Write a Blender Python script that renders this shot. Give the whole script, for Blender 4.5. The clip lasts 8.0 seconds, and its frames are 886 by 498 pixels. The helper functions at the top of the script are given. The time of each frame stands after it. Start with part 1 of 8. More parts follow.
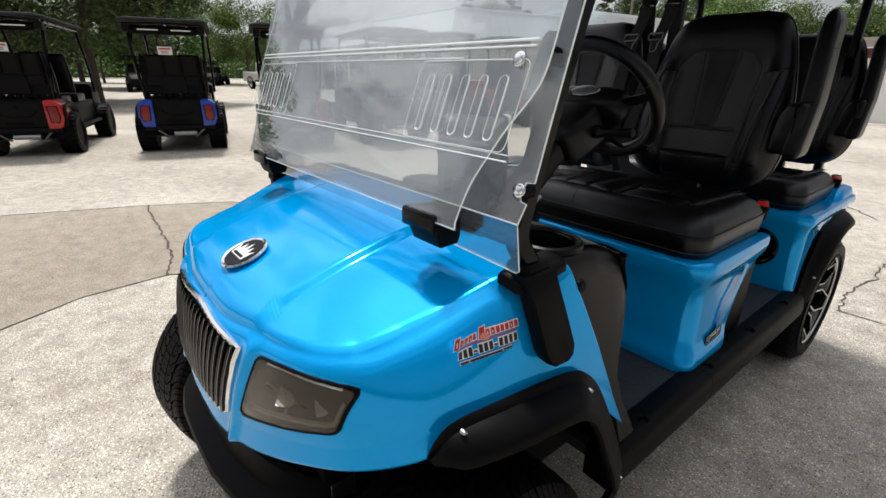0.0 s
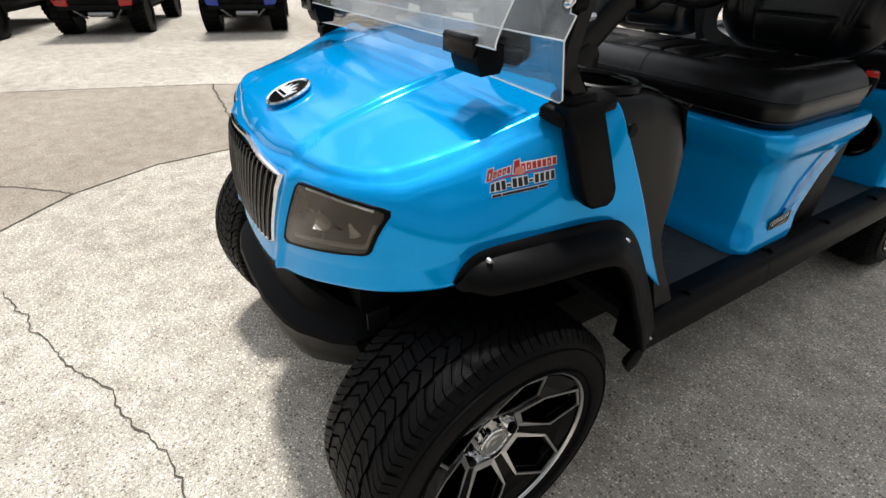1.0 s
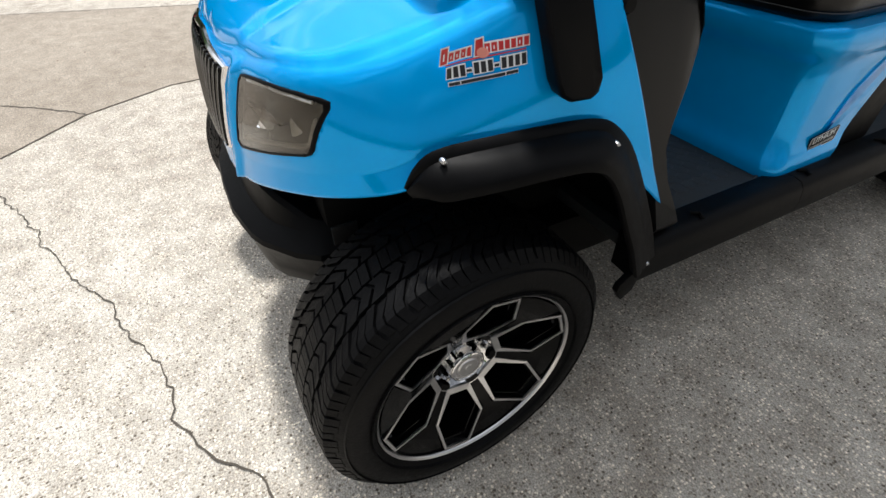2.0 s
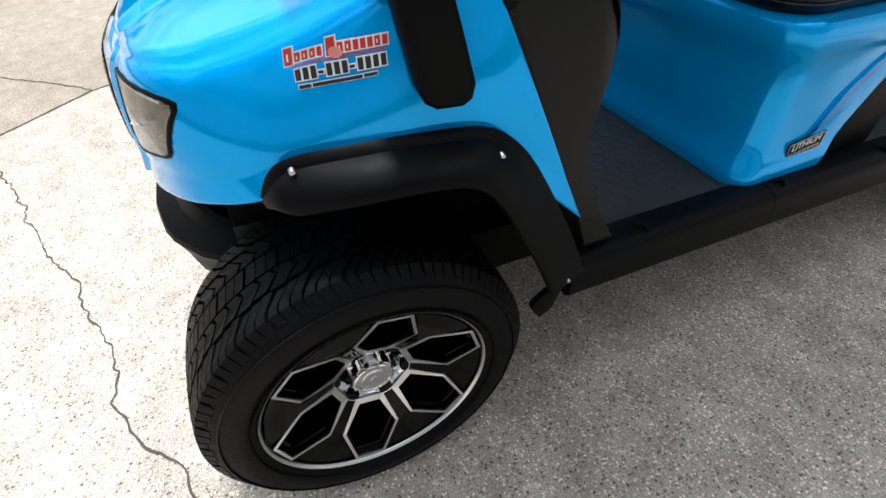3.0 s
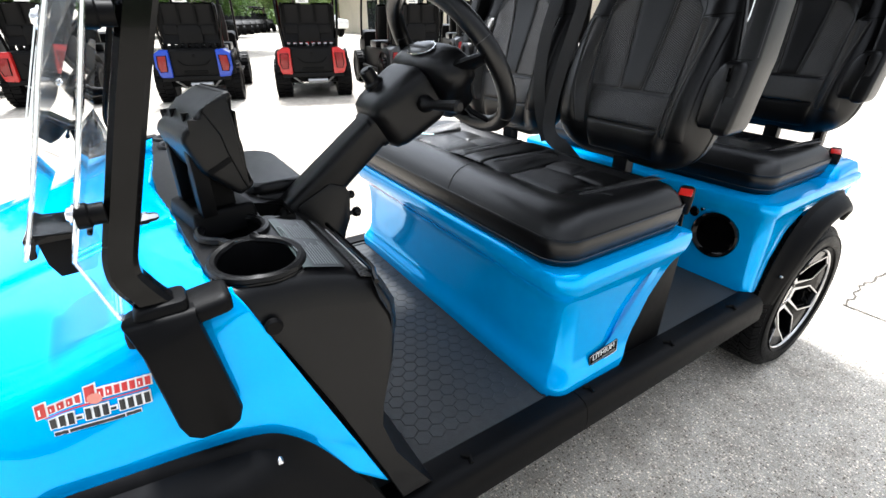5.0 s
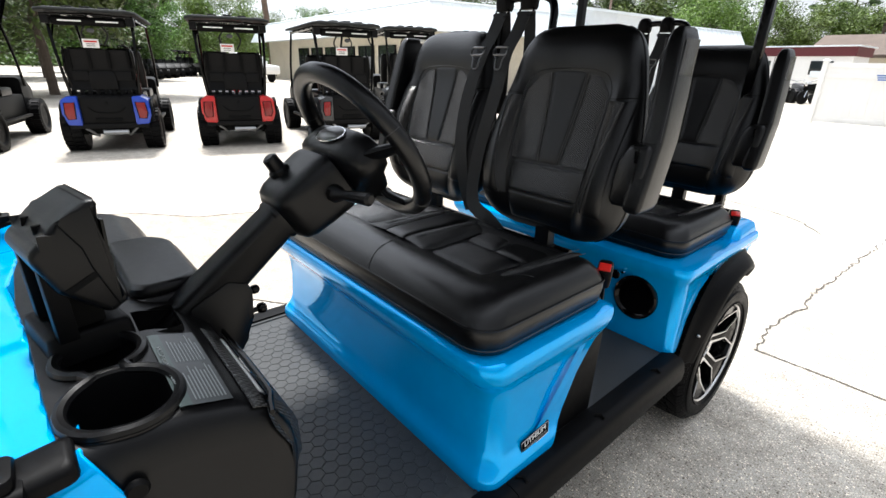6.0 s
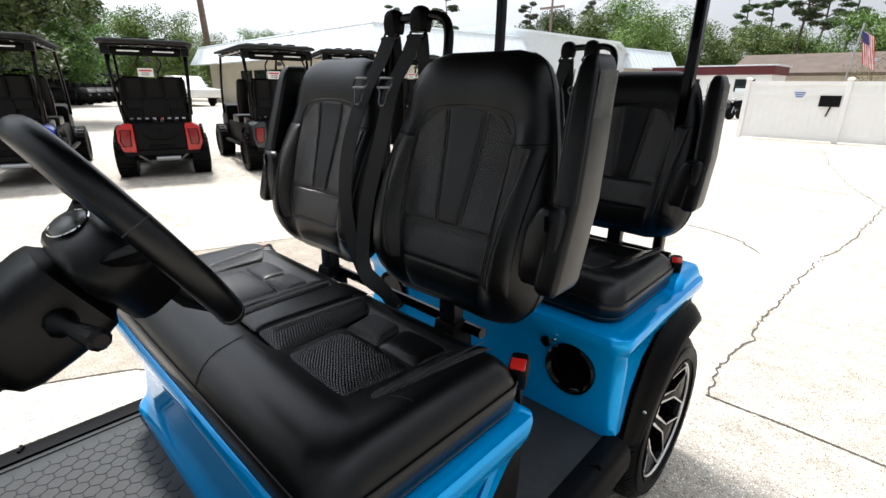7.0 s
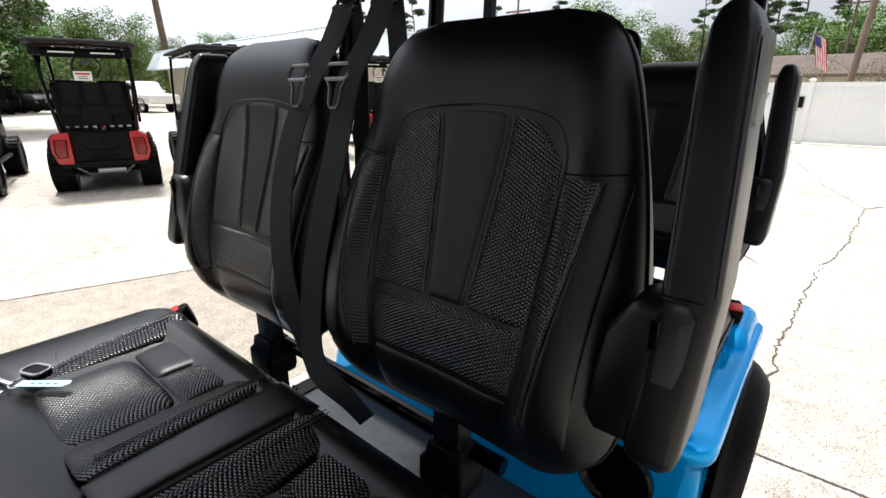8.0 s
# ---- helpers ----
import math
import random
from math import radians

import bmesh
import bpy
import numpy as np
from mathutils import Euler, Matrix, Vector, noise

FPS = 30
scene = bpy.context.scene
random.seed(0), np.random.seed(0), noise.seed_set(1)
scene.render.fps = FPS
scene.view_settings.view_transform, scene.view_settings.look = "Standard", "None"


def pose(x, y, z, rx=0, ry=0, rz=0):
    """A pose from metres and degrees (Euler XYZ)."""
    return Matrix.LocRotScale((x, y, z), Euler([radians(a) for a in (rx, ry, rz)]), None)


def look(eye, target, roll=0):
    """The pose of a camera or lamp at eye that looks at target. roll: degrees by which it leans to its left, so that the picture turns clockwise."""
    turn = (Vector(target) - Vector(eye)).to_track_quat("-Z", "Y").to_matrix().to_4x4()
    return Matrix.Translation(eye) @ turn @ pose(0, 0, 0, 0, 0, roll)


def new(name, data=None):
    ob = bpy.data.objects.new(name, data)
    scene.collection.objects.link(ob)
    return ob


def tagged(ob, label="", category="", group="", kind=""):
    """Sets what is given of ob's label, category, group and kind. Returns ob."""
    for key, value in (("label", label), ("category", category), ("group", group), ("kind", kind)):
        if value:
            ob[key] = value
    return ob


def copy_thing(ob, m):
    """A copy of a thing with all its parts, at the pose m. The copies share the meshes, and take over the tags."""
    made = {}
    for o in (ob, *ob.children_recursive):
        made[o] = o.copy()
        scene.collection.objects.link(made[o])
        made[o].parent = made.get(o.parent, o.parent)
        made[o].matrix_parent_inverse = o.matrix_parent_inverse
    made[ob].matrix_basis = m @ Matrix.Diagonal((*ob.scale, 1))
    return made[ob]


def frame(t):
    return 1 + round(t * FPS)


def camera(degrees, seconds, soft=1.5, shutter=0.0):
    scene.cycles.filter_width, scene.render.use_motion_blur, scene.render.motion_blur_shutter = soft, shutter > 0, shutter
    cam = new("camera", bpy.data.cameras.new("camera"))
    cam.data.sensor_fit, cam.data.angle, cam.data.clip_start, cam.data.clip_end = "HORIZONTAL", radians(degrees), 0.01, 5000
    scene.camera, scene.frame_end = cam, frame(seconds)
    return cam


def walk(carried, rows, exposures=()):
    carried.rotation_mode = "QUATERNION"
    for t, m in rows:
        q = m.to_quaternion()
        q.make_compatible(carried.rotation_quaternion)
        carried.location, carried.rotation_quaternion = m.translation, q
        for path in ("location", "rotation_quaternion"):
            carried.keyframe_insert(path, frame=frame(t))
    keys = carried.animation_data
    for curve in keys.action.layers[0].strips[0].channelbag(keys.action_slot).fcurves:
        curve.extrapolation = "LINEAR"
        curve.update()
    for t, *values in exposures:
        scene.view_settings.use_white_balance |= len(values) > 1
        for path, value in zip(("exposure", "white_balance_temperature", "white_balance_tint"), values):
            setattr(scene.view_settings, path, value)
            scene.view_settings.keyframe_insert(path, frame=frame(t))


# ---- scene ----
cam = camera(87.0, 8.0)
PATH = [
    (0, (0.988, -0.416, 1.261), (-0.459, 0.773, 0.558), 0.7),
    (0.5, (1.012, -0.424, 1.211), (-0.444, 0.623, 0.326), 1.1),
    (1, (1.041, -0.405, 1.152), (-0.395, 0.484, 0.08), 0.7),
    (1.5, (1.055, -0.377, 1.109), (-0.339, 0.397, -0.098), -0.3),
    (1.7, (1.058, -0.347, 1.088), (-0.322, 0.394, -0.155), -0.7),
    (2.8, (1.077, -0.072, 1.045), (-0.286, 0.47, -0.314), -2.1),
    (3, (1.09, -0.041, 1.063), (-0.287, 0.486, -0.289), -2.3),
    (3.5, (1.118, 0.028, 1.121), (-0.312, 0.566, -0.169), -2.7),
    (4, (1.127, 0.084, 1.169), (-0.374, 0.716, 0.008), -2.7),
    (4.5, (1.124, 0.131, 1.225), (-0.391, 0.936, 0.196), -1.4),
    (5, (1.117, 0.17, 1.282), (-0.383, 1.149, 0.391), -0.1),
    (5.2, (1.114, 0.184, 1.303), (-0.367, 1.224, 0.452), 0.3),
    (6.3, (1.041, 0.339, 1.367), (-0.324, 1.625, 0.672), 1.3),
    (6.5, (1.024, 0.417, 1.376), (-0.316, 1.738, 0.699), 1.1),
    (7, (0.944, 0.623, 1.392), (-0.35, 2.001, 0.738), 0.7),
    (7.5, (0.774, 0.777, 1.386), (-0.487, 2.192, 0.746), 0.8),
    (8, (0.62, 0.922, 1.372), (-0.589, 2.383, 0.734), 0.3),
]
walk(cam, [(t, look(eye, target, roll)) for t, eye, target, roll in PATH],
     [(0, -0.84, 6400, 10), (1.5, -0.68, 6350, 10), (3, -0.30, 6150, 10), (4.5, 0.72, 6000, 10), (5.2, 0.74, 6050, 10), (6.5, 0.04, 6200, 10), (8, -0.06, 6200, 10)])

# ---- world, sun ----
SUN_DIR = Vector((-0.36, 0.10, 0.92)).normalized()
world = bpy.data.worlds.new("sky")
scene.world = world
world.use_nodes = True
wn, wl = world.node_tree.nodes, world.node_tree.links
wn.clear()
w_out = wn.new("ShaderNodeOutputWorld")
w_bg = wn.new("ShaderNodeBackground")
w_sky = wn.new("ShaderNodeTexSky")
w_sky.sky_type, w_sky.sun_disc = "NISHITA", False
w_sky.sun_elevation, w_sky.sun_rotation = math.asin(SUN_DIR.z), math.atan2(SUN_DIR.x, SUN_DIR.y)
w_sky.dust_density = 3.0
w_co = wn.new("ShaderNodeTexCoord")
w_noise = wn.new("ShaderNodeTexNoise")
w_noise.inputs["Scale"].default_value, w_noise.inputs["Detail"].default_value = 5.5, 8.0
w_noise.inputs["Roughness"].default_value = 0.58
w_ramp = wn.new("ShaderNodeValToRGB")
w_ramp.color_ramp.elements[0].position, w_ramp.color_ramp.elements[1].position = 0.45, 0.58
w_ramp.color_ramp.elements[0].color = (0.38, 0.38, 0.38, 1)
w_mix = wn.new("ShaderNodeMix")
w_mix.data_type = "RGBA"
w_mix.inputs[7].default_value = (27.5, 28.0, 28.6, 1)
wl.new(w_co.outputs["Generated"], w_noise.inputs["Vector"])
wl.new(w_noise.outputs["Fac"], w_ramp.inputs["Fac"])
# towards the horizon haze closes the gaps between the clouds
w_sep, w_haze, w_max = wn.new("ShaderNodeSeparateXYZ"), wn.new("ShaderNodeMapRange"), wn.new("ShaderNodeMath")
w_haze.interpolation_type = "SMOOTHSTEP"
w_haze.inputs[1].default_value, w_haze.inputs[2].default_value = 0.16, 0.42
w_haze.inputs[3].default_value, w_haze.inputs[4].default_value = 0.9, 0.0
w_max.operation = "MAXIMUM"
wl.new(w_co.outputs["Generated"], w_sep.inputs[0])
wl.new(w_sep.outputs["Z"], w_haze.inputs[0])
wl.new(w_ramp.outputs["Color"], w_max.inputs[0])
wl.new(w_haze.outputs[0], w_max.inputs[1])
wl.new(w_max.outputs[0], w_mix.inputs[0])
wl.new(w_sky.outputs["Color"], w_mix.inputs[6])
# thin cloud is brighter towards the sun
w_dot, w_pos, w_pow, w_gain = (wn.new(k) for k in ("ShaderNodeVectorMath", "ShaderNodeMath", "ShaderNodeMath", "ShaderNodeMath"))
w_dot.operation, w_dot.inputs[1].default_value = "DOT_PRODUCT", SUN_DIR
w_pos.operation, w_pos.inputs[1].default_value = "MAXIMUM", 0.0
w_pow.operation, w_pow.inputs[1].default_value = "POWER", 2.6
w_gain.operation, w_gain.inputs[1].default_value, w_gain.inputs[2].default_value = "MULTIPLY_ADD", 3.2, 0.56
w_glow = wn.new("ShaderNodeVectorMath")
w_glow.operation = "SCALE"
wl.new(w_co.outputs["Generated"], w_dot.inputs[0])
wl.new(w_dot.outputs["Value"], w_pos.inputs[0])
wl.new(w_pos.outputs[0], w_pow.inputs[0])
wl.new(w_pow.outputs[0], w_gain.inputs[0])
wl.new(w_mix.outputs[2], w_glow.inputs[0])
wl.new(w_gain.outputs[0], w_glow.inputs["Scale"])
wl.new(w_glow.outputs[0], w_bg.inputs["Color"])
w_bg.inputs["Strength"].default_value = 0.044
wl.new(w_bg.outputs["Background"], w_out.inputs["Surface"])

sun = new("sun", bpy.data.lights.new("sun", "SUN"))
sun.data.energy, sun.data.angle, sun.data.color = 6.8, radians(6.0), (1.0, 0.96, 0.9)
sun.matrix_world = look(SUN_DIR * 20, (0, 0, 0))


# ---- materials ----
def material(name, base, rough=0.5, metal=0.0, var=0.0, scale=8.0, bump=0.0, bump_scale=60.0, coat=0.0, rnd=0.0, rough_var=0.0, spec=0.5):
    m = bpy.data.materials.new(name)
    m.use_nodes = True
    n, l = m.node_tree.nodes, m.node_tree.links
    b = n["Principled BSDF"]
    b.inputs["Base Color"].default_value = (*base, 1)
    b.inputs["Roughness"].default_value, b.inputs["Metallic"].default_value = rough, metal
    b.inputs["Coat Weight"].default_value, b.inputs["Coat Roughness"].default_value = coat, 0.03
    b.inputs["Specular IOR Level"].default_value = spec
    co = n.new("ShaderNodeTexCoord")
    if var or rnd or rough_var:
        t1, t2 = n.new("ShaderNodeTexNoise"), n.new("ShaderNodeTexNoise")
        t1.inputs["Scale"].default_value, t2.inputs["Scale"].default_value = scale, scale * 9.0
        t1.inputs["Detail"].default_value = t2.inputs["Detail"].default_value = 5.0
        l.new(co.outputs["Object"], t1.inputs["Vector"]), l.new(co.outputs["Object"], t2.inputs["Vector"])
        add = n.new("ShaderNodeMath")
        l.new(t1.outputs["Fac"], add.inputs[0]), l.new(t2.outputs["Fac"], add.inputs[1])
        rng = n.new("ShaderNodeMapRange")
        rng.inputs[1].default_value, rng.inputs[2].default_value = 0.7, 1.3
        rng.inputs[3].default_value, rng.inputs[4].default_value = 1.0 - var, 1.0 + var
        l.new(add.outputs[0], rng.inputs[0])
        val = rng.outputs[0]
        if rnd:
            oi, r2, mu = n.new("ShaderNodeObjectInfo"), n.new("ShaderNodeMapRange"), n.new("ShaderNodeMath")
            r2.inputs[3].default_value, r2.inputs[4].default_value = 1.0 - rnd, 1.0 + rnd
            mu.operation = "MULTIPLY"
            l.new(oi.outputs["Random"], r2.inputs[0]), l.new(r2.outputs[0], mu.inputs[0]), l.new(val, mu.inputs[1])
            val = mu.outputs[0]
        hsv = n.new("ShaderNodeHueSaturation")
        hsv.inputs["Color"].default_value = (*base, 1)
        l.new(val, hsv.inputs["Value"])
        l.new(hsv.outputs["Color"], b.inputs["Base Color"])
        if rough_var:
            rr = n.new("ShaderNodeMapRange")
            rr.inputs[1].default_value, rr.inputs[2].default_value = 0.7, 1.3
            rr.inputs[3].default_value, rr.inputs[4].default_value = max(0.02, rough - rough_var), rough + rough_var
            l.new(add.outputs[0], rr.inputs[0]), l.new(rr.outputs[0], b.inputs["Roughness"])
    if bump:
        tb, bp = n.new("ShaderNodeTexNoise"), n.new("ShaderNodeBump")
        tb.inputs["Scale"].default_value, tb.inputs["Detail"].default_value = bump_scale, 4.0
        bp.inputs["Strength"].default_value, bp.inputs["Distance"].default_value = bump, 0.004
        l.new(co.outputs["Object"], tb.inputs["Vector"]), l.new(tb.outputs["Fac"], bp.inputs["Height"])
        l.new(bp.outputs["Normal"], b.inputs["Normal"])
    return m


def weave_material(name, base, cell, rough=0.5, depth=0.0012):
    """A woven, embossed leather: staggered rows of small raised cells."""
    m = material(name, base, rough, var=0.15, scale=14, spec=0.60)
    n, l = m.node_tree.nodes, m.node_tree.links
    b = n["Principled BSDF"]
    co, sx, cb, ad = n.new("ShaderNodeTexCoord"), n.new("ShaderNodeSeparateXYZ"), n.new("ShaderNodeCombineXYZ"), n.new("ShaderNodeMath")
    l.new(co.outputs["Object"], sx.inputs[0]), l.new(sx.outputs["Y"], ad.inputs[0]), l.new(sx.outputs["Z"], ad.inputs[1])
    l.new(sx.outputs["X"], cb.inputs["X"]), l.new(ad.outputs[0], cb.inputs["Y"])
    m1, mp = n.new("ShaderNodeMapping"), n.new("ShaderNodeMapping")
    m1.inputs["Scale"].default_value = (0.78 / cell, 1.12 / cell, 1.0)
    mp.inputs["Rotation"].default_value = (0, 0, 0.785)
    l.new(cb.outputs[0], m1.inputs["Vector"]), l.new(m1.outputs["Vector"], mp.inputs["Vector"])
    vo, bp = n.new("ShaderNodeTexVoronoi"), n.new("ShaderNodeBump")
    vo.voronoi_dimensions = "2D"
    vo.inputs["Randomness"].default_value, vo.inputs["Scale"].default_value = 0.05, 1.0
    l.new(mp.outputs["Vector"], vo.inputs["Vector"])
    bp.invert = True
    bp.inputs["Strength"].default_value, bp.inputs["Distance"].default_value = 1.0, depth
    l.new(vo.outputs["Distance"], bp.inputs["Height"]), l.new(bp.outputs["Normal"], b.inputs["Normal"])
    return m


BLUE = material("blue_paint", (0.0, 0.35, 0.84), 0.11, 0.30, coat=0.32, var=0.03, scale=3, spec=0.06)
BLUE.node_tree.nodes["Principled BSDF"].inputs["Coat IOR"].default_value = 1.5
BLUE.node_tree.nodes["Principled BSDF"].inputs["Coat Roughness"].default_value = 0.015
PLASTIC = material("black_plastic", (0.0016, 0.0016, 0.0019), 0.48, var=0.25, scale=6, bump=0.05, bump_scale=900, rough_var=0.04, spec=0.08)
DASH = material("dash_plastic", (0.003, 0.003, 0.0034), 0.35, var=0.2, scale=6, bump=0.08, bump_scale=900, rough_var=0.03, spec=0.19)
GLOSS = material("black_gloss", (0.0012, 0.0012, 0.0014), 0.12, var=0.2, coat=0.06, spec=0.12)
LEATHER = material("black_leather", (0.0016, 0.0016, 0.0019), 0.33, var=0.2, scale=10, bump=0.10, bump_scale=700, rough_var=0.02, spec=0.33)
MESH_LEATHER = weave_material("black_woven_leather", (0.0018, 0.0018, 0.0021), 0.0050, 0.25, 0.0021)
WEB = material("belt_webbing", (0.006, 0.006, 0.0064), 0.7, var=0.2, bump=0.4, bump_scale=700)
THREAD = material("dark_thread", (0.03, 0.03, 0.031), 0.55)
MAT_FLOOR = material("floor_mat", (0.028, 0.030, 0.031), 0.5, spec=0.3, var=0.3, scale=5, bump=0.3, bump_scale=300, rough_var=0.1)
RUBBER = material("tyre_rubber", (0.0032, 0.0032, 0.0036), 0.5, var=0.3, scale=9, bump=0.2, bump_scale=200, rough_var=0.1, spec=0.08)
ALLOY = material("machined_alloy", (0.62, 0.62, 0.63), 0.28, 1.0, var=0.06, scale=30)
CHROME = material("chrome", (0.75, 0.75, 0.76), 0.08, 1.0)
STEEL = material("zinc_steel", (0.5, 0.5, 0.5), 0.32, 1.0, var=0.1)
DULL_STEEL = material("dull_steel", (0.14, 0.14, 0.145), 0.4, 1.0, var=0.1)
RED = material("red_plastic", (0.55, 0.015, 0.01), 0.3)
WHITE = material("white_vinyl", (0.8, 0.8, 0.79), 0.5, var=0.04)
DARK = material("black_steel", (0.003, 0.003, 0.003), 0.7, spec=0.1)


def film_material(name, tint, gloss):
    """A thin clear shell: it lets light through and mirrors a little of it."""
    m = bpy.data.materials.new(name)
    m.use_nodes = True
    n, l = m.node_tree.nodes, m.node_tree.links
    n.clear()
    out, tr, gl, mx = (n.new("ShaderNode" + k) for k in ("OutputMaterial", "BsdfTransparent", "BsdfGlossy", "MixShader"))
    tr.inputs["Color"].default_value = (*tint, 1)
    gl.inputs["Roughness"].default_value = 0.02
    mx.inputs[0].default_value = gloss
    l.new(tr.outputs[0], mx.inputs[1]), l.new(gl.outputs[0], mx.inputs[2]), l.new(mx.outputs[0], out.inputs[0])
    return m


def clear_material(name, tint, dust_haze, gloss):
    """A clear sheet with the gloss of plastic and a dusty veil that also paints reflected haze."""
    m = film_material(name, tint, 0.1)
    n, l = m.node_tree.nodes, m.node_tree.links
    fr, pw, ma = n.new("ShaderNodeLayerWeight"), n.new("ShaderNodeMath"), n.new("ShaderNodeMath")
    df, mx = n.new("ShaderNodeBsdfDiffuse"), n.new("ShaderNodeMixShader")
    pw.operation, pw.inputs[1].default_value = "POWER", 4.0
    ma.operation, ma.inputs[1].default_value, ma.inputs[2].default_value = "MULTIPLY_ADD", 1.0, gloss
    l.new(fr.outputs["Facing"], pw.inputs[0]), l.new(pw.outputs[0], ma.inputs[0]), l.new(ma.outputs[0], n["Mix Shader"].inputs[0])
    nz, rg = n.new("ShaderNodeTexNoise"), n.new("ShaderNodeMapRange")
    nz.inputs["Scale"].default_value, nz.inputs["Detail"].default_value = 7.0, 6.0
    rg.inputs[1].default_value, rg.inputs[2].default_value = 0.35, 0.75
    rg.inputs[3].default_value, rg.inputs[4].default_value = dust_haze * 0.3, dust_haze * 1.7
    l.new(nz.outputs["Fac"], rg.inputs[0]), l.new(rg.outputs[0], mx.inputs[0])
    df.inputs["Color"].default_value = (0.8, 0.82, 0.83, 1)
    l.new(n["Mix Shader"].outputs[0], mx.inputs[1]), l.new(df.outputs[0], mx.inputs[2])
    l.new(mx.outputs[0], n["Material Output"].inputs[0])
    return m


# the windshield's pale veil is partly grime, partly painted haze of the sky's reflection
ACRYLIC = clear_material("clear_acrylic", (0.95, 0.965, 0.97), 0.05, 0.150)
LENS = clear_material("smoked_lens", (0.66, 0.63, 0.58), 0.004, 0.03)


# ---- mesh tools ----
def mesh_of(bm, name, mat, smooth=True, angle=35):
    bmesh.ops.recalc_face_normals(bm, faces=bm.faces)
    me = bpy.data.meshes.new(name)
    for f in bm.faces:
        f.smooth = smooth
    if smooth:
        lim = radians(angle)
        for e in bm.edges:
            if len(e.link_faces) == 2 and e.calc_face_angle(0) > lim:
                e.smooth = False
    bm.to_mesh(me)
    bm.free()
    for m in (mat if isinstance(mat, (list, tuple)) else [mat]):
        me.materials.append(m)
    return me


def part(name, bm, mat, parent, label="", smooth=True, angle=35):
    ob = new(name, mesh_of(bm, name, mat, smooth, angle))
    ob.parent = parent
    if label:
        ob["label"] = label
    return ob


def again(ob, parent, m=None):
    """Another object on the mesh of ob."""
    o = new(ob.name.split(".")[0], ob.data)
    o.parent = parent
    o.matrix_basis = m or ob.matrix_basis.copy()
    if "label" in ob:
        o["label"] = ob["label"]
    return o


def thing(name, label, category, m=None, group="", kind=""):
    e = new(name)
    e.empty_display_size = 0.1
    if m is not None:
        e.matrix_world = m
    return tagged(e, label, category, group, kind)


def B():
    return bmesh.new()


def box(bm, x0, x1, y0, y1, z0, z1, bevel=0.0, seg=2, m=None):
    r = bmesh.ops.create_cube(bm, size=1.0)
    vs = r["verts"]
    bmesh.ops.scale(bm, vec=(x1 - x0, y1 - y0, z1 - z0), verts=vs)
    bmesh.ops.translate(bm, vec=((x0 + x1) / 2, (y0 + y1) / 2, (z0 + z1) / 2), verts=vs)
    if bevel:
        es = list({e for v in vs for e in v.link_edges})
        rr = bmesh.ops.bevel(bm, geom=es, offset=bevel, segments=seg, profile=0.7, affect="EDGES")
        vs = list({v for f in rr["faces"] for v in f.verts} | {v for v in vs if v.is_valid})
    if m is not None:
        bmesh.ops.transform(bm, matrix=m, verts=vs)
    return bm


def loft(bm, rings, closed=True, cap=True):
    rows = [[bm.verts.new(p) for p in r] for r in rings]
    n = len(rows[0])
    for a, b in zip(rows, rows[1:]):
        for i in range(n if closed else n - 1):
            k = (i + 1) % n
            bm.faces.new((a[i], a[k], b[k], b[i]))
    if cap and closed:
        bm.faces.new(rows[0][::-1]), bm.faces.new(rows[-1])
    return rows


def tube(bm, pts, r, n=10, closed=False, flat=1.0):
    """A tube along points; flat squashes its section."""
    pts = [Vector(p) for p in pts]
    rings, N, up = [], len(pts), None
    for i, p in enumerate(pts):
        a = pts[(i - 1) % N] if closed or i else p
        b = pts[(i + 1) % N] if closed or i < N - 1 else p
        t = (b - a).normalized()
        if up is None:
            up = t.orthogonal().normalized()
            if abs(t.z) < 0.9:
                up = (Vector((0, 0, 1)) - t * t.z).normalized()
        up = (up - t * up.dot(t)).normalized()
        s = t.cross(up)
        rad = r[i] if isinstance(r, (list, tuple)) else r
        rings.append([p + s * math.cos(2 * math.pi * k / n) * rad + up * math.sin(2 * math.pi * k / n) * rad * flat for k in range(n)])
    if closed:
        rows = loft(bm, rings, True, False)
        for i in range(n):
            k = (i + 1) % n
            bm.faces.new((rows[-1][i], rows[-1][k], rows[0][k], rows[0][i]))
    else:
        loft(bm, rings)
    return bm


def lathe(bm, prof, axis="x", n=32, close=False):
    """Turns (radius, along) pairs about an axis through the origin."""
    rings = []
    for r, a in prof:
        ring = []
        for k in range(n):
            c, s = math.cos(2 * math.pi * k / n) * r, math.sin(2 * math.pi * k / n) * r
            ring.append({"x": (a, c, s), "y": (c, a, s), "z": (c, s, a)}[axis])
        rings.append(ring)
    if close:
        rings.append(rings[0])
        rows = loft(bm, rings, True, False)
        bmesh.ops.remove_doubles(bm, verts=bm.verts, dist=1e-6)
    else:
        loft(bm, rings)
    return bm


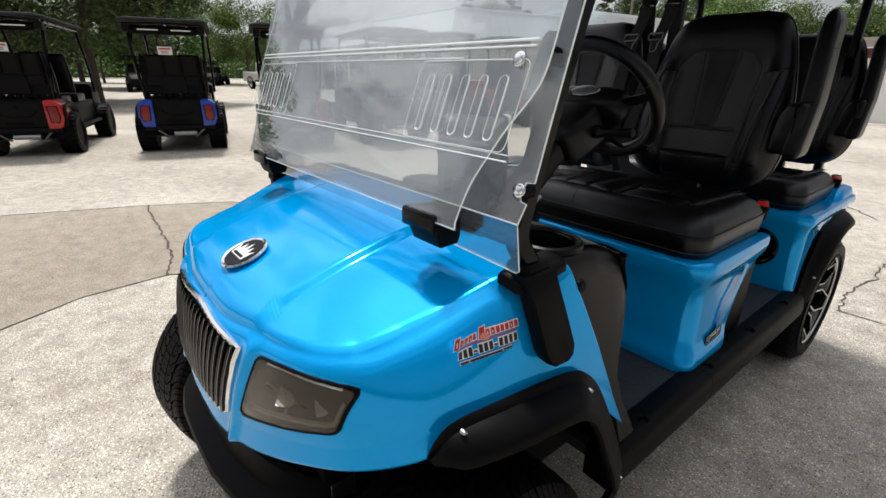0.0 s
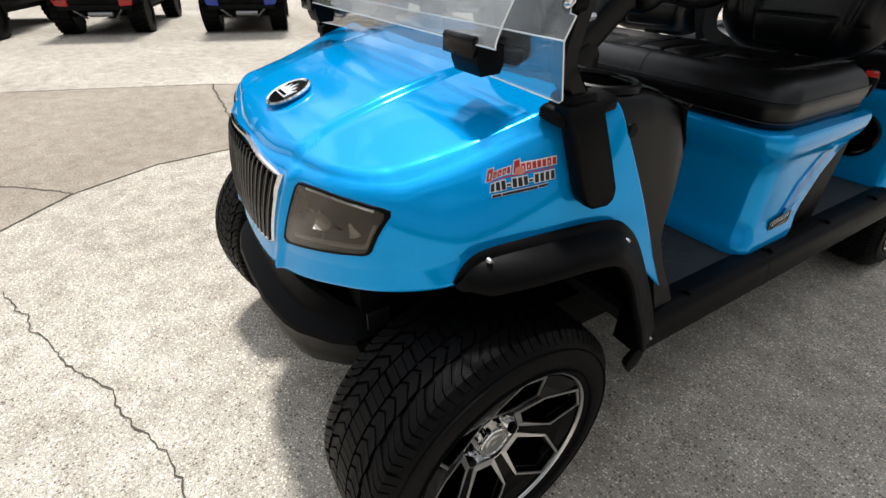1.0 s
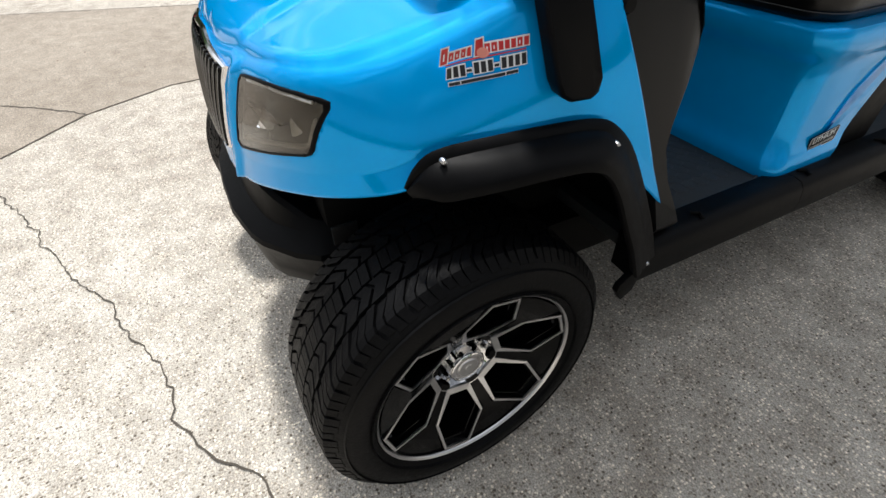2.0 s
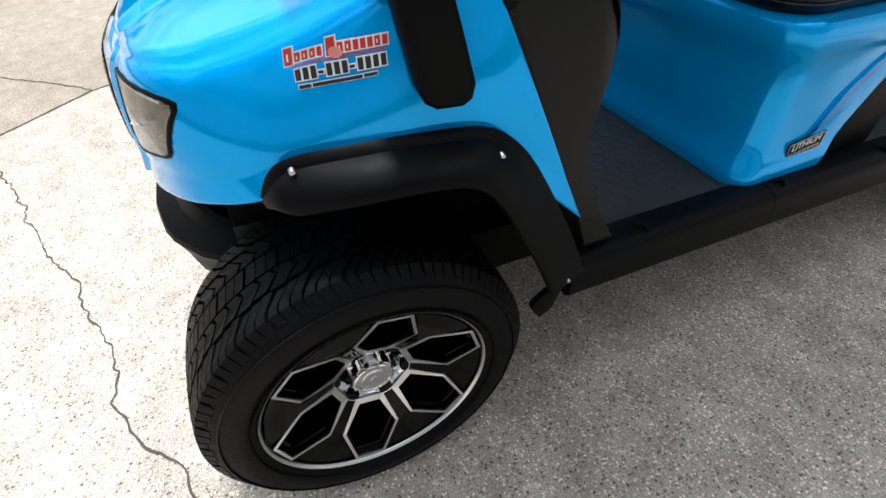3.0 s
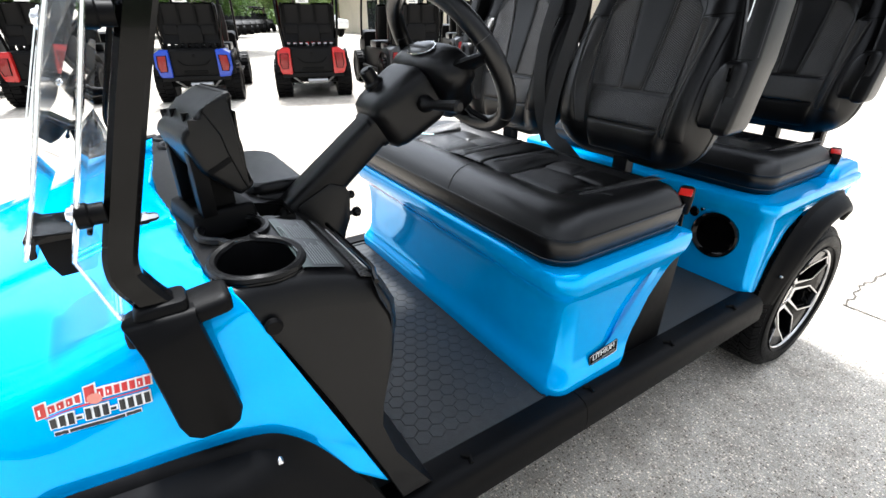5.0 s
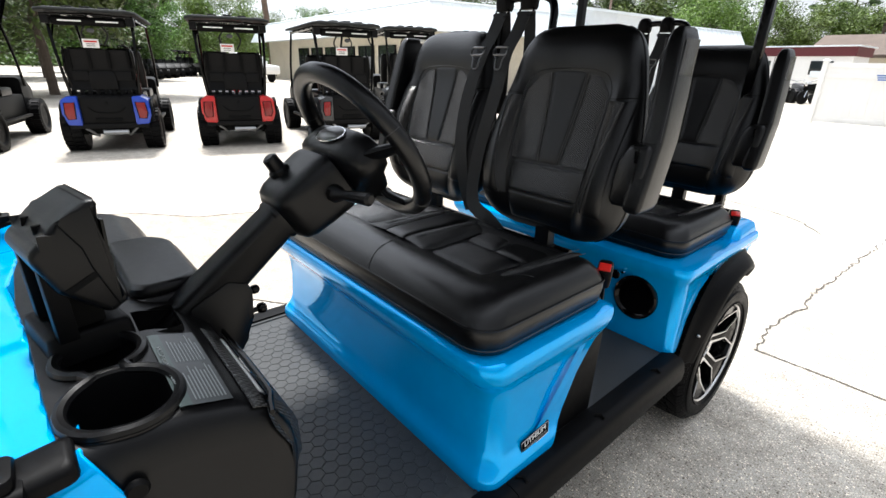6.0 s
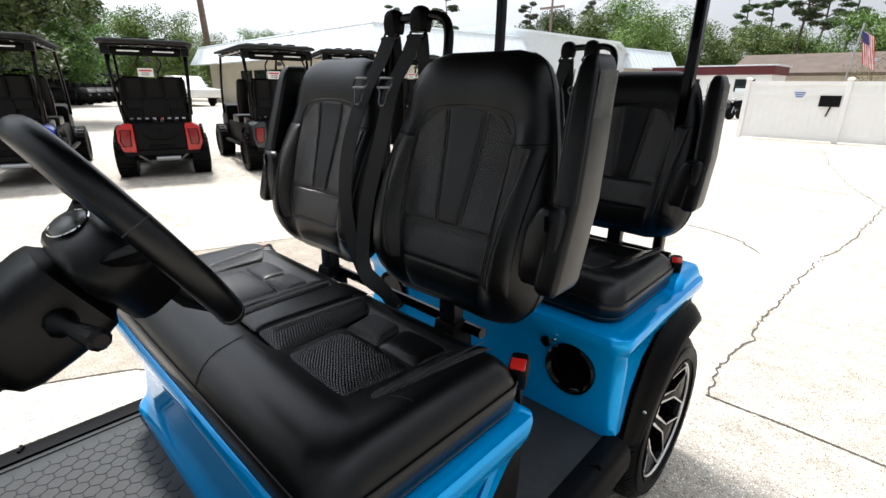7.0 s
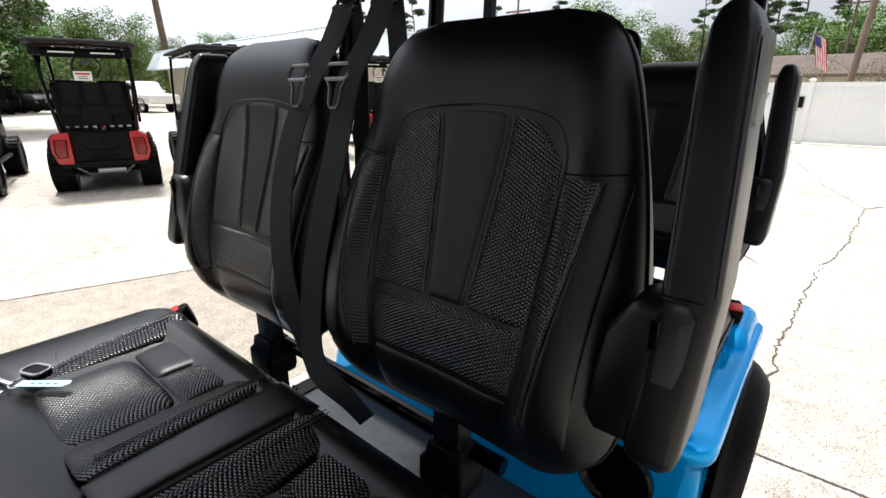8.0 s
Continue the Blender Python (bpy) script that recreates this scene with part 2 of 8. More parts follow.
def prism(bm, poly, axis, a0, a1, bevel=0.0, seg=2):
    """Extrudes a polygon, given in the other two axes, from a0 to a1."""
    def at(p, a):
        return {"x": (a, p[0], p[1]), "y": (p[0], a, p[1]), "z": (p[0], p[1], a)}[axis]
    lo = [bm.verts.new(at(p, a0)) for p in poly]
    hi = [bm.verts.new(at(p, a1)) for p in poly]
    n = len(poly)
    fs = [bm.faces.new(lo), bm.faces.new(hi[::-1])]
    for i in range(n):
        fs.append(bm.faces.new((lo[i], hi[i], hi[(i + 1) % n], lo[(i + 1) % n])))
    if bevel:
        es = list({e for f in fs for e in f.edges})
        bmesh.ops.bevel(bm, geom=es, offset=bevel, segments=seg, profile=0.6, affect="EDGES")
    return bm


def spline(pts, n):
    """n points along a smooth curve through pts."""
    P = [Vector(p) for p in pts]
    out = []
    for i in range(n):
        f = i / (n - 1) * (len(P) - 1)
        k = min(int(f), len(P) - 2)
        u = f - k
        p0, p1, p2, p3 = P[max(k - 1, 0)], P[k], P[k + 1], P[min(k + 2, len(P) - 1)]
        out.append(0.5 * ((2 * p1) + (p2 - p0) * u + (2 * p0 - 5 * p1 + 4 * p2 - p3) * u * u + (3 * p1 - p0 - 3 * p2 + p3) * u ** 3))
    return out


def rounded(x0, x1, y0, y1, r, n=6):
    """A rounded rectangle as a list of points; r: one radius or four (x1y1, x0y1, x0y0, x1y0)."""
    rs = r if isinstance(r, (list, tuple)) else (r,) * 4
    out = []
    for (cx, cy, a0), q in zip(((x1, y1, 0), (x0, y1, 90), (x0, y0, 180), (x1, y0, 270)), rs):
        sx, sy = (-1 if cx == x1 else 1), (-1 if cy == y1 else 1)
        for k in range(n + 1):
            a = radians(a0 + 90 * k / n)
            out.append((cx + sx * q + math.cos(a) * q, cy + sy * q + math.sin(a) * q))
    return out


def lerp(a, b, t):
    return a + (b - a) * t


def smooth(a, b, x):
    t = min(1, max(0, (x - a) / (b - a)))
    return t * t * (3 - 2 * t)


def table(x, pts):
    """Linear lookup in (x, y) pairs."""
    if x <= pts[0][0]:
        return pts[0][1]
    for (a, u), (b, v) in zip(pts, pts[1:]):
        if x <= b:
            return lerp(u, v, (x - a) / (b - a))
    return pts[-1][1]


def eased(x, pts):
    """Smooth lookup in (x, y) pairs."""
    if x <= pts[0][0]:
        return pts[0][1]
    for k, ((a, u), (b, v)) in enumerate(zip(pts, pts[1:])):
        if x <= b:
            t = (x - a) / (b - a)
            g0 = (v - pts[max(k - 1, 0)][1]) / (b - pts[max(k - 1, 0)][0]) * (b - a)
            q = pts[min(k + 2, len(pts) - 1)]
            g1 = (q[1] - u) / (q[0] - a) * (b - a)
            return (2 * t ** 3 - 3 * t * t + 1) * u + (t ** 3 - 2 * t * t + t) * g0 + (-2 * t ** 3 + 3 * t * t) * v + (t ** 3 - t * t) * g1
    return pts[-1][1]


# ---- ground ----
def ground_material(name, low, high, stones):
    m = material(name, high, 0.85)
    n, l = m.node_tree.nodes, m.node_tree.links
    b = n["Principled BSDF"]
    co = n.new("ShaderNodeTexCoord")
    big, mid, st = n.new("ShaderNodeTexNoise"), n.new("ShaderNodeTexNoise"), n.new("ShaderNodeTexVoronoi")
    big.inputs["Scale"].default_value, big.inputs["Detail"].default_value = 0.55, 6
    mid.inputs["Scale"].default_value, mid.inputs["Detail"].default_value = 9.0, 6
    st.inputs["Scale"].default_value = 125.0
    for t in (big, mid, st):
        l.new(co.outputs["Object"], t.inputs["Vector"])
    r1 = n.new("ShaderNodeValToRGB")
    r1.color_ramp.elements[0].position, r1.color_ramp.elements[0].color = 0.3, (*low, 1)
    r1.color_ramp.elements[1].position, r1.color_ramp.elements[1].color = 0.68, (*high, 1)
    mixn = n.new("ShaderNodeMath")
    mixn.operation = "MULTIPLY_ADD"
    mixn.inputs[1].default_value, mixn.inputs[2].default_value = 0.5, 0.0
    ad = n.new("ShaderNodeMath")
    l.new(big.outputs["Fac"], ad.inputs[0]), l.new(mid.outputs["Fac"], ad.inputs[1])
    l.new(ad.outputs[0], mixn.inputs[0]), l.new(mixn.outputs[0], r1.inputs["Fac"])
    # exposed stones
    sc = n.new("ShaderNodeValToRGB")
    sc.color_ramp.elements[0].position, sc.color_ramp.elements[0].color = 0.0, (0.24, 0.205, 0.17, 1)
    sc.color_ramp.elements[1].position, sc.color_ramp.elements[1].color = 1.0, (2.2, 2.17, 2.1, 1)
    sep = n.new("ShaderNodeSeparateColor")
    l.new(st.outputs["Color"], sep.inputs[0]), l.new(sep.outputs[0], sc.inputs["Fac"])
    dist = n.new("ShaderNodeMapRange")
    dist.inputs[1].default_value, dist.inputs[2].default_value = 0.34, 0.50
    dist.inputs[3].default_value, dist.inputs[4].default_value = stones, 0.0
    l.new(st.outputs["Distance"], dist.inputs[0])
    mul = n.new("ShaderNodeMix")
    mul.data_type, mul.blend_type = "RGBA", "MULTIPLY"
    l.new(dist.outputs[0], mul.inputs[0]), l.new(r1.outputs["Color"], mul.inputs[6]), l.new(sc.outputs["Color"], mul.inputs[7])
    # fine grit
    fine, fr, fm = n.new("ShaderNodeTexNoise"), n.new("ShaderNodeMapRange"), n.new("ShaderNodeMix")
    fine.inputs["Scale"].default_value, fine.inputs["Detail"].default_value = 260.0, 3.0
    fr.inputs[1].default_value, fr.inputs[2].default_value = 0.38, 0.62
    fr.inputs[3].default_value, fr.inputs[4].default_value = 0.62, 1.30
    fm.data_type, fm.blend_type, fm.inputs[0].default_value = "RGBA", "MULTIPLY", 1.0
    l.new(co.outputs["Object"], fine.inputs["Vector"]), l.new(fine.outputs["Fac"], fr.inputs[0])
    l.new(mul.outputs[2], fm.inputs[6]), l.new(fr.outputs[0], fm.inputs[7])
    l.new(fm.outputs[2], b.inputs["Base Color"])
    bp = n.new("ShaderNodeBump")
    bp.inputs["Strength"].default_value, bp.inputs["Distance"].default_value = 0.9, 0.004
    l.new(st.outputs["Distance"], bp.inputs["Height"]), l.new(bp.outputs["Normal"], b.inputs["Normal"])
    return m


CONCRETE = ground_material("worn_concrete", (0.25, 0.218, 0.178), (0.54, 0.505, 0.445), 1.0)
OLD_SLAB = ground_material("tan_concrete", (0.215, 0.180, 0.140), (0.37, 0.325, 0.268), 0.45)
bm = B()
bmesh.ops.create_grid(bm, x_segments=40, y_segments=40, size=400)
tagged(part("ground", bm, CONCRETE, None), "weathered light concrete lot with exposed stones", "ground", kind="structure")

# ---- golf cart ----
cart = thing("golf_cart", "bright blue four-seat golf cart with black leather seats", "golf cart")


HOOD_SIDE = [(-0.25, 0.858), (-0.17, 0.860), (-0.12, 0.865), (-0.05, 0.884), (0.03, 0.911), (0.11, 0.940), (0.225, 0.970)]


def smooth_step(a, b, v):
    return min(1, max(0, (v - a) / (b - a)))


HOOD_LINE = [(-0.26, 0.820), (-0.22, 0.843), (-0.15, 0.877), (-0.05, 0.911), (0.03, 0.932), (0.12, 0.951), (0.225, 0.965)]


def hood_z(x, y):
    ax = abs(x)
    z = eased(y, HOOD_LINE) + 0.006 * (1 - min(1, ax / 0.30) ** 2)
    z += 0.009 * (1 - smooth_step(0.227, 0.243, ax)) * smooth(-0.25, -0.20, y)
    if ax > 0.20:
        w = min(1, max(0, (ax - 0.244) / 0.215))
        z = lerp(z, table(y, HOOD_SIDE), w * w * (2 - w))
    return z


# edge of the hood, and lower edge of the side, from the nose round to the door opening
HOOD_EDGE = [(0, -0.250), (0.08, -0.248), (0.15, -0.241), (0.25, -0.221), (0.35, -0.200), (0.415, -0.170), (0.452, -0.122), (0.474, -0.05), (0.492, 0.03), (0.512, 0.11), (0.530, 0.18), (0.540, 0.225)]
SKIRT = [(0, -0.285, 0.585), (0.09, -0.283, 0.587), (0.17, -0.274, 0.597), (0.27, -0.255, 0.622), (0.38, -0.218, 0.655), (0.475, -0.165, 0.682), (0.535, -0.09, 0.70), (0.562, -0.02, 0.725), (0.583, 0.10, 0.735), (0.600, 0.24, 0.70), (0.616, 0.385, 0.575)]


LAMP = [(0.290, 0.814), (0.335, 0.821), (0.380, 0.825), (0.425, 0.825), (0.452, 0.821), (0.461, 0.817), (0.463, 0.808), (0.450, 0.752), (0.445, 0.744), (0.436, 0.739), (0.240, 0.681), (0.231, 0.681), (0.228, 0.690), (0.270, 0.803), (0.278, 0.811)]


def cowl_line(x):
    """Where the hood tucks under the front edge of the dash."""
    return table(abs(x), [(0.0, 0.167), (0.19, 0.186), (0.41, 0.198), (0.49, 0.204), (0.57, 0.210)])


def front_body():
    bm = B()
    nu, nw, nv = 121, 48, 40
    top = spline([(x, y, 0) for x, y in HOOD_EDGE], nu)
    low = spline(SKIRT, nu)
    cols = []
    for i in range(nu):
        e, s = top[i], low[i]
        col = []
        ys = lerp(-0.25, 0.225, (i / (nu - 1)) ** 0.8)
        for k in range(nw):
            w = 1 - k / nw
            if e.x > 0.262:
                # grid lines along both edges of the raised middle
                x = table(k, [(0, 0.0), (20, 0.226), (24, 0.244), (48, e.x)])
                w = lerp(w, 1 - x / e.x, smooth(0.262, 0.33, e.x))
            x, y = e.x * (1 - w), lerp(e.y, ys, w)
            edge = max(0, 1 - math.hypot(x - e.x, y - e.y) / 0.034)
            rad = Vector((e.x, e.y - 0.25, 0)).normalized()
            tuck = 0.03 * smooth(0.0, 0.007, y - cowl_line(x)) * smooth(0.53, 0.505, x)
            col.append(Vector((x, y, hood_z(x, y) - 0.009 * edge ** 2 - tuck)) - rad * 0.008 * edge ** 2)
        ze = hood_z(e.x, e.y)
        out = Vector((s.x - e.x + 0.02 * e.x, s.y - e.y, 0))
        rad = Vector((e.x, e.y - 0.25, 0)).normalized()
        for k in range(nv + 1):
            v = k / nv
            q = Vector((lerp(e.x, s.x, v), lerp(e.y, s.y, v), lerp(ze, s.z, v)))
            q += rad * (0.008 * math.sin(math.pi * min(1, v * 1.25)) ** 0.8 if v < 0.8 else 0.0)
            xr = table(q.z, [(0.56, 0.176), (0.64, 0.190), (0.83, 0.252)])
            q += rad * 0.011 * math.exp(-((q.x - xr) / 0.014) ** 2) * smooth(0.86, 0.80, q.z)
            near = max(0, 1 - (ze - q.z) / 0.036)
            q.z -= 0.009 * near ** 2
            q -= rad * 0.008 * near ** 2
            col.append(q)
        cols.append(col)
    for sgn in (1, -1):
        rows = [[bm.verts.new((p.x * sgn, p.y, p.z)) for p in c] for c in cols]
        for a, b in zip(rows, rows[1:]):
            for i in range(len(a) - 1):
                bm.faces.new((a[i], a[i + 1], b[i + 1], b[i]))
    bmesh.ops.remove_doubles(bm, verts=bm.verts, dist=0.0004)
    for i in range(74):
        FACE.extend((p.x, p.y, p.z) for p in cols[i][nw:])
    FACE_XZ.append(np.array(FACE))
    gone = [f for f in bm.faces if inside(abs(f.calc_center_median().x), f.calc_center_median().z, LAMP) and f.calc_center_median().y < 0 and f.normal.y ** 2 > 0.1]
    bmesh.ops.delete(bm, geom=gone, context="FACES")
    rim_ = {v for e in bm.edges if len(e.link_faces) == 1 for v in e.verts if v.co.y < -0.05 and 0.655 < v.co.z < 0.84 and 0.18 < abs(v.co.x) < 0.49}
    for v in rim_:
        x, z = nearest_on(abs(v.co.x), v.co.z, LAMP)
        if math.hypot(x - abs(v.co.x), z - v.co.z) > 0.011:
            continue
        v.co = (math.copysign(x, v.co.x), body_at(x, z), z)
    return bm


FACE, FACE_XZ = [], []


def nearest_on(x, z, poly):
    """The point of a closed polygon's edge that lies nearest."""
    best = None
    for (a, b), (c, d) in zip(poly, poly[1:] + poly[:1]):
        t = min(1, max(0, ((x - a) * (c - a) + (z - b) * (d - b)) / ((c - a) ** 2 + (d - b) ** 2)))
        p = (lerp(a, c, t), lerp(b, d, t))
        q = (p[0] - x) ** 2 + (p[1] - z) ** 2
        if best is None or q < best[0]:
            best = (q, p)
    return best[1]


def inside(x, z, poly):
    hit = False
    for (a, b), (c, d) in zip(poly, poly[1:] + poly[:1]):
        if (b > z) != (d > z) and x < (c - a) * (z - b) / (d - b) + a:
            hit = not hit
    return hit


def body_at(x, z):
    """The y of the nose's face at x and z."""
    f = FACE_XZ[0]
    d = (f[:, 0] - abs(x)) ** 2 + (f[:, 2] - z) ** 2
    k = np.argsort(d)[:5]
    w = 1 / (d[k] + 2e-6)
    return float((f[k, 1] * w).sum() / w.sum())


body = part("front_body", front_body(), BLUE, cart, "glossy bright blue front cowl and hood", angle=60)
sol = body.modifiers.new("thickness", "SOLIDIFY")
sol.thickness, sol.offset = 0.004, -1

# grille
NICKEL = material("dark_nickel", (0.26, 0.26, 0.27), 0.22, 1.0)
bm = B()
GX, GZ0, GZ1 = 0.216, 0.652, 0.806
def grille_half(z):
    return lerp(0.175, GX, (z - GZ0) / (GZ1 - GZ0))
ring = [(grille_half(GZ1), GZ1), (0, GZ1 + 0.012), (-grille_half(GZ1), GZ1), (-grille_half(GZ0) - 0.004, GZ0 + 0.012), (-grille_half(GZ0) + 0.016, GZ0), (0, GZ0 - 0.006), (grille_half(GZ0) - 0.016, GZ0), (grille_half(GZ0) + 0.004, GZ0 + 0.012)]
pts = []
for (a, b), (c, d) in zip(ring, ring[1:] + ring[:1]):
    for k in range(6):
        x, z = lerp(a, c, k / 6), lerp(b, d, k / 6)
        pts.append((x, body_at(x, z) - 0.004, z))
tube(bm, pts, 0.0068, 8, closed=True)
grille = part("grille", bm, CHROME, cart, "chrome framed black vertical slat grille")
bm = B()
rows = []
for k in range(11):
    z = lerp(GZ0, GZ1, k / 10)
    rows.append([bm.verts.new((s * grille_half(z), body_at(s * grille_half(z), z) - 0.001, z)) for s in [lerp(-1, 1, i / 16) for i in range(17)]])
for a, b in zip(rows, rows[1:]):
    for i in range(16):
        bm.faces.new((a[i], a[i + 1], b[i + 1], b[i]))
part("backing", bm, DARK, grille)
for k in range(17):
    s = lerp(-0.94, 0.94, k / 16)
    bm = B()
    pp = [(s * grille_half(z), body_at(s * grille_half(z), z) - 0.010, z) for z in [lerp(GZ0 + 0.004, GZ1 + 0.004 * (1 - abs(s)), j / 10) for j in range(11)]]
    tube(bm, pp, [0.0064 if 0 < j < 10 else 0.004 for j in range(11)], 6)
    slat = part("slat", bm, GLOSS, grille)
    bm = B()
    tube(bm, [(p[0] + 0.0045, p[1] - 0.0035, p[2]) for p in pp], 0.0008, 5)
    part("slat_trim", bm, NICKEL, grille)

# round crown badge on the hood
bc = Vector((0, -0.152, hood_z(0, -0.152) + 0.004))
tilt = Matrix.Translation(bc) @ Matrix.Rotation(math.atan(0.39), 4, "X")
bm = B()
lathe(bm, [(0.0, 0.000), (0.050, 0.000), (0.052, 0.004), (0.049, 0.0075), (0.045, 0.0055), (0.0, 0.0055)], "z", 40)
badge = part("badge", bm, CHROME, cart, "round chrome badge with a crown on black")
badge.matrix_basis = tilt
bm = B()
lathe(bm, [(0.0, 0.0050), (0.0435, 0.0050), (0.0435, 0.0062), (0.0, 0.0062)], "z", 36)
part("disc", bm, GLOSS, badge)
bm = B()
crown = [(-0.030, -0.018), (0.030, -0.018), (0.036, 0.012), (0.022, 0.000), (0.017, 0.020), (0.008, 0.002), (0.0, 0.028), (-0.008, 0.002), (-0.017, 0.020), (-0.022, 0.0), (-0.036, 0.012)]
prism(bm, crown, "z", 0.006, 0.0085)
part("crown", bm, material("satin_silver", (0.85, 0.85, 0.86), 0.42, 0.6), badge, smooth=False)
bm = B()
box(bm, -0.024, 0.024, -0.0155, -0.0085, 0.0085, 0.0090)
part("bar", bm, GLOSS, badge)


# headlights
def inset(poly, d):
    """A convex outline moved inwards by d (outwards: minus)."""
    cx, cz = sum(p[0] for p in poly) / len(poly), sum(p[1] for p in poly) / len(poly)
    out = []
    for a, b in poly:
        hw, hh = 0.105, 0.060
        out.append((a + (cx - a) / hw * d, b + (cz - b) / hh * d))
    return out


REFLECT = material("lamp_reflector", (0.060, 0.053, 0.045), 0.4, 0.0, var=0.15)
LAMP_CHROME = material("lamp_chrome", (0.9, 0.9, 0.9), 0.2, 1.0)
STRIP = material("light_strip", (0.55, 0.55, 0.54), 0.25)


def headlight(s):
    def ring(d, off, per=5):
        poly = inset(LAMP, d)
        out = []
        for (a, b), (c, e) in zip(poly, poly[1:] + poly[:1]):
            for j in range(per):
                x, z = lerp(a, c, j / per), lerp(b, e, j / per)
                out.append((s * x, body_at(x, z) - off, z))
        return out
    bm = B()
    loft(bm, [ring(-0.003, -0.006), ring(-0.003, 0.002), ring(-0.0005, 0.0035), ring(0.0018, 0.003), ring(0.0024, -0.002), ring(0.0030, -0.03)], True, False)
    h = part("headlight", bm, PLASTIC, cart, "smoked headlight with clear twin lamps", angle=50)
    bm = B()
    loft(bm, [ring(0.0024, -0.006), ring(0.010, -0.024), ring(0.035, -0.030), ring(0.06, -0.031)], True, True)
    part("reflector", bm, REFLECT, h, "smoky brown lamp housing")
    bm = B()
    loft(bm, [ring(0.0015, 0.0022), ring(0.02, 0.0024), ring(0.045, 0.0025), ring(0.066, 0.0025)], True, True)
    part("lens", bm, LENS, h, "smoked clear lens").visible_shadow = False
    bm = B()
    tube(bm, ring(0.013, -0.009)[31:53], 0.0048, 6)
    part("light_strip", bm, STRIP, h, "pale light strip round the lamp")
    bm = B()
    tube(bm, ring(0.0065, -0.001)[1:21], 0.0030, 6)
    part("top_trim", bm, STRIP, h, "pale trim along the lamp top")
    rb = random.Random(8)
    for px, pz, r in ((0.333, 0.765, 0.030), (0.408, 0.775, 0.026)):
        bm = B()
        lathe(bm, [(0.0, 0.014), (r * 0.35, 0.011), (r * 0.7, 0.003), (r, -0.012)], "y", 9, close=False)
        for v in bm.verts:
            v.co += Vector((rb.uniform(-1, 1), rb.uniform(-1, 1), rb.uniform(-1, 1))) * 0.0045
        p = part("lamp", bm, LAMP_CHROME, h, "faceted chrome lamp bowl", smooth=False)
        p.matrix_basis = pose(s * px, body_at(px, pz) + 0.026, pz - 0.004, -42, 0, s * 30) @ Matrix.Diagonal((0.62, 1, 0.9, 1))
        bm = B()
        lathe(bm, [(0.0, -0.014), (0.004, -0.010), (0.005, 0.0), (0.004, 0.012), (0.0, 0.013)], "y", 8)
        p = part("bulb", bm, CHROME, h)
        p.matrix_basis = pose(s * px, body_at(px, pz) + 0.022, pz - 0.004, -10, 0, s * 20)
    bm = B()
    box(bm, -0.003, 0.003, -0.003, 0.003, -0.022, 0.022, 0.001)
    p = part("divider", bm, CHROME, h)
    p.matrix_basis = pose(s * 0.335, body_at(0.335, 0.735) + 0.012, 0.725, 0, s * 20, 0)


headlight(1), headlight(-1)

# bumper
bm = B()
half = [(0.0, -0.318), (0.12, -0.315), (0.175, -0.305), (0.225, -0.294), (0.262, -0.278), (0.335, -0.228), (0.368, -0.190), (0.372, -0.13)]
path = [(-x, y) for x, y in half[:0:-1]] + half
rings = []
for i, p in enumerate(Vector((x, y, 0)) for x, y in path):
    nrm = Vector((p.x * 0.8, p.y - 0.10, 0)).normalized()
    e = abs(p.x)
    hi = table(e, [(0.0, 0.490), (0.20, 0.484), (0.27, 0.482), (0.372, 0.488)])
    lo = table(e, [(0.0, 0.355), (0.20, 0.360), (0.27, 0.368), (0.335, 0.385), (0.372, 0.395)])
    top = table(e, [(0.0, 0.590), (0.20, 0.585), (0.27, 0.565), (0.335, 0.535), (0.372, 0.530)])
    sec = [(-0.11, top + 0.005), (-0.062, top), (-0.052, top - 0.008), (-0.042, hi + 0.026), (-0.004, hi + 0.006), (0.0, hi - 0.004), (-0.004, hi - 0.012), (-0.020, lerp(hi, lo, 0.52)), (-0.020, lerp(hi, lo, 0.60)), (-0.026, lo + 0.016), (-0.034, lo + 0.003), (-0.044, lo), (-0.11, lo + 0.01)]
    rings.append([(p.x + nrm.x * a, p.y + nrm.y * a, z) for a, z in sec])
loft(bm, rings)
part("bumper", bm, PLASTIC, cart, "black textured plastic front bumper", angle=30)
bm = B()
box(bm, -0.33, 0.33, -0.16, 0.42, 0.40, 0.60, 0.02)
box(bm, -0.40, 0.40, 0.25, 2.38, 0.27, 0.40, 0.02)
box(bm, -0.40, 0.40, 1.80, 2.38, 0.40, 0.60, 0.02)
part("chassis", bm, DARK, cart)
# thin upright steel-coloured plate behind the bumper's right end
bm = B()
box(bm, 0.352, 0.357, -0.157, -0.107, 0.497, 0.542, 0.002)
part("tow_bracket", bm, STEEL, cart)
for s in (1, -1):
    for a, b, r in (((0.36, 0, 0.38), (0.50, 0, 0.31), 0.03), ((0.36, 2.15, 0.34), (0.50, 2.15, 0.31), 0.035), ((0.38, 0.05, 0.40), (0.36, 0.06, 0.60), 0.028)):
        bm = B()
        tube(bm, [(s * a[0], a[1], a[2]), (s * b[0], b[1], b[2])], r, 10)
        part("axle_arm", bm, DARK, cart)


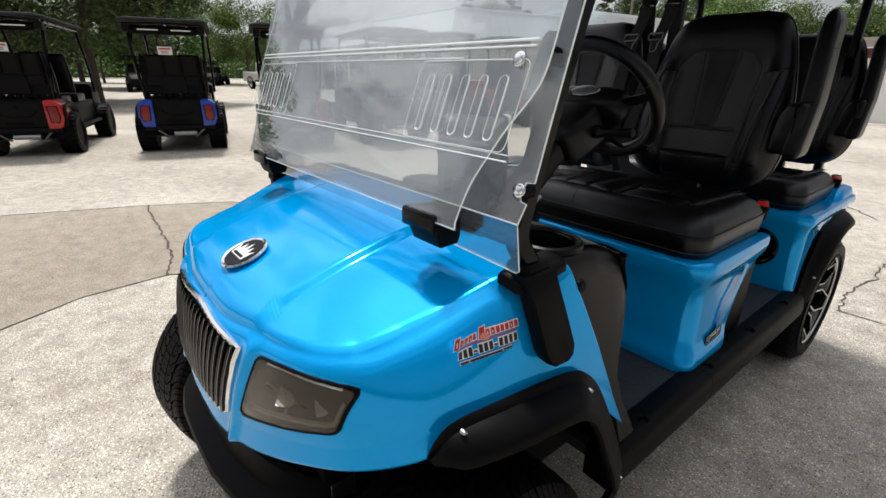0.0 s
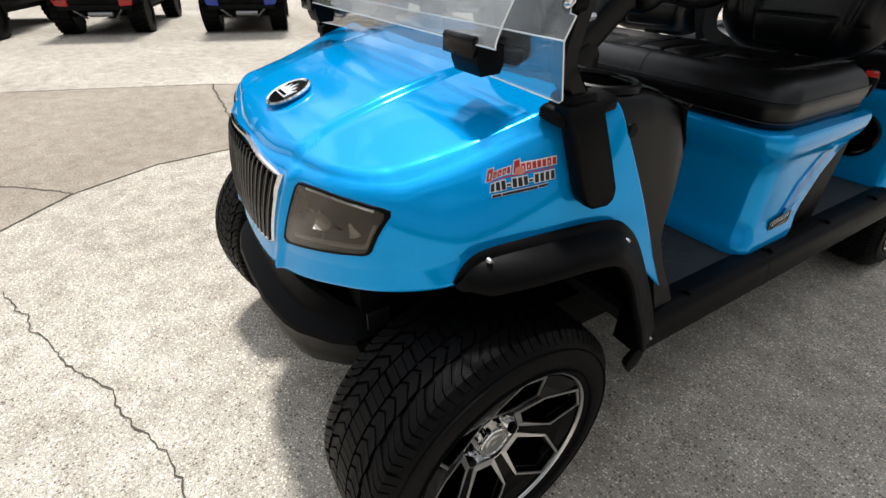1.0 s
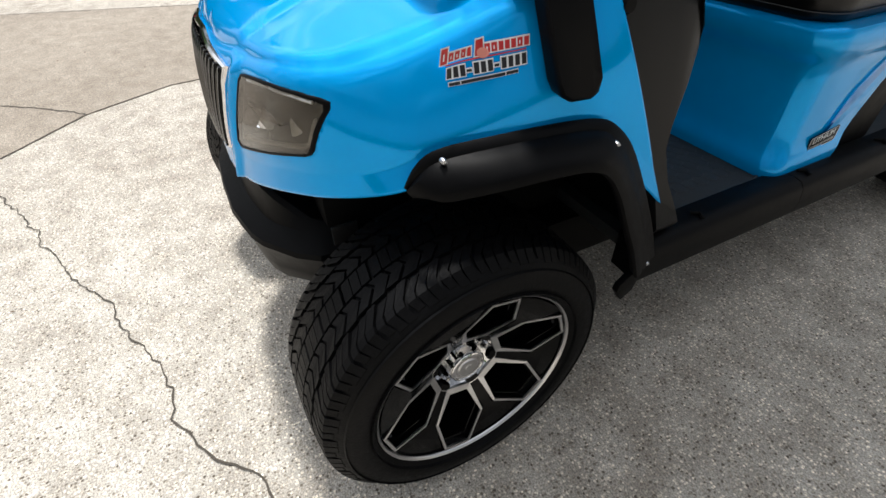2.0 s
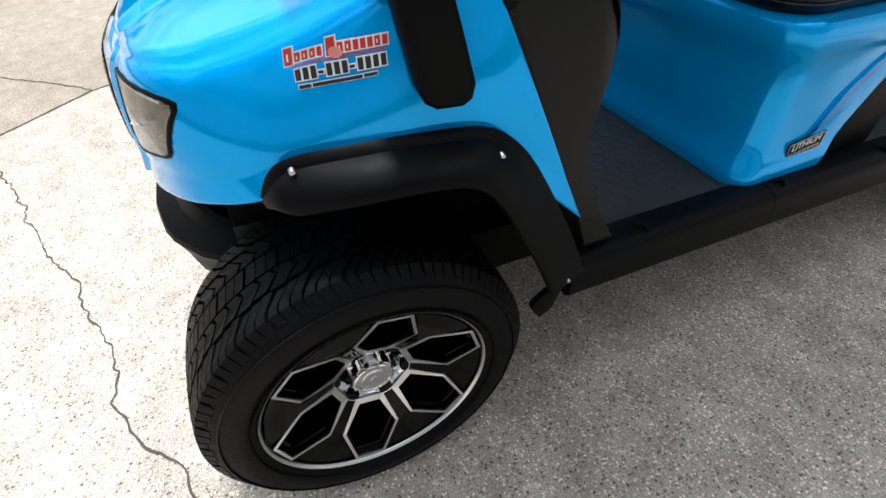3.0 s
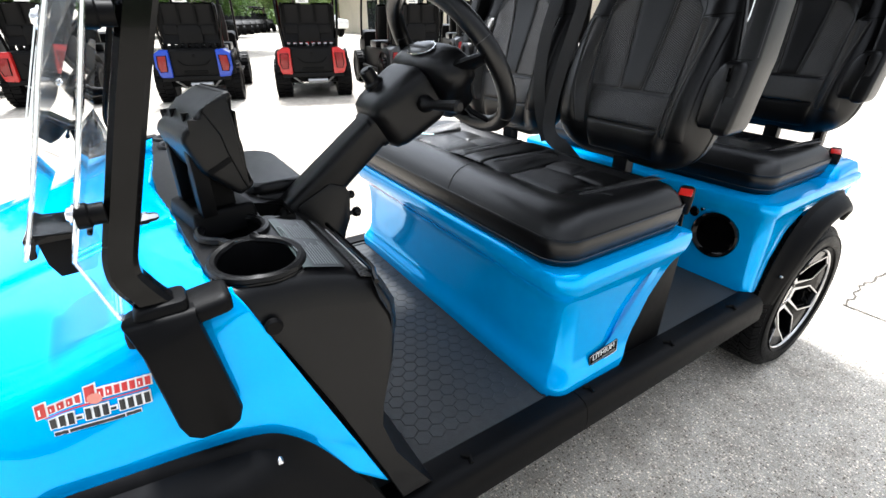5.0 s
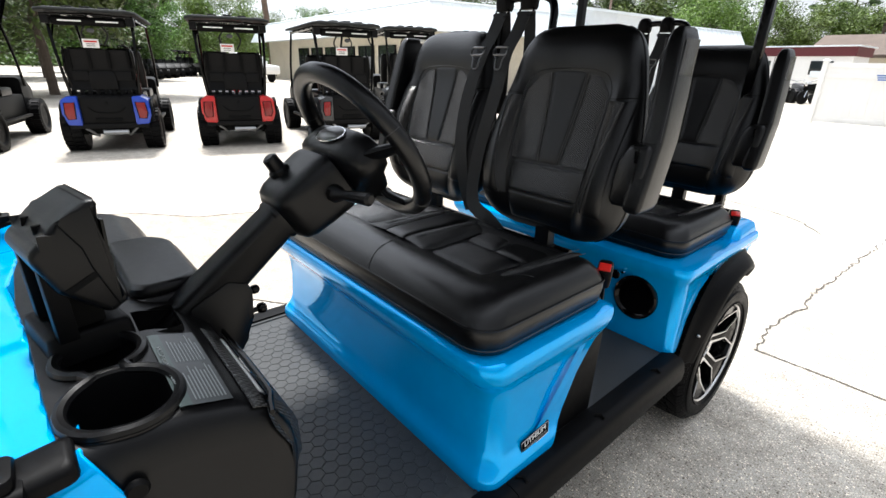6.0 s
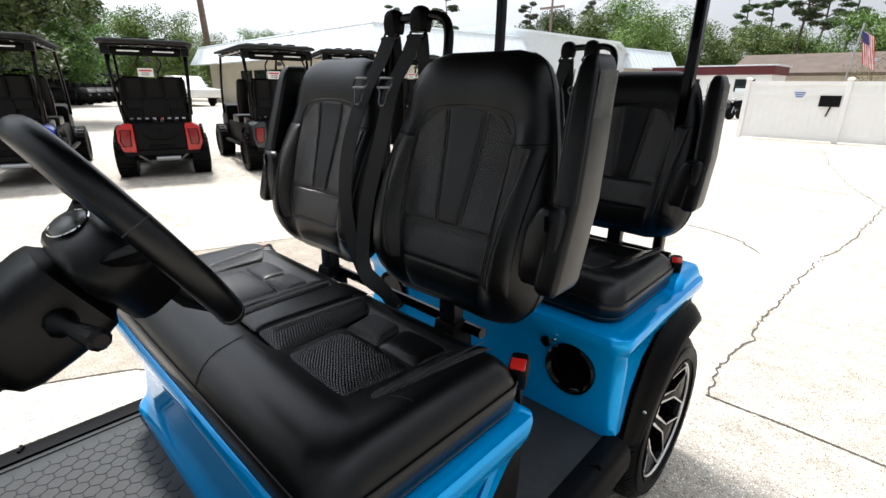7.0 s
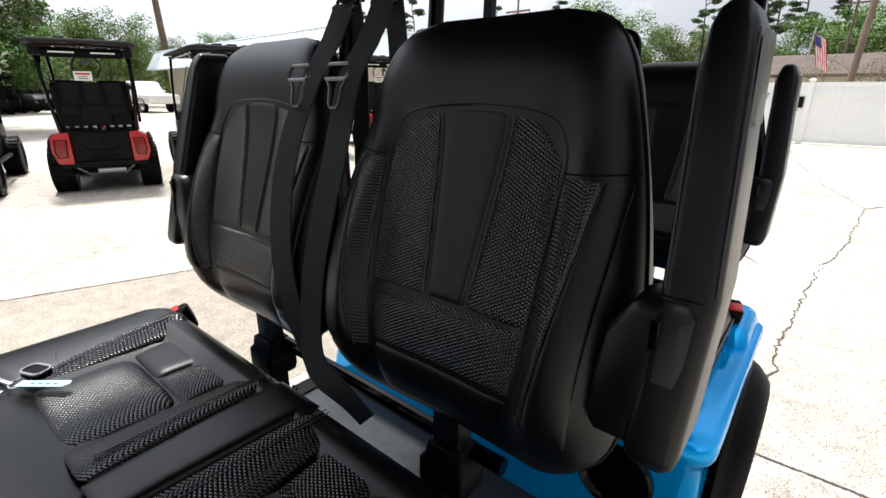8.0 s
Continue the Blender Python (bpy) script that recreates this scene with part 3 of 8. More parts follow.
# wheel arch flares
def flare(name, inner, outer, label, screws):
    """A sweep between the line on the body (x, y, z) and the lip's line."""
    bm = B()
    n = 40
    I, O = spline(inner, n), spline(outer, n)
    rings = []
    for i, (a, b) in enumerate(zip(I, O)):
        t = ((O[min(i + 1, n - 1)] - O[max(i - 1, 0)])).normalized()
        w = (b - a)
        dn = t.cross(Vector((1, 0, 0))).normalized()
        if dn.z > 0:
            dn = -dn
        up = -dn
        sx = Vector((math.copysign(1, b.x), 0, 0))
        g = smooth(-0.05, 0.20, i / (n - 1)) if inner[0][1] < 0.5 else 1.0
        dn = dn * g
        rings.append([a + up * 0.004, lerp(a, b, 0.16) + up * 0.004, lerp(a, b, 0.24) - up * 0.001, lerp(a, b, 0.55) + up * 0.004, lerp(a, b, 0.90) + up * 0.001, b + dn * 0.003, b + dn * 0.007 + sx * 0.003, b + dn * 0.019 + sx * 0.005, b + dn * 0.022, b + dn * 0.021 - sx * 0.010, lerp(a, b, 0.5) + dn * 0.010, a + dn * 0.01])
    loft(bm, rings)
    f = part(name, bm, PLASTIC, cart, label, angle=35)
    for sx, sy, sz in screws:
        bm = B()
        lathe(bm, [(0.0, 0.005), (0.0035, 0.004), (0.0045, 0.001), (0.0045, -0.004), (0.0, -0.004)], "x", 12)
        box(bm, 0.0045, 0.0054, -0.003, 0.003, -0.0007, 0.0007)
        o = part("screw", bm, STEEL, f)
        o.matrix_basis = Matrix.Translation((sx, sy, sz))
    return f


FI = [(0.547, -0.078, 0.712), (0.553, -0.062, 0.745), (0.559, -0.032, 0.763), (0.572, 0.046, 0.769), (0.585, 0.146, 0.770), (0.593, 0.209, 0.765), (0.599, 0.243, 0.749), (0.606, 0.282, 0.706), (0.612, 0.335, 0.612), (0.617, 0.380, 0.52), (0.620, 0.412, 0.44)]
FO = [(0.560, -0.078, 0.708), (0.586, -0.064, 0.722), (0.605, -0.036, 0.732), (0.630, 0.028, 0.744), (0.644, 0.106, 0.749), (0.650, 0.165, 0.744), (0.652, 0.205, 0.722), (0.654, 0.240, 0.674), (0.655, 0.272, 0.610), (0.656, 0.308, 0.540), (0.654, 0.343, 0.460)]
fl = flare("fender_flare", FI, FO, "black plastic fender flare with bolt heads", [(0.578, -0.035, 0.758), (0.624, 0.225, 0.738), (0.643, 0.362, 0.462)])
bm = B()
prism(bm, [(0.318, 0.462), (0.345, 0.462), (0.330, 0.415), (0.306, 0.398), (0.288, 0.428), (0.291, 0.442)], "x", 0.640, 0.654, 0.002)
part("tab", bm, PLASTIC, fl)
flare("fender_flare", [(-x, y, z) for x, y, z in FI], [(-x, y, z) for x, y, z in FO], "black plastic fender flare with bolt heads", [])
RI = [(0.575, 1.790, 0.40), (0.570, 1.83, 0.50), (0.566, 1.90, 0.61), (0.562, 1.99, 0.68), (0.56, 2.10, 0.715), (0.558, 2.22, 0.722), (0.550, 2.31, 0.705), (0.54, 2.37, 0.655)]
RO = [(0.600, 1.840, 0.40), (0.608, 1.88, 0.49), (0.614, 1.935, 0.575), (0.616, 2.01, 0.645), (0.616, 2.11, 0.68), (0.613, 2.21, 0.685), (0.603, 2.29, 0.66), (0.575, 2.355, 0.60)]
flare("fender_flare", RI, RO, "black plastic rear fender flare", [(0.60, 1.86, 0.50)])
flare("fender_flare", [(-x, y, z) for x, y, z in RI], [(-x, y, z) for x, y, z in RO], "black plastic rear fender flare", [])


# wheels
RT, RW = 0.304, 0.235
def tyre_profile():
    h = RW / 2
    return [(0.205, h - 0.012), (0.216, h + 0.002), (0.235, h + 0.008), (0.262, h + 0.006), (0.280, h - 0.006), (0.290, h - 0.020), (0.2945, h - 0.040), (0.2965, 0.03)]


def tread_radius(a):
    """Radius of the tread's top at a along the width."""
    return RT - 0.006 * (abs(a) / 0.1) ** 2.4


def tread_rib(bm, path, wide, depth=0.009):
    """A rib of the tread along a path of (angle, along), wide in angle, standing on the carcass."""
    rows = []
    for ang, a in path:
        r = tread_radius(a) if abs(a) < 0.098 else tread_radius(0.098) - (abs(a) - 0.098) * 1.25
        rows.append([bm.verts.new((a, math.cos(ang + k * wide / 2) * rr, math.sin(ang + k * wide / 2) * rr)) for k, rr in ((-1, r - depth), (-0.97, r), (0.97, r), (1, r - depth))])
    for u, v in zip(rows, rows[1:]):
        for k in range(3):
            bm.faces.new((u[k], u[k + 1], v[k + 1], v[k]))
    for e in (rows[0], rows[-1]):
        bm.faces.new(e)


def wheel_proto():
    w = new("wheel")
    w.parent = cart
    bm = B()
    pr = tyre_profile()
    lathe(bm, [(r, a) for r, a in pr] + [(r, -a) for r, a in pr[::-1]], "x", 72, close=False)
    for f in [f for f in bm.faces if len(f.verts) > 8]:
        bm.faces.remove(f)
    tyre = part("tyre", bm, RUBBER, w, "black street tyre with a bent-rib tread", angle=40)
    bm = B()
    N = 32
    p = 2 * math.pi / N
    for k in range(N):
        a = k * p
        # sliced centre blocks, bent middle ribs, shoulder ribs that turn over the edge
        for i in range(3):
            c = a + (i - 1) * p * 0.31
            tread_rib(bm, [(c - 0.06 * p, -0.018), (c + 0.06 * p, 0.018)], p * 0.285)
        for s in (1, -1):
            o = a + (0 if s > 0 else 0.4 * p)
            for i in range(2):
                c = o + i * p * 0.5
                tread_rib(bm, [(c, s * 0.0225), (c - 0.12 * p, s * 0.035), (c + 0.22 * p, s * (0.055 + 0.003 * i))], p * (0.44 if i else 0.38))
            for i in range(3):
                c = o + i * p * 0.32
                tread_rib(bm, [(c, s * (0.061 + 0.003 * i)), (c + 0.36 * p, s * 0.088), (c + 0.42 * p, s * 0.099), (c + 0.34 * p, s * (0.114 if i < 2 else 0.110))], p * (0.28 if i < 2 else 0.24))
    bmesh.ops.recalc_face_normals(bm, faces=bm.faces)
    part("tread", bm, RUBBER, w, smooth=False)
    # sidewall lettering band and ribs
    bm = B()
    for rr in (0.222, 0.268):
        lathe(bm, [(rr - 0.0015, RW / 2 + 0.003), (rr, RW / 2 + 0.0095 if rr < 0.25 else RW / 2 + 0.0065), (rr + 0.0015, RW / 2 + 0.003)], "x", 72)
    for f in [f for f in bm.faces if len(f.verts) > 8]:
        bm.faces.remove(f)
    part("sidewall_rib", bm, RUBBER, w)
    # rim
    bm = B()
    h = RW / 2
    lathe(bm, [(0.196, -0.09), (0.188, -0.02), (0.186, 0.055), (0.192, 0.085), (0.200, h - 0.010), (0.2005, h - 0.006)], "x", 64)
    for f in [f for f in bm.faces if len(f.verts) > 8]:
        bm.faces.remove(f)
    lathe(bm, [(0.0, 0.0), (0.190, 0.0), (0.190, 0.012), (0.0, 0.012)], "x", 48)
    rim = part("rim", bm, GLOSS, w, "gloss black alloy rim with machined edges")
    bm = B()
    lathe(bm, [(0.2045, h - 0.006), (0.2065, h - 0.003), (0.2095, h - 0.001), (0.2105, h - 0.006), (0.209, h - 0.012), (0.2045, h - 0.010)], "x", 72, close=True)
    part("rim_lip", bm, ALLOY, w, "thin machined silver rim lip")
    # recess of the face behind the lip's plane, by radius
    face = lambda r: h - 0.001 - table(r, [(0.07, 0.053), (0.129, 0.022), (0.165, 0.010), (0.200, 0.004)])
    NS = 6
    for k in range(NS):
        a = 2 * math.pi * k / NS + math.radians(16.2)
        def pt(r, off, x):
            return Vector((x, math.cos(a) * r - math.sin(a) * off, math.sin(a) * r + math.cos(a) * off))
        outer = [(0.066, -0.027), (0.128, -0.0575), (0.1995, -0.0305), (0.1995, 0.0305), (0.128, 0.0575), (0.066, 0.027)]
        inner = [(0.078, -0.0205), (0.1275, -0.0515), (0.1940, -0.0265), (0.1940, 0.0265), (0.1275, 0.0515), (0.078, 0.0205)]
        bm = B()
        to, ti = [bm.verts.new(pt(r, o, face(r))) for r, o in outer], [bm.verts.new(pt(r, o, face(r))) for r, o in inner]
        lo, li = [bm.verts.new(pt(r, o, face(r) - 0.006)) for r, o in outer], [bm.verts.new(pt(r, o, face(r) - 0.004)) for r, o in inner]
        for i in range(6):
            j = (i + 1) % 6
            bm.faces.new((to[i], to[j], ti[j], ti[i]))
            bm.faces.new((to[i], lo[i], lo[j], to[j]))
            bm.faces.new((ti[i], ti[j], li[j], li[i]))
        part("machined_edge", bm, ALLOY, w, smooth=False)
        # black walls of the window, stepping in
        bm = B()
        rows = [[bm.verts.new(pt(r * f, o * f, face(r) - d)) for r, o in inner] for f, d in ((1.0, 0.0035), (0.99, 0.016), (0.965, 0.018), (0.95, 0.045))]
        for u, v in zip(rows, rows[1:]):
            for i in range(6):
                bm.faces.new((u[i], u[(i + 1) % 6], v[(i + 1) % 6], v[i]))
        part("window_wall", bm, GLOSS, w, smooth=False)
        # black spoke between two windows
        b = a + math.pi / NS
        def pq(r, off, x):
            return Vector((x, math.cos(b) * r - math.sin(b) * off, math.sin(b) * r + math.cos(b) * off))
        bm = B()
        rings = []
        for r, wd in [(0.060, 0.012), (0.080, 0.018), (0.120, 0.010), (0.136, 0.010), (0.165, 0.040), (0.199, 0.078)]:
            x = face(r) - 0.0035
            rings.append([pq(r, -wd, x), pq(r, wd, x), pq(r, wd * 0.9, x - 0.03), pq(r, -wd * 0.9, x - 0.03)])
        loft(bm, rings)
        part("spoke", bm, GLOSS, w, smooth=False)
    # chrome dish with a fluted cap and four nuts in pockets
    bm = B()
    lathe(bm, [(0.030, 0.028), (0.046, 0.031), (0.056, 0.041), (0.066, 0.056), (0.071, 0.0625), (0.0745, 0.064), (0.0765, 0.062), (0.077, 0.050), (0.030, 0.020)], "x", 48, close=True)
    part("hub_dish", bm, CHROME, w, "polished chrome hub dish", angle=40)
    bm = B()
    rings = []
    for x, r, dip in ((0.024, 0.043, 0.013), (0.034, 0.041, 0.013), (0.050, 0.0395, 0.012), (0.062, 0.039, 0.009), (0.0660, 0.0388, 0.0), (0.0690, 0.0388, 0.0), (0.0722, 0.0372, 0.0), (0.0735, 0.0350, 0.0), (0.0735, 0.0325, 0.0), (0.0720, 0.0315, 0.0)):
        ring = []
        for i in range(64):
            t = 2 * math.pi * i / 64
            d = abs(((t - math.pi / 4) + math.pi / 4) % (math.pi / 2) - math.pi / 4)
            rr = r - dip * smooth(0.42, 0.22, d)
            ring.append((x, math.cos(t) * rr, math.sin(t) * rr))
        rings.append(ring)
    loft(bm, rings)
    cap = part("hub_cap", bm, CHROME, w, "fluted chrome hub cap", angle=30)
    bm = B()
    lathe(bm, [(0.0, 0.0748), (0.007, 0.0748), (0.008, 0.0742), (0.021, 0.0742), (0.022, 0.0728), (0.024, 0.0720), (0.0, 0.0710)], "x", 24)
    part("emblem", bm, ALLOY, cap, angle=20)
    for k in range(4):
        a = 2 * math.pi * k / 4 + math.pi / 4
        at = Matrix.Translation((0, math.cos(a) * 0.0505, math.sin(a) * 0.0505))
        bm = B()
        lathe(bm, [(0.0, 0.0360), (0.0105, 0.0362), (0.0115, 0.044), (0.0125, 0.044), (0.0130, 0.030), (0.0, 0.030)], "x", 20)
        part("nut_pocket", bm, GLOSS, w).matrix_basis = at
        bm = B()
        lathe(bm, [(0.0, 0.0585), (0.005, 0.0575), (0.0070, 0.054), (0.0078, 0.050), (0.0080, 0.03), (0.0, 0.03)], "x", 6)
        part("lug_nut", bm, CHROME, w, smooth=False).matrix_basis = at
    return w


wheel = wheel_proto()
XW = 0.635 - RW / 2 + 0.003
wheel.matrix_basis = pose(XW, 0, RT, 0, 0, 2.4)
def another_wheel(m):
    e = new("wheel")
    e.parent = cart
    e.matrix_basis = m
    for c in wheel.children:
        o = again(c, e)
    return e
another_wheel(pose(XW - 0.042, 2.15, RT, 24, 0, 0))
another_wheel(pose(-XW, -0.03, RT, 70, 0, 190))
another_wheel(pose(-XW + 0.042, 2.15, RT, 15, 0, 180))

# floor, sills
bm = B()
box(bm, -0.56, 0.56, 0.40, 1.76, 0.415, 0.445, 0.004)
floor = part("floor_pan", bm, MAT_FLOOR, cart, "dark grey rubber footwell floor")
r = 0.021
bm = B()
ring = [(math.cos(k * math.pi / 3) * r * 0.97, math.sin(k * math.pi / 3) * r * 0.97) for k in range(6)]
lo, hi = [bm.verts.new((a, b, 0)) for a, b in ring], [bm.verts.new((a * 0.945, b * 0.945, 0.0014)) for a, b in ring]
bm.faces.new(hi)
for k in range(6):
    bm.faces.new((lo[k], lo[(k + 1) % 6], hi[(k + 1) % 6], hi[k]))
hexagon = part("hexagon", bm, MAT_FLOOR, floor, smooth=False)
hexagon.matrix_basis = pose(0, 0.52, 0.445)
for j in range(-15, 16):
    for i in range(0, 12):
        x, y = j * r * 1.5, 0.52 + i * r * 1.732 + (r * 0.866 if j % 2 else 0)
        if abs(x) < 0.49 and y < 0.845 and (i or j):
            again(hexagon, floor, pose(x, y, 0.445))
bm = B()
tube(bm, [(x, y, 0.446) for x, y in rounded(-0.515, 0.53, 0.475, 0.855, 0.01, 2)], 0.004, 6, closed=True)
part("mat_border", bm, MAT_FLOOR, floor)
for s in (1, -1):
    for y0, y1 in ((0.40, 0.915), (0.917, 1.76)):
        sec = [(0.535, 0.452), (0.575, 0.455), (0.597, 0.450), (0.608, 0.436), (0.614, 0.405), (0.612, 0.372), (0.600, 0.362), (0.535, 0.365)]
        bm = B()
        rings = [[(s * x, y, z) for x, z in sec] for y in [lerp(y0, y1, k / 12) for k in range(13)]]
        loft(bm, rings)
        sill = part("sill", bm, PLASTIC, cart, "black plastic side sill", angle=40)
        for y in ((0.589,) if y0 < 0.5 else (0.96, 1.291, 1.62)):
            bm = B()
            tube(bm, [(s * 0.563, y - 0.012, 0.456), (s * 0.576, y, 0.459), (s * 0.590, y - 0.004, 0.455)], 0.0045, 6)
            part("clip", bm, DARK, sill)

# dash and side cowls
def dash_profile(x):
    e = (abs(x) / 0.57) ** 6
    k = abs(x)
    mid = 1 - smooth(0.30, 0.48, k)
    f = cowl_line(x)
    return [(f - 0.002, 0.945 - 0.016 * e), (f + 0.002, 0.969 - 0.016 * e), (0.26, 0.972 - 0.016 * e), (0.33, 0.966 - 0.016 * e), (0.385, 0.950 - 0.016 * e), (0.425, 0.920), (0.450 - 0.02 * mid, 0.875), (0.456 - 0.04 * mid, 0.84), (0.445 - 0.05 * mid, 0.78), (0.415 - 0.04 * mid, 0.70), (0.405, 0.655), (0.425, 0.58), (0.470, 0.50), (0.50, 0.448), (0.43, 0.448), (0.395, 0.55), (0.32, 0.74), (0.25, 0.90)]


bm = B()
rings = []
for x in [s * v for s in (-1, 1) for v in ([0.605, 0.604, 0.602, 0.598, 0.592, 0.584, 0.575, 0.565, 0.553, 0.54] + [0.525 - 0.0125 * k for k in range(27)] + [0.15, 0.08])[::-s]]:
    P = []
    base_ = dash_profile(x)
    for (a, b), (c_, d_) in zip(base_, base_[1:] + base_[:1]):
        n_ = 6 if 0.15 < a < 0.39 and b > 0.9 and d_ > 0.9 and c_ > a else 1
        P += [(lerp(a, c_, k / n_), lerp(b, d_, k / n_)) for k in range(n_)]
    c = (0.36, 0.72)
    ax = abs(x)
    out = []
    for y, z in P:
        # the side wall leans out towards the floor
        xs = x
        if ax > 0.5:
            lim = lerp(0.545, 0.603, smooth(0.95, 0.46, z))
            xs = math.copysign(0.5 + (lim - 0.5) * (ax - 0.5) / 0.105, x)
        k = 1 - 0.17 * max(0, (ax - 0.54) / 0.065) ** 3
        out.append((xs, lerp(c[0], y, k), lerp(c[1], z, k)))
    rings.append(out)
loft(bm, rings)
bmesh.ops.remove_doubles(bm, verts=bm.verts, dist=0.0005)
CUPS = [(0.462, 0.273, 0.061), (0.342, 0.264, 0.051)]
gone = [f for f in bm.faces if f.calc_center_median().z > 0.945 and abs(f.calc_center_median().x) < 0.538 and any((abs(f.calc_center_median().x) - cx_) ** 2 + (f.calc_center_median().y - cy_) ** 2 < (r_ * 1.03) ** 2 for cx_, cy_, r_ in CUPS) or (f.calc_center_median().z > 0.93 and 0.228 < f.calc_center_median().x < 0.303 and 0.316 < f.calc_center_median().y < 0.372)]
bmesh.ops.delete(bm, geom=gone, context="FACES")
dash = part("dashboard", bm, DASH, cart, "black textured plastic dashboard and leg cowl", angle=50)
for s in (1, -1):
    # cup holder: two joined rings with deep wells
    bm = B()
    def on_dash(x, y):
        return table(y, [(0.160, 0.967), (0.211, 0.969), (0.26, 0.972), (0.33, 0.966), (0.385, 0.950)]) - 0.016 * (abs(x) / 0.57) ** 6
    big, sm = [Vector((s * x, y, on_dash(x, y))) for x, y in ((0.462, 0.273), (0.342, 0.264))]
    arc = [big + Vector((s * math.cos(radians(a)) * 0.062, math.sin(radians(a)) * 0.062, 0)) for a in range(-156, 165, 8)]
    arc2 = [sm + Vector((s * math.cos(radians(a)) * 0.051, math.sin(radians(a)) * 0.051, 0)) for a in range(26, 334, 9)]
    tube(bm, [(p.x, p.y, on_dash(p.x, p.y) + 0.002) for p in arc + arc2], 0.0075, 8, closed=True)
    cup = part("cup_holder", bm, DASH, cart, "black double cup holder")
    for c, rad in ((big, 0.0575), (sm, 0.0465)):
        bm = B()
        lip = [[(c.x + math.cos(2 * math.pi * k / 48) * rr, c.y + math.sin(2 * math.pi * k / 48) * rr, 0) for k in range(48)] for rr in (rad * 0.985, rad * 1.08, rad * 1.17, rad * 1.19)]
        loft(bm, [[(x, y, on_dash(x, y) + up) for x, y, _ in ring] for ring, up in zip(lip, (0.0032, 0.0030, 0.0016, -0.003))], True, False)
        part("surround", bm, DASH, cup)
        bm = B()
        lathe(bm, [(rad, 0.003), (rad * 0.93, -0.02), (rad * 0.86, -0.075), (0.0, -0.075)], "z", 28)
        bm.faces.ensure_lookup_table()
        for f in [f for f in bm.faces if len(f.verts) > 8 and f.calc_center_median().z > -0.05]:
            bm.faces.remove(f)
        for v in bm.verts:
            v.co.z += on_dash(c.x + v.co.x, c.y + v.co.y) - c.z
        o = part("well", bm, PLASTIC, cup)
        o.matrix_basis = Matrix.Translation(c)
    # round cap on the cowl's side
    bm = B()
    lathe(bm, [(0.0, 0.004), (0.010, 0.004), (0.013, 0.0), (0.013, -0.004), (0.0, -0.004)], "x", 16)
    o = part("plug", bm, PLASTIC, dash)
    o.matrix_basis = Matrix.Translation((s * 0.556, 0.262, 0.905))
# open cubby beside the column
bm = B()
box(bm, 0.222, 0.311, 0.312, 0.378, 0.90, 0.964, 0.006)
bm.faces.ensure_lookup_table()
for f in [f for f in bm.faces if f.calc_center_median().z > 0.9615]:
    bm.faces.remove(f)
part("cubby", bm, DARK, dash, "open dark cubby in the dash")
# bin with a rounded lid in the middle of the dash
bm = B()
loft(bm, [[(x, y, z) for x, y in rounded(-0.125 - g, 0.188 + g, 0.318 - g, 0.455 + g, (0.05, 0.05, 0.02, 0.03))] for g, z in ((-0.02, 0.90), (0.0, 0.93), (0.0, 0.960), (-0.004, 0.964))])
part("glove_bin", bm, DASH, dash, angle=45)
bm = B()
loft(bm, [[(x, y, z - 0.10 * max(0, y - 0.40)) for x, y in rounded(-0.118 - g, 0.182 + g, 0.326 - g, 0.448 + g, (0.05, 0.05, 0.02, 0.03))] for g, z in ((-0.004, 0.962), (-0.001, 0.968), (-0.003, 0.980), (-0.009, 0.985), (-0.013, 0.9855))])
part("glove_box_lid", bm, DASH, cart, "black rounded glove box lid", angle=45)
# operating label
LZ = lambda y, x=0.42: table(y, [(0.26, 0.972), (0.33, 0.966), (0.385, 0.950)]) - 0.016 * (x / 0.57) ** 6 + 0.0012
LABEL = material("label_grey", (0.045, 0.05, 0.052), 0.4, var=0.15)
LABEL_PALE = material("label_pale_grey", (0.05, 0.075, 0.07), 0.4, var=0.1)
PRINT = material("label_print", (0.24, 0.26, 0.26), 0.5)
def on_label(x0, x1, y0, y1, up):
    bm = B()
    n_ = 8
    lo, hi = [], []
    for k in range(n_ + 1):
        x = lerp(x0, x1, k / n_)
        lo.append([bm.verts.new((x, y, LZ(y, x) + up)) for y in (y0, lerp(y0, y1, 0.5), y1)])
        hi.append([bm.verts.new((x, y, LZ(y, x) + up - 0.002)) for y in (y0, y1)])
    for k in range(n_):
        for j_ in range(2):
            bm.faces.new((lo[k][j_], lo[k + 1][j_], lo[k + 1][j_ + 1], lo[k][j_ + 1]))
        bm.faces.new((lo[k][0], hi[k][0], hi[k + 1][0], lo[k + 1][0]))
        bm.faces.new((lo[k][2], lo[k + 1][2], hi[k + 1][1], hi[k][1]))
    return bm
label = part("warning_label", on_label(0.325, 0.515, 0.338, 0.384, 0.001), LABEL, dash, "grey and green operating label")
part("label_stripe", on_label(0.325, 0.515, 0.324, 0.338, 0.0012), LABEL_PALE, label)
rl = random.Random(5)
for x in range(2):
    for k in range(9):
        y = 0.343 + k * 0.0043
        x0 = 0.333 + x * 0.092
        part("text_bar", on_label(x0 + rl.uniform(0, 0.03), x0 + 0.082, y, y + 0.0016, 0.0018), PRINT, label)
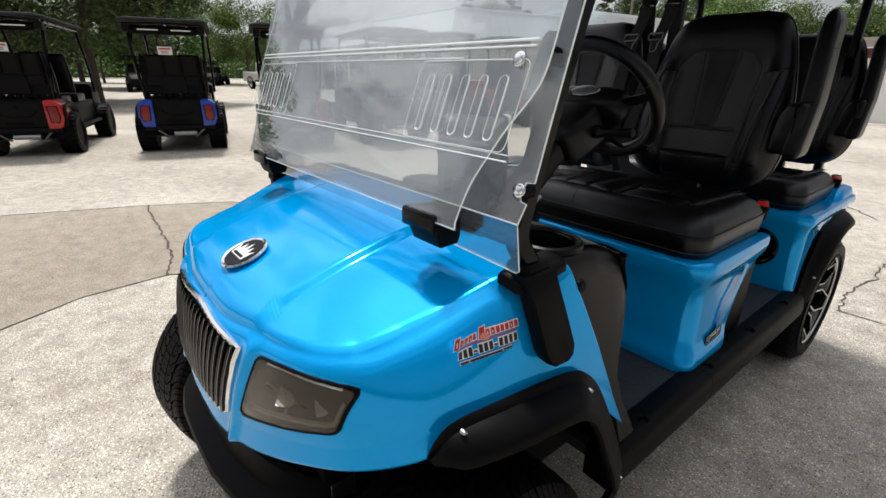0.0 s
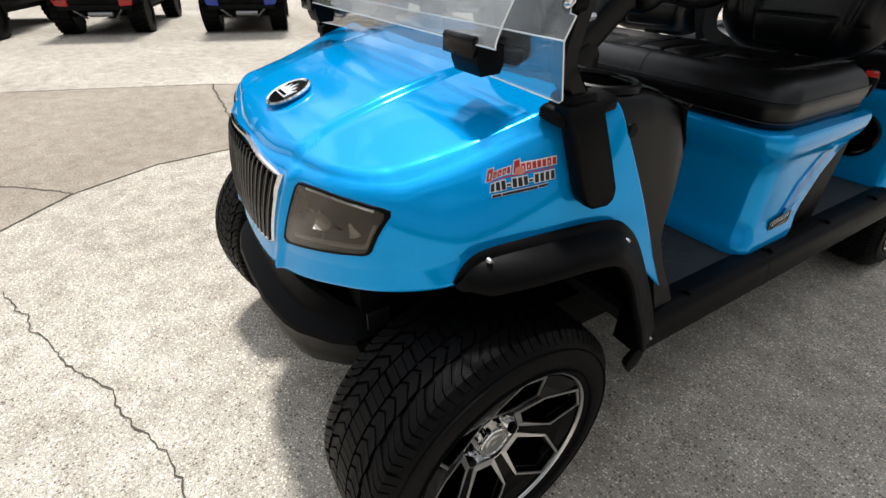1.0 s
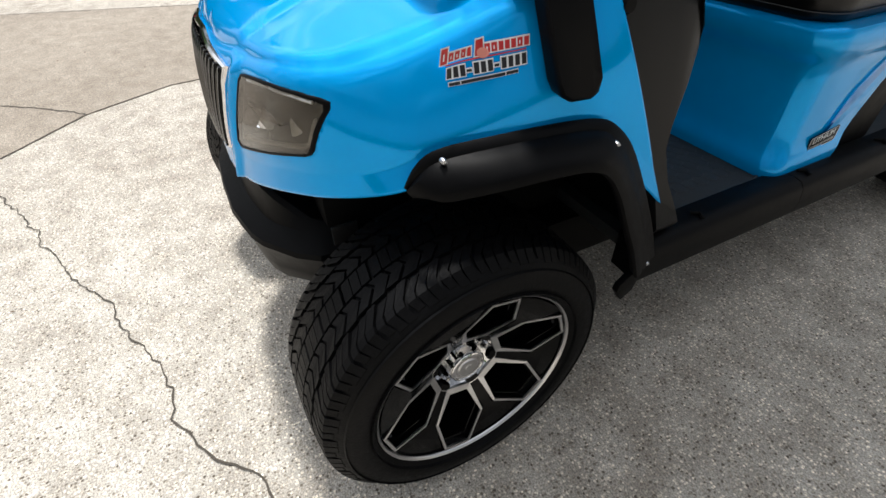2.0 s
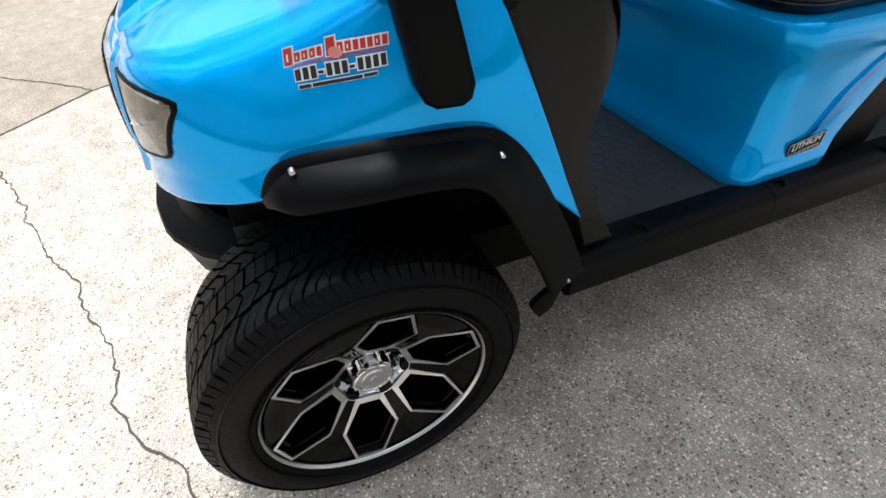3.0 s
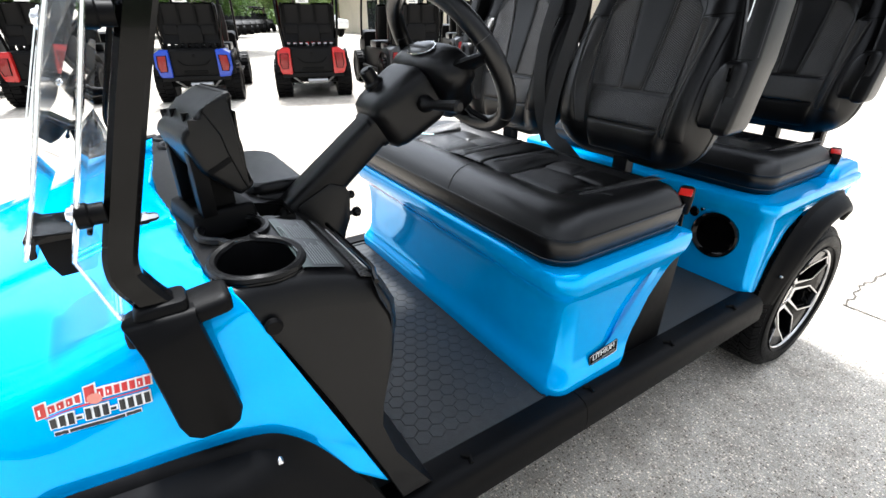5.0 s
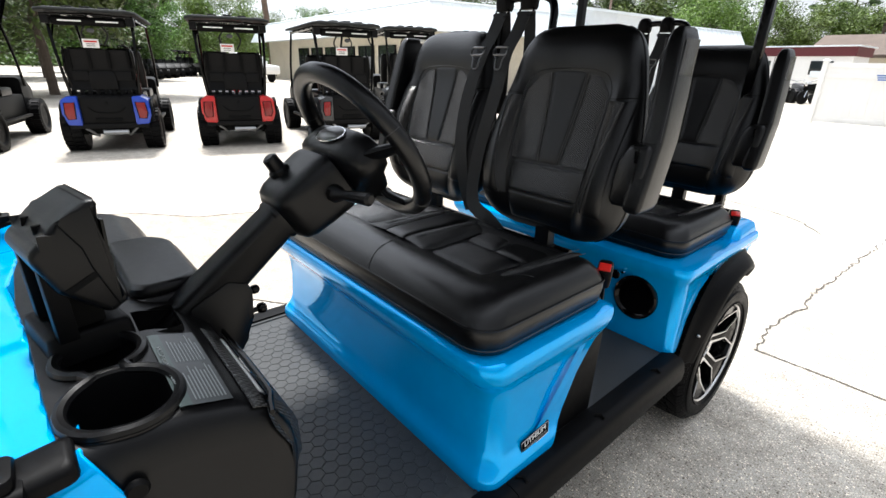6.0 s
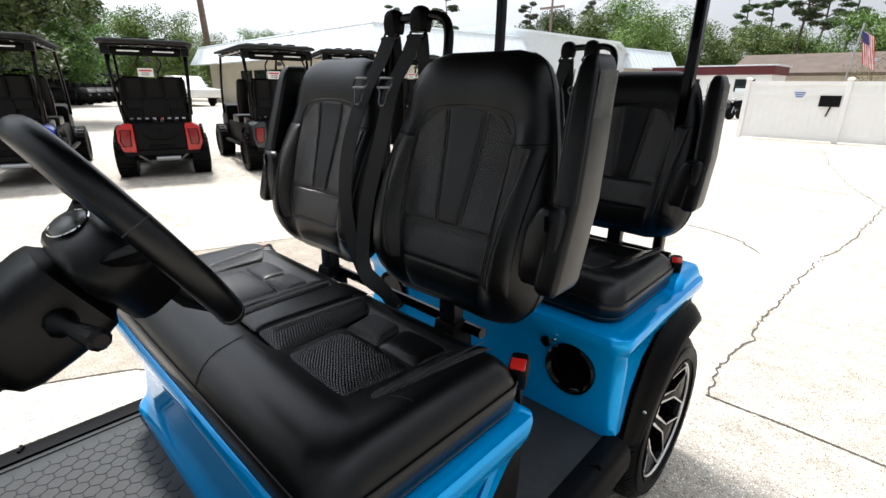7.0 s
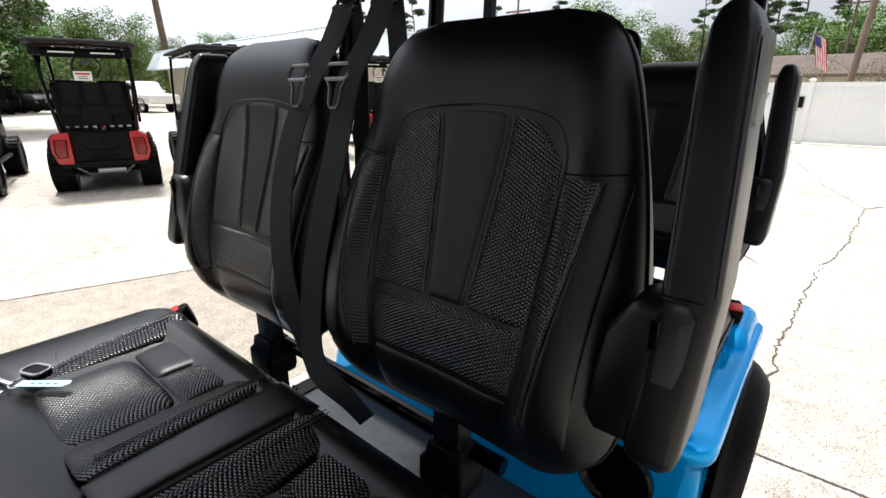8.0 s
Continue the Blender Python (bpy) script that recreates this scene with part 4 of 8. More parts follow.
# edge strip of mesh and a silver trim along the dash, net pocket below
def dash_strip(nm, x0, x1, y0, y1, up, mat, lab=""):
    bm = B()
    def zz(y):
        return table(y, [(0.385, 0.950), (0.425, 0.920), (0.45, 0.875)]) + up
    rows = [[bm.verts.new((x, y, zz(y) - 0.016 * (x / 0.57) ** 6 * smooth(0.43, 0.39, y))) for y in (y0, lerp(y0, y1, 0.5), y1)] for x in [lerp(x0, x1, k / 10) for k in range(11)]]
    for a, b in zip(rows, rows[1:]):
        for k in range(2):
            bm.faces.new((a[k], a[k + 1], b[k + 1], b[k]))
    o = part(nm, bm, mat, dash, lab)
    m_ = o.modifiers.new("thickness", "SOLIDIFY")
    m_.thickness = 0.002
    return o
NET = weave_material("net", (0.012, 0.012, 0.012), 0.005, 0.5, 0.003)
dash_strip("mesh_strip", 0.30, 0.535, 0.402, 0.420, 0.004, NET, "black mesh edging of the pocket")
dash_strip("pocket_trim", 0.33, 0.50, 0.4225, 0.4295, 0.006, material("grey_trim", (0.42, 0.42, 0.41), 0.4, var=0.1), "pale grey pocket trim")
bm = B()
rings = []
for k in range(13):
    x = lerp(0.30, 0.550, k / 12)
    e = smooth(0.50, 0.55, x) * 0.03
    rings.append([(x, 0.430 - e * 0.5, 0.922), (x, 0.452 - e, 0.895), (x, 0.470 - e, 0.855), (x, 0.472 - e, 0.80), (x, 0.44 - e, 0.76)])
loft(bm, rings, False, False)
part("pocket_net", bm, NET, dash, "black net pocket on the dash")
bm = B()
tube(bm, [(lerp(0.30, 0.550, k / 12), 0.435 - 0.015 * smooth(0.5, 0.55, lerp(0.30, 0.55, k / 12)), 0.924) for k in range(13)], 0.004, 6)
part("pocket_hem", bm, GLOSS, dash)
# slats and trays on the passenger side
for k in range(4):
    bm = B()
    tube(bm, [(-0.20 - 0.03 * k, 0.250, 0.974), (-0.215 - 0.03 * k, 0.30, 0.971)], 0.003, 6)
    part("vent_slat", bm, PLASTIC, dash)
bm = B()
box(bm, -0.024, 0.024, -0.008, 0.008, -0.022, 0.022, 0.004)
o = part("pedal", bm, PLASTIC, cart, "black foot pedal")
o.matrix_basis = pose(0.045, 0.530, 0.615, -25, 0, 0)

# gauge pod on its stalk
pod = new("gauge_pod")
pod.parent = cart
pod["label"] = "black gauge pod standing on the dashboard"
pod.matrix_basis = Matrix.Translation((0.262, 0.262, 0)) @ Matrix.Rotation(radians(11), 4, "Z")
bm = B()
loft(bm, [[(x, y, z) for x, y in rounded(-0.080 - g, 0.048 + g, -0.058 - g, 0.044 + g, 0.010)] for g, z in ((0.004, 0.955), (0.0, 0.990), (-0.002, 0.995), (-0.007, 0.997))])
part("base", bm, PLASTIC, pod, angle=50)
for x in (-0.052, 0.044):
    bm = B()
    box(bm, x - 0.010, x + 0.010, -0.046, -0.022, 0.990, 1.105, 0.004)
    part("stalk", bm, PLASTIC, pod)
bm = B()
box(bm, -0.036, 0.032, -0.030, 0.018, 0.990, 1.05, 0.006)
part("stalk_cover", bm, DARK, pod)
bm = B()
prof = [(-0.053, 1.118), (-0.046, 1.132), (-0.030, 1.140), (-0.027, 1.150), (-0.010, 1.163), (0.022, 1.181), (0.031, 1.181), (0.034, 1.174), (0.028, 1.135), (0.025, 1.095), (0.044, 1.034), (0.042, 1.027), (0.022, 1.017), (0.014, 1.020), (-0.034, 1.066)]
prism(bm, prof, "x", -0.066, 0.063, 0.010, 4)
head = part("housing", bm, DASH, pod, angle=40)
for k in range(2):
    bm = B()
    x = -0.030 + k * 0.055
    box(bm, x - 0.003, x + 0.003, -0.034, -0.024, 1.139, 1.152, 0.0015)
    part("rib", bm, DARK, head)
bm = B()
tube(bm, [(0.0634, y, z) for y, z in ((-0.016, 1.158), (0.004, 1.120), (0.010, 1.090), (0.030, 1.028))], 0.0011, 5)
part("seam", bm, DARK, head)
bm = B()
box(bm, -0.0008, 0.0010, -0.020, 0.020, -0.0045, 0.0045, 0.0008)
o = part("slot", bm, DARK, head)
o.matrix_basis = pose(0.0632, -0.006, 1.072, 24, 0, 0)
bm = B()
box(bm, -0.055, 0.052, -0.002, 0.002, -0.052, 0.050, 0.001)
o = part("screen", bm, GLOSS, head)
o.matrix_basis = pose(0, 0.0345, 1.10, -2, 0, 0)

# steering column and wheel
SC, ST = Vector((0.205, 0.782, 1.196)), radians(33)
AX = Vector((0, -math.cos(ST), -math.sin(ST)))
def frame_of(c):
    m = Matrix.Identity(3)
    ax = -AX
    up = Vector((0, -math.sin(ST), math.cos(ST)))
    m.col[0], m.col[1], m.col[2] = Vector((-1, 0, 0)), up, ax
    return Matrix.Translation(c) @ m.to_4x4()
col = new("steering_column")
col.parent = cart
col["label"] = "black plastic steering column with switch stalk"
base = SC + AX * 0.50
bm = B()
def colring(p, rx, rz, n=20, q=0.5):
    up = Vector((0, -math.sin(ST), math.cos(ST)))
    return [p + Vector((1, 0, 0)) * rx * math.copysign(abs(math.cos(a)) ** q, math.cos(a)) + up * rz * math.copysign(abs(math.sin(a)) ** q, math.sin(a)) for a in [2 * math.pi * k / n for k in range(n)]]
base = Vector((SC.x, 0.356, 0.886))
loft(bm, [colring(base, 0.036, 0.040), colring(SC + AX * 0.24, 0.036, 0.034), colring(SC + AX * 0.235, 0.040, 0.038), colring(SC + AX * 0.205, 0.040, 0.038)])
part("lower_shroud", bm, DASH, col, angle=40)
bm = B()
loft(bm, [colring(SC + AX * 0.228, 0.042, 0.040, 28, 0.45), colring(SC + AX * 0.218, 0.058, 0.052, 28, 0.45), colring(SC + AX * 0.200, 0.066, 0.058, 28, 0.45), colring(SC + AX * 0.16, 0.072, 0.061, 28, 0.45), colring(SC + AX * 0.112, 0.076, 0.063, 28, 0.45), colring(SC + AX * 0.098, 0.074, 0.061, 28, 0.45), colring(SC + AX * 0.092, 0.064, 0.054, 28, 0.45), colring(SC + AX * 0.080, 0.046, 0.044, 28)])
part("upper_shroud", bm, DASH, col, "dark plastic column shroud", angle=40)
bm = B()
p = SC + AX * 0.165 + Vector((-0.025, -0.026, 0.040))
tube(bm, [p, p + Vector((0, -0.010, 0.016)), p + Vector((0, -0.012, 0.019)), p + Vector((0, -0.024, 0.038)), p + Vector((0, -0.026, 0.041))], [0.022, 0.021, 0.016, 0.015, 0.010], 12)
part("ignition_switch", bm, DASH, col)
bm = B()
p = SC + AX * 0.13
tube(bm, [p + Vector((0.06, 0, 0)), p + Vector((0.085, 0, 0.0)), p + Vector((0.10, 0.005, 0.0)), p + Vector((0.165, 0.02, 0.004)), p + Vector((0.17, 0.021, 0.004))], [0.019, 0.017, 0.009, 0.013, 0.008], 10)
part("switch_stalk", bm, DASH, col)
bm = B()
prism(bm, [(0.400, 0.950), (0.470, 0.985), (0.503, 0.972), (0.512, 0.955), (0.508, 0.90), (0.49, 0.86), (0.455, 0.80), (0.42, 0.79), (0.395, 0.85)], "x", 0.168, 0.246, 0.010, 2)
part("bracket", bm, DASH, col, angle=50)
for kx, ky, kz, kr in ((0.222, 0.508, 0.903, 0.011), (0.205, 0.504, 0.938, 0.009)):
    bm = B()
    c = Vector((kx, ky, kz))
    tube(bm, [c, c + Vector((0, 0.012, 0)), c + Vector((0, 0.013, 0)), c + Vector((0, 0.018, 0)), c + Vector((0, 0.026, 0)), c + Vector((0, 0.030, 0))], [0.005, 0.005, kr * 0.7, kr, kr, kr * 0.6], 12)
    part("direction_knob", bm, GLOSS, col)

sw = new("steering_wheel")
sw.parent = cart
sw["label"] = "black steering wheel with padded rim"
SM = frame_of(SC)
bm = B()
tube(bm, [SM @ Vector((math.cos(a) * 0.170, math.sin(a) * 0.170, 0)) for a in [2 * math.pi * k / 56 for k in range(56)]], 0.0190, 14, closed=True)
rim = part("wheel_rim", bm, LEATHER, sw)
for a0 in (0.35, 2.79, 3.9, 5.5):
    bm = B()
    tube(bm, [SM @ Vector((math.cos(a0) * 0.170 + 0.0187 * math.cos(t) * math.cos(a0), math.sin(a0) * 0.170 + 0.0187 * math.cos(t) * math.sin(a0), 0.0187 * math.sin(t))) for t in [2 * math.pi * k / 14 for k in range(14)]], 0.001, 5, closed=True)
    part("rim_seam", bm, THREAD, rim)
bm = B()
hubp = [(0.122, 0.010), (0.118, 0.030), (0.098, 0.050), (0.060, 0.058), (0.0, 0.061), (-0.060, 0.058), (-0.098, 0.050), (-0.118, 0.030), (-0.122, 0.010), (-0.110, -0.014), (-0.070, -0.046), (-0.052, -0.084), (-0.032, -0.094), (0.032, -0.094), (0.052, -0.084), (0.070, -0.046), (0.110, -0.014)]
loft(bm, [[SM @ Vector((x * k, y * k, z)) for x, y in hubp] for k, z in ((0.60, -0.090), (0.86, -0.084), (0.95, -0.076), (1.0, -0.062), (1.0, -0.030), (0.97, -0.018), (0.88, -0.012), (0.45, -0.010))])
part("hub", bm, DASH, sw, "black padded wheel hub", angle=40)
bm = B()
lathe(bm, [(0.0, 0.034), (0.020, 0.032), (0.034, 0.025), (0.040, 0.016), (0.041, 0.006), (0.0, 0.006)], "z", 28)
o = part("hub_badge", bm, material("badge_grey", (0.09, 0.09, 0.09), 0.3), sw)
o.matrix_basis = SM @ Matrix.Translation((0, 0.058, -0.044)) @ Matrix.Rotation(radians(-84), 4, "X") @ Matrix.Diagonal((1.0, 0.56, 0.34, 1))
bm = B()
ring_m = SM @ Matrix.Translation((0, 0.058, -0.044)) @ Matrix.Rotation(radians(-84), 4, "X")
tube(bm, [ring_m @ Vector((math.cos(a) * 0.043, math.sin(a) * 0.025, 0.004)) for a in [2 * math.pi * k / 30 for k in range(30)]], 0.0016, 6, closed=True)
part("badge_ring", bm, CHROME, sw)
for a0, a1, w in ((0.16, 0.20, 0.042), (math.pi - 0.16, math.pi - 0.20, 0.042), (-math.pi / 2 + 0.3, -math.pi / 2 + 0.25, 0.022), (-math.pi / 2 - 0.3, -math.pi / 2 - 0.25, 0.022)):
    bm = B()
    tube(bm, [SM @ Vector((math.cos(a1) * 0.05, math.sin(a1) * 0.05, -0.030)), SM @ Vector((math.cos(a0) * 0.11, math.sin(a0) * 0.115, -0.026)), SM @ Vector((math.cos(a0) * 0.168, math.sin(a0) * 0.168, 0))], [w, w * 0.8, w * 0.55], 10, flat=0.4)
    part("spoke", bm, PLASTIC, sw)

# posts, roof
def square_bar(bm, pts, w, d):
    """A bar of rectangular section in x (w) and along the path's plane (d)."""
    P = [Vector(p) for p in pts]
    rings = []
    for i, p in enumerate(P):
        t = (P[min(i + 1, len(P) - 1)] - P[max(i - 1, 0)]).normalized()
        s = Vector((1, 0, 0))
        u = t.cross(s).normalized()
        s = u.cross(t)
        b = 0.16
        rings.append([p + s * w * a + u * d * c for a, c in ((-0.5, -0.5 + b), (-0.5, 0.5 - b), (-0.5 + b, 0.5), (0.5 - b, 0.5), (0.5, 0.5 - b), (0.5, -0.5 + b), (0.5 - b, -0.5), (-0.5 + b, -0.5))])
    loft(bm, rings)
for s in (1, -1):
    bm = B()
    pts = spline([(s * 0.530, 0.170, 0.930), (s * 0.529, 0.150, 0.962), (s * 0.525, 0.130, 0.992), (s * 0.521, 0.119, 1.025), (s * 0.520, 0.136, 1.09), (s * 0.520, 0.213, 1.327), (s * 0.518, 0.33, 1.64), (s * 0.515, 0.42, 1.90)], 40)
    square_bar(bm, pts, 0.030, 0.034)
    post = part("front_post", bm, GLOSS, cart, "gloss black square windshield post")
    bm = B()
    pts = spline([(s * 0.40, 2.37, 0.78), (s * 0.40, 2.375, 1.1), (s * 0.40, 2.40, 1.6), (s * 0.40, 2.40, 1.92)], 12)
    square_bar(bm, pts, 0.034, 0.042)
    part("rear_post", bm, GLOSS, cart, "gloss black square roof post")
    # moulded cover where the post meets the body
    bm = B()
    poly = [(0.101, 0.966), (0.112, 0.928), (0.126, 0.832), (0.133, 0.816), (0.146, 0.808), (0.180, 0.806), (0.193, 0.812), (0.200, 0.828), (0.190, 0.890), (0.180, 0.945), (0.178, 0.966)]
    rings = []
    for k, off in ((0.97, -0.015), (1.0, 0.004), (0.985, 0.011), (0.93, 0.015)):
        ring = []
        for y, z in poly:
            yy, zz = lerp(0.156, y, k), lerp(0.89, z, k)
            xb = lerp(0.545, 0.592, (0.965 - zz) / 0.16) if zz < 0.965 else 0.545
            ring.append((s * (xb + off), yy, zz))
        rings.append(ring)
    loft(bm, rings)
    cov = part("post_cover", bm, PLASTIC, cart, "black plastic post cover", angle=45)
    # cap that folds over the cowl's shoulder, with a raised socket round the post
    bm = B()
    rings = []
    for g, up in ((0.0, -0.016), (0.0, -0.004), (0.003, 0.001), (0.009, 0.003)):
        rings.append([(s * x, y, table(y, [(0.10, 0.954), (0.16, 0.961), (0.222, 0.970)]) - 0.16 * max(0, x - 0.52) + up) for x, y in rounded(0.496 + g, 0.5535 - g, 0.100 + g, 0.221 - g, 0.010, 3)])
    loft(bm, rings)
    part("cap", bm, PLASTIC, cov, angle=45)
    bm = B()
    loft(bm, [[(s * x, y + 0.25 * (z - 0.965), z) for x, y in rounded(0.502 + g, 0.552 - g, 0.114 + g, 0.172 - g, 0.008, 3)] for g, z in ((0.0, 0.950), (0.0, 0.972), (0.003, 0.977), (0.008, 0.978))])
    part("collar", bm, PLASTIC, cov, angle=45)
bm = B()
rings = []
for y, k, z in ((0.40, 0.55, 1.925), (0.42, 0.62, 1.945), (0.6, 0.64, 1.965), (1.4, 0.645, 1.985), (2.3, 0.64, 1.965), (2.62, 0.62, 1.945), (2.64, 0.55, 1.925)):
    rings.append([(x * k, y, z + 0.02 * (1 - x * x)) for x in [lerp(-1, 1, i / 12) for i in range(13)]] + [(x * k * 0.97, y, z - 0.03) for x in [lerp(1, -1, i / 12) for i in range(13)]])
loft(bm, rings)
part("roof", bm, PLASTIC, cart, "black moulded roof")

# windshield
ws = new("windshield")
ws.parent = cart
ws["label"] = "clear folding acrylic windshield with vents"
U0, U1 = Vector((0, 0.076, 0.952)), Vector((0, 0.172, 1.262))
wd = (U1 - U0).normalized()
wnr = Vector((1, 0, 0)).cross(wd)
def wpt(x, h, off=0.0):
    p = U0 + wd * h + wnr * off
    return Vector((x, p.y, p.z))
def fpt(x, h, off=0.0):
    """A point by the front pane, which leans towards the rear pane as it rises."""
    return wpt(x, h, 0.020 + max(0.014, 0.0505 - 0.072 * h) + off)
def pane(poly, t, at):
    bm = B()
    a = [bm.verts.new(at(x, h)) for x, h in poly]
    b = [bm.verts.new(at(x, h, t)) for x, h in poly]
    bm.faces.new(a), bm.faces.new(b[::-1])
    n = len(poly)
    for i in range(n):
        bm.faces.new((a[i], b[i], b[(i + 1) % n], a[(i + 1) % n]))
    bmesh.ops.bevel(bm, geom=[e for e in bm.edges if e.calc_face_angle(0) > 1], offset=0.001, segments=1, affect="EDGES")
    return bm
def rpt(x, h, off=0.0):
    """A point by the rear pane, whose skirt bends back below h = 0.10."""
    return wpt(x, max(h, 0.10), 0.020 + off) + Vector((0, 0.22, -0.975)) * max(0, 0.10 - h)
back = [(0.551, 0.10), (0.557, 0.132), (0.545, 0.134), (0.541, 0.149), (0.547, 0.162), (0.562, 0.164), (0.561, 0.245), (0.561, 0.42), (0.558, 1.0)]
back = back + [(-x, h) for x, h in back[::-1]]
skirt = [(0.30, 0.020), (0.538, 0.011), (0.545, 0.016), (0.551, 0.10)]
skirt = skirt + [(-x, h) for x, h in skirt[::-1]]
CURVE = [(p.x, p.y) for p in spline([(0.472, 0.067, 0), (0.468, 0.082, 0), (0.474, 0.134, 0), (0.488, 0.174, 0), (0.513, 0.230, 0), (0.543, 0.282, 0), (0.551, 0.317, 0), (0.550, 0.367, 0), (0.548, 0.408, 0), (0.546, 0.60, 0), (0.545, 1.0, 0)], 34)]
front = CURVE + [(-x, h) for x, h in CURVE[::-1]]
# opaque pale colour paints the light that gathers in clear acrylic edges
EDGE = material("acrylic_edge", (0.80, 0.85, 0.86), 0.25, spec=0.8)
for poly, at, nm, lab in ((back, rpt, "rear_pane", "clear acrylic pane bolted to the posts"), (skirt, rpt, "pane_skirt", "clear acrylic skirt bent back to the cowl"), (front, fpt, "front_pane", "clear acrylic front pane with a curved edge")):
    o = part(nm, pane(poly, 0.005, at), ACRYLIC, ws, lab, smooth=False)
    o.visible_shadow = False
    bm = B()
    tube(bm, [at(x, h, 0.0025) for x, h in poly], 0.0013, 6, closed=nm == "front_pane")
    part("pane_edge", bm, EDGE, o, "polished pane edge with its glow painted pale")
for x0, x1, h, r in ((-0.526, 0.526, 0.347, 0.0016), (-0.528, 0.528, 0.356, 0.0020), (-0.38, 0.38, 0.332, 0.0008), (-0.536, 0.536, 0.183, 0.0012), (-0.536, 0.536, 0.192, 0.0008)):
    bm = B()
    tube(bm, [fpt(x0, h, 0.008), fpt(x1, h, 0.008)], r, 8)
    part("hinge_bar", bm, EDGE, ws, "clear acrylic hinge bar")
for x0, x1, xs in ((-0.52, -0.275, (-0.485, -0.442, -0.400, -0.357, -0.312)), (0.275, 0.526, (0.312, 0.357, 0.401, 0.442, 0.484))):
    bm = B()
    tube(bm, [fpt(x, h, 0.009) for x, h in rounded(x0, x1, 0.194, 0.328, 0.012, 3)], 0.0007, 6, closed=True)
    vent = part("vent_plate", bm, EDGE, ws, "clear sliding vent with slots")
    for xx in xs:
        bm = B()
        outl = rounded(-0.009, 0.009, 0.208, 0.305, 0.009, 4)
        tube(bm, [fpt(xx + a, b, 0.0085) for a, b in outl], 0.0005, 5, closed=True)
        part("slot", bm, EDGE, vent)
        bm = B()
        tube(bm, [fpt(xx + a, b, 0.0085) for a, b in outl[-8:] + outl[:3]], 0.0014, 6)
        part("slot_edge", bm, EDGE, vent)
for at in (rpt(0.540, 0.149, 0.007), rpt(-0.540, 0.149, 0.007), fpt(0.502, 0.328, 0.010), rpt(-0.540, 0.60, 0.007), rpt(0.540, 0.60, 0.007)):
    bm = B()
    lathe(bm, [(0.0, -0.0055), (0.003, -0.005), (0.0062, -0.004), (0.0080, -0.001), (0.0105, -0.0005), (0.0110, 0.0), (0.0110, 0.0015), (0.0, 0.0015)], "y", 18)
    o = part("bolt", bm, CHROME, ws)
    o.matrix_basis = Matrix.Translation(at) @ Matrix.Rotation(radians(-17), 4, "X")
for s in (1, -1):
    for h in (0.149, 0.345):
        bm = B()
        tube(bm, [Vector((0, -0.012, 0)), Vector((0, -0.001, 0)), Vector((0, 0.001, 0)), Vector((0, 0.014, 0))], [0.0135, 0.0135, 0.0115, 0.0115], 14)
        o = part("rubber_mount", bm, PLASTIC, ws)
        o.matrix_basis = Matrix.Translation(rpt(s * 0.538, h, -0.008))
for s in (1, -1):
    bm = B()
    lathe(bm, [(0.0, 0.0200), (0.003, 0.0192), (0.005, 0.016), (0.0056, 0.010), (0.0062, 0.009), (0.0070, 0.008), (0.0070, 0.001), (0.0085, 0.001), (0.0085, 0.0), (0.0, 0.0)], "y", 6)
    o = part("acorn_nut", bm, CHROME, ws, smooth=False)
    o.matrix_basis = Matrix.Translation((s * 0.522, 0.149, 1.078))
for s in (1, -1):
    # clamp: a folded cover over a block that grips the front pane's lower edge
    bm = B()
    prism(bm, [(-0.034, 0.018), (-0.030, 0.024), (0.032, 0.019), (0.036, 0.014), (0.034, 0.010), (-0.024, 0.014), (-0.026, -0.006), (-0.034, -0.008)], "x", -0.043, 0.043, 0.002)
    o = part("clamp", bm, GLOSS, ws, "black windshield clamp on the hood")
    o.matrix_basis = Matrix.Translation((s * 0.381, 0.058, 1.024))
    bm = B()
    prism(bm, [(-0.022, 0.013), (0.030, 0.009), (0.032, -0.022), (0.026, -0.036), (-0.012, -0.038), (-0.020, -0.018)], "x", -0.039, 0.039, 0.003)
    part("grip_block", bm, PLASTIC, o)

# ---- benches and seats ----
def stack(levels, n=7):
    """Lofts rounded rectangles; each level: z, front y, half width, back y, front radius, back radius."""
    bm = B()
    rings = []
    for z, yf, hx, yb, rf, rb in levels:
        rings.append([(x, y, z) for x, y in rounded(-hx, hx, yf, yb, (rb, rb, rf, rf), n)])
    loft(bm, rings)
    return bm


bm = stack([(0.447, 0.850, 0.558, 1.095, 0.05, 0.01), (0.464, 0.849, 0.558, 1.105, 0.05, 0.01), (0.478, 0.852, 0.555, 1.115, 0.05, 0.01), (0.492, 0.861, 0.549, 1.125, 0.05, 0.01), (0.508, 0.871, 0.543, 1.137, 0.05, 0.01), (0.535, 0.879, 0.539, 1.155, 0.05, 0.01), (0.62, 0.884, 0.536, 1.205, 0.05, 0.01), (0.675, 0.882, 0.538, 1.245, 0.05, 0.01), (0.700, 0.876, 0.541, 1.263, 0.052, 0.011), (0.716, 0.865, 0.546, 1.275, 0.056, 0.012), (0.728, 0.852, 0.552, 1.287, 0.06, 0.014), (0.742, 0.843, 0.557, 1.297, 0.063, 0.016), (0.758, 0.839, 0.560, 1.305, 0.065, 0.02), (0.776, 0.838, 0.560, 1.31, 0.065, 0.02), (0.787, 0.844, 0.556, 1.31, 0.065, 0.02), (0.791, 0.86, 0.54, 1.30, 0.06, 0.02)])
bench = part("front_seat_base", bm, BLUE, cart, "glossy blue moulded seat base", angle=50)
bm = B()
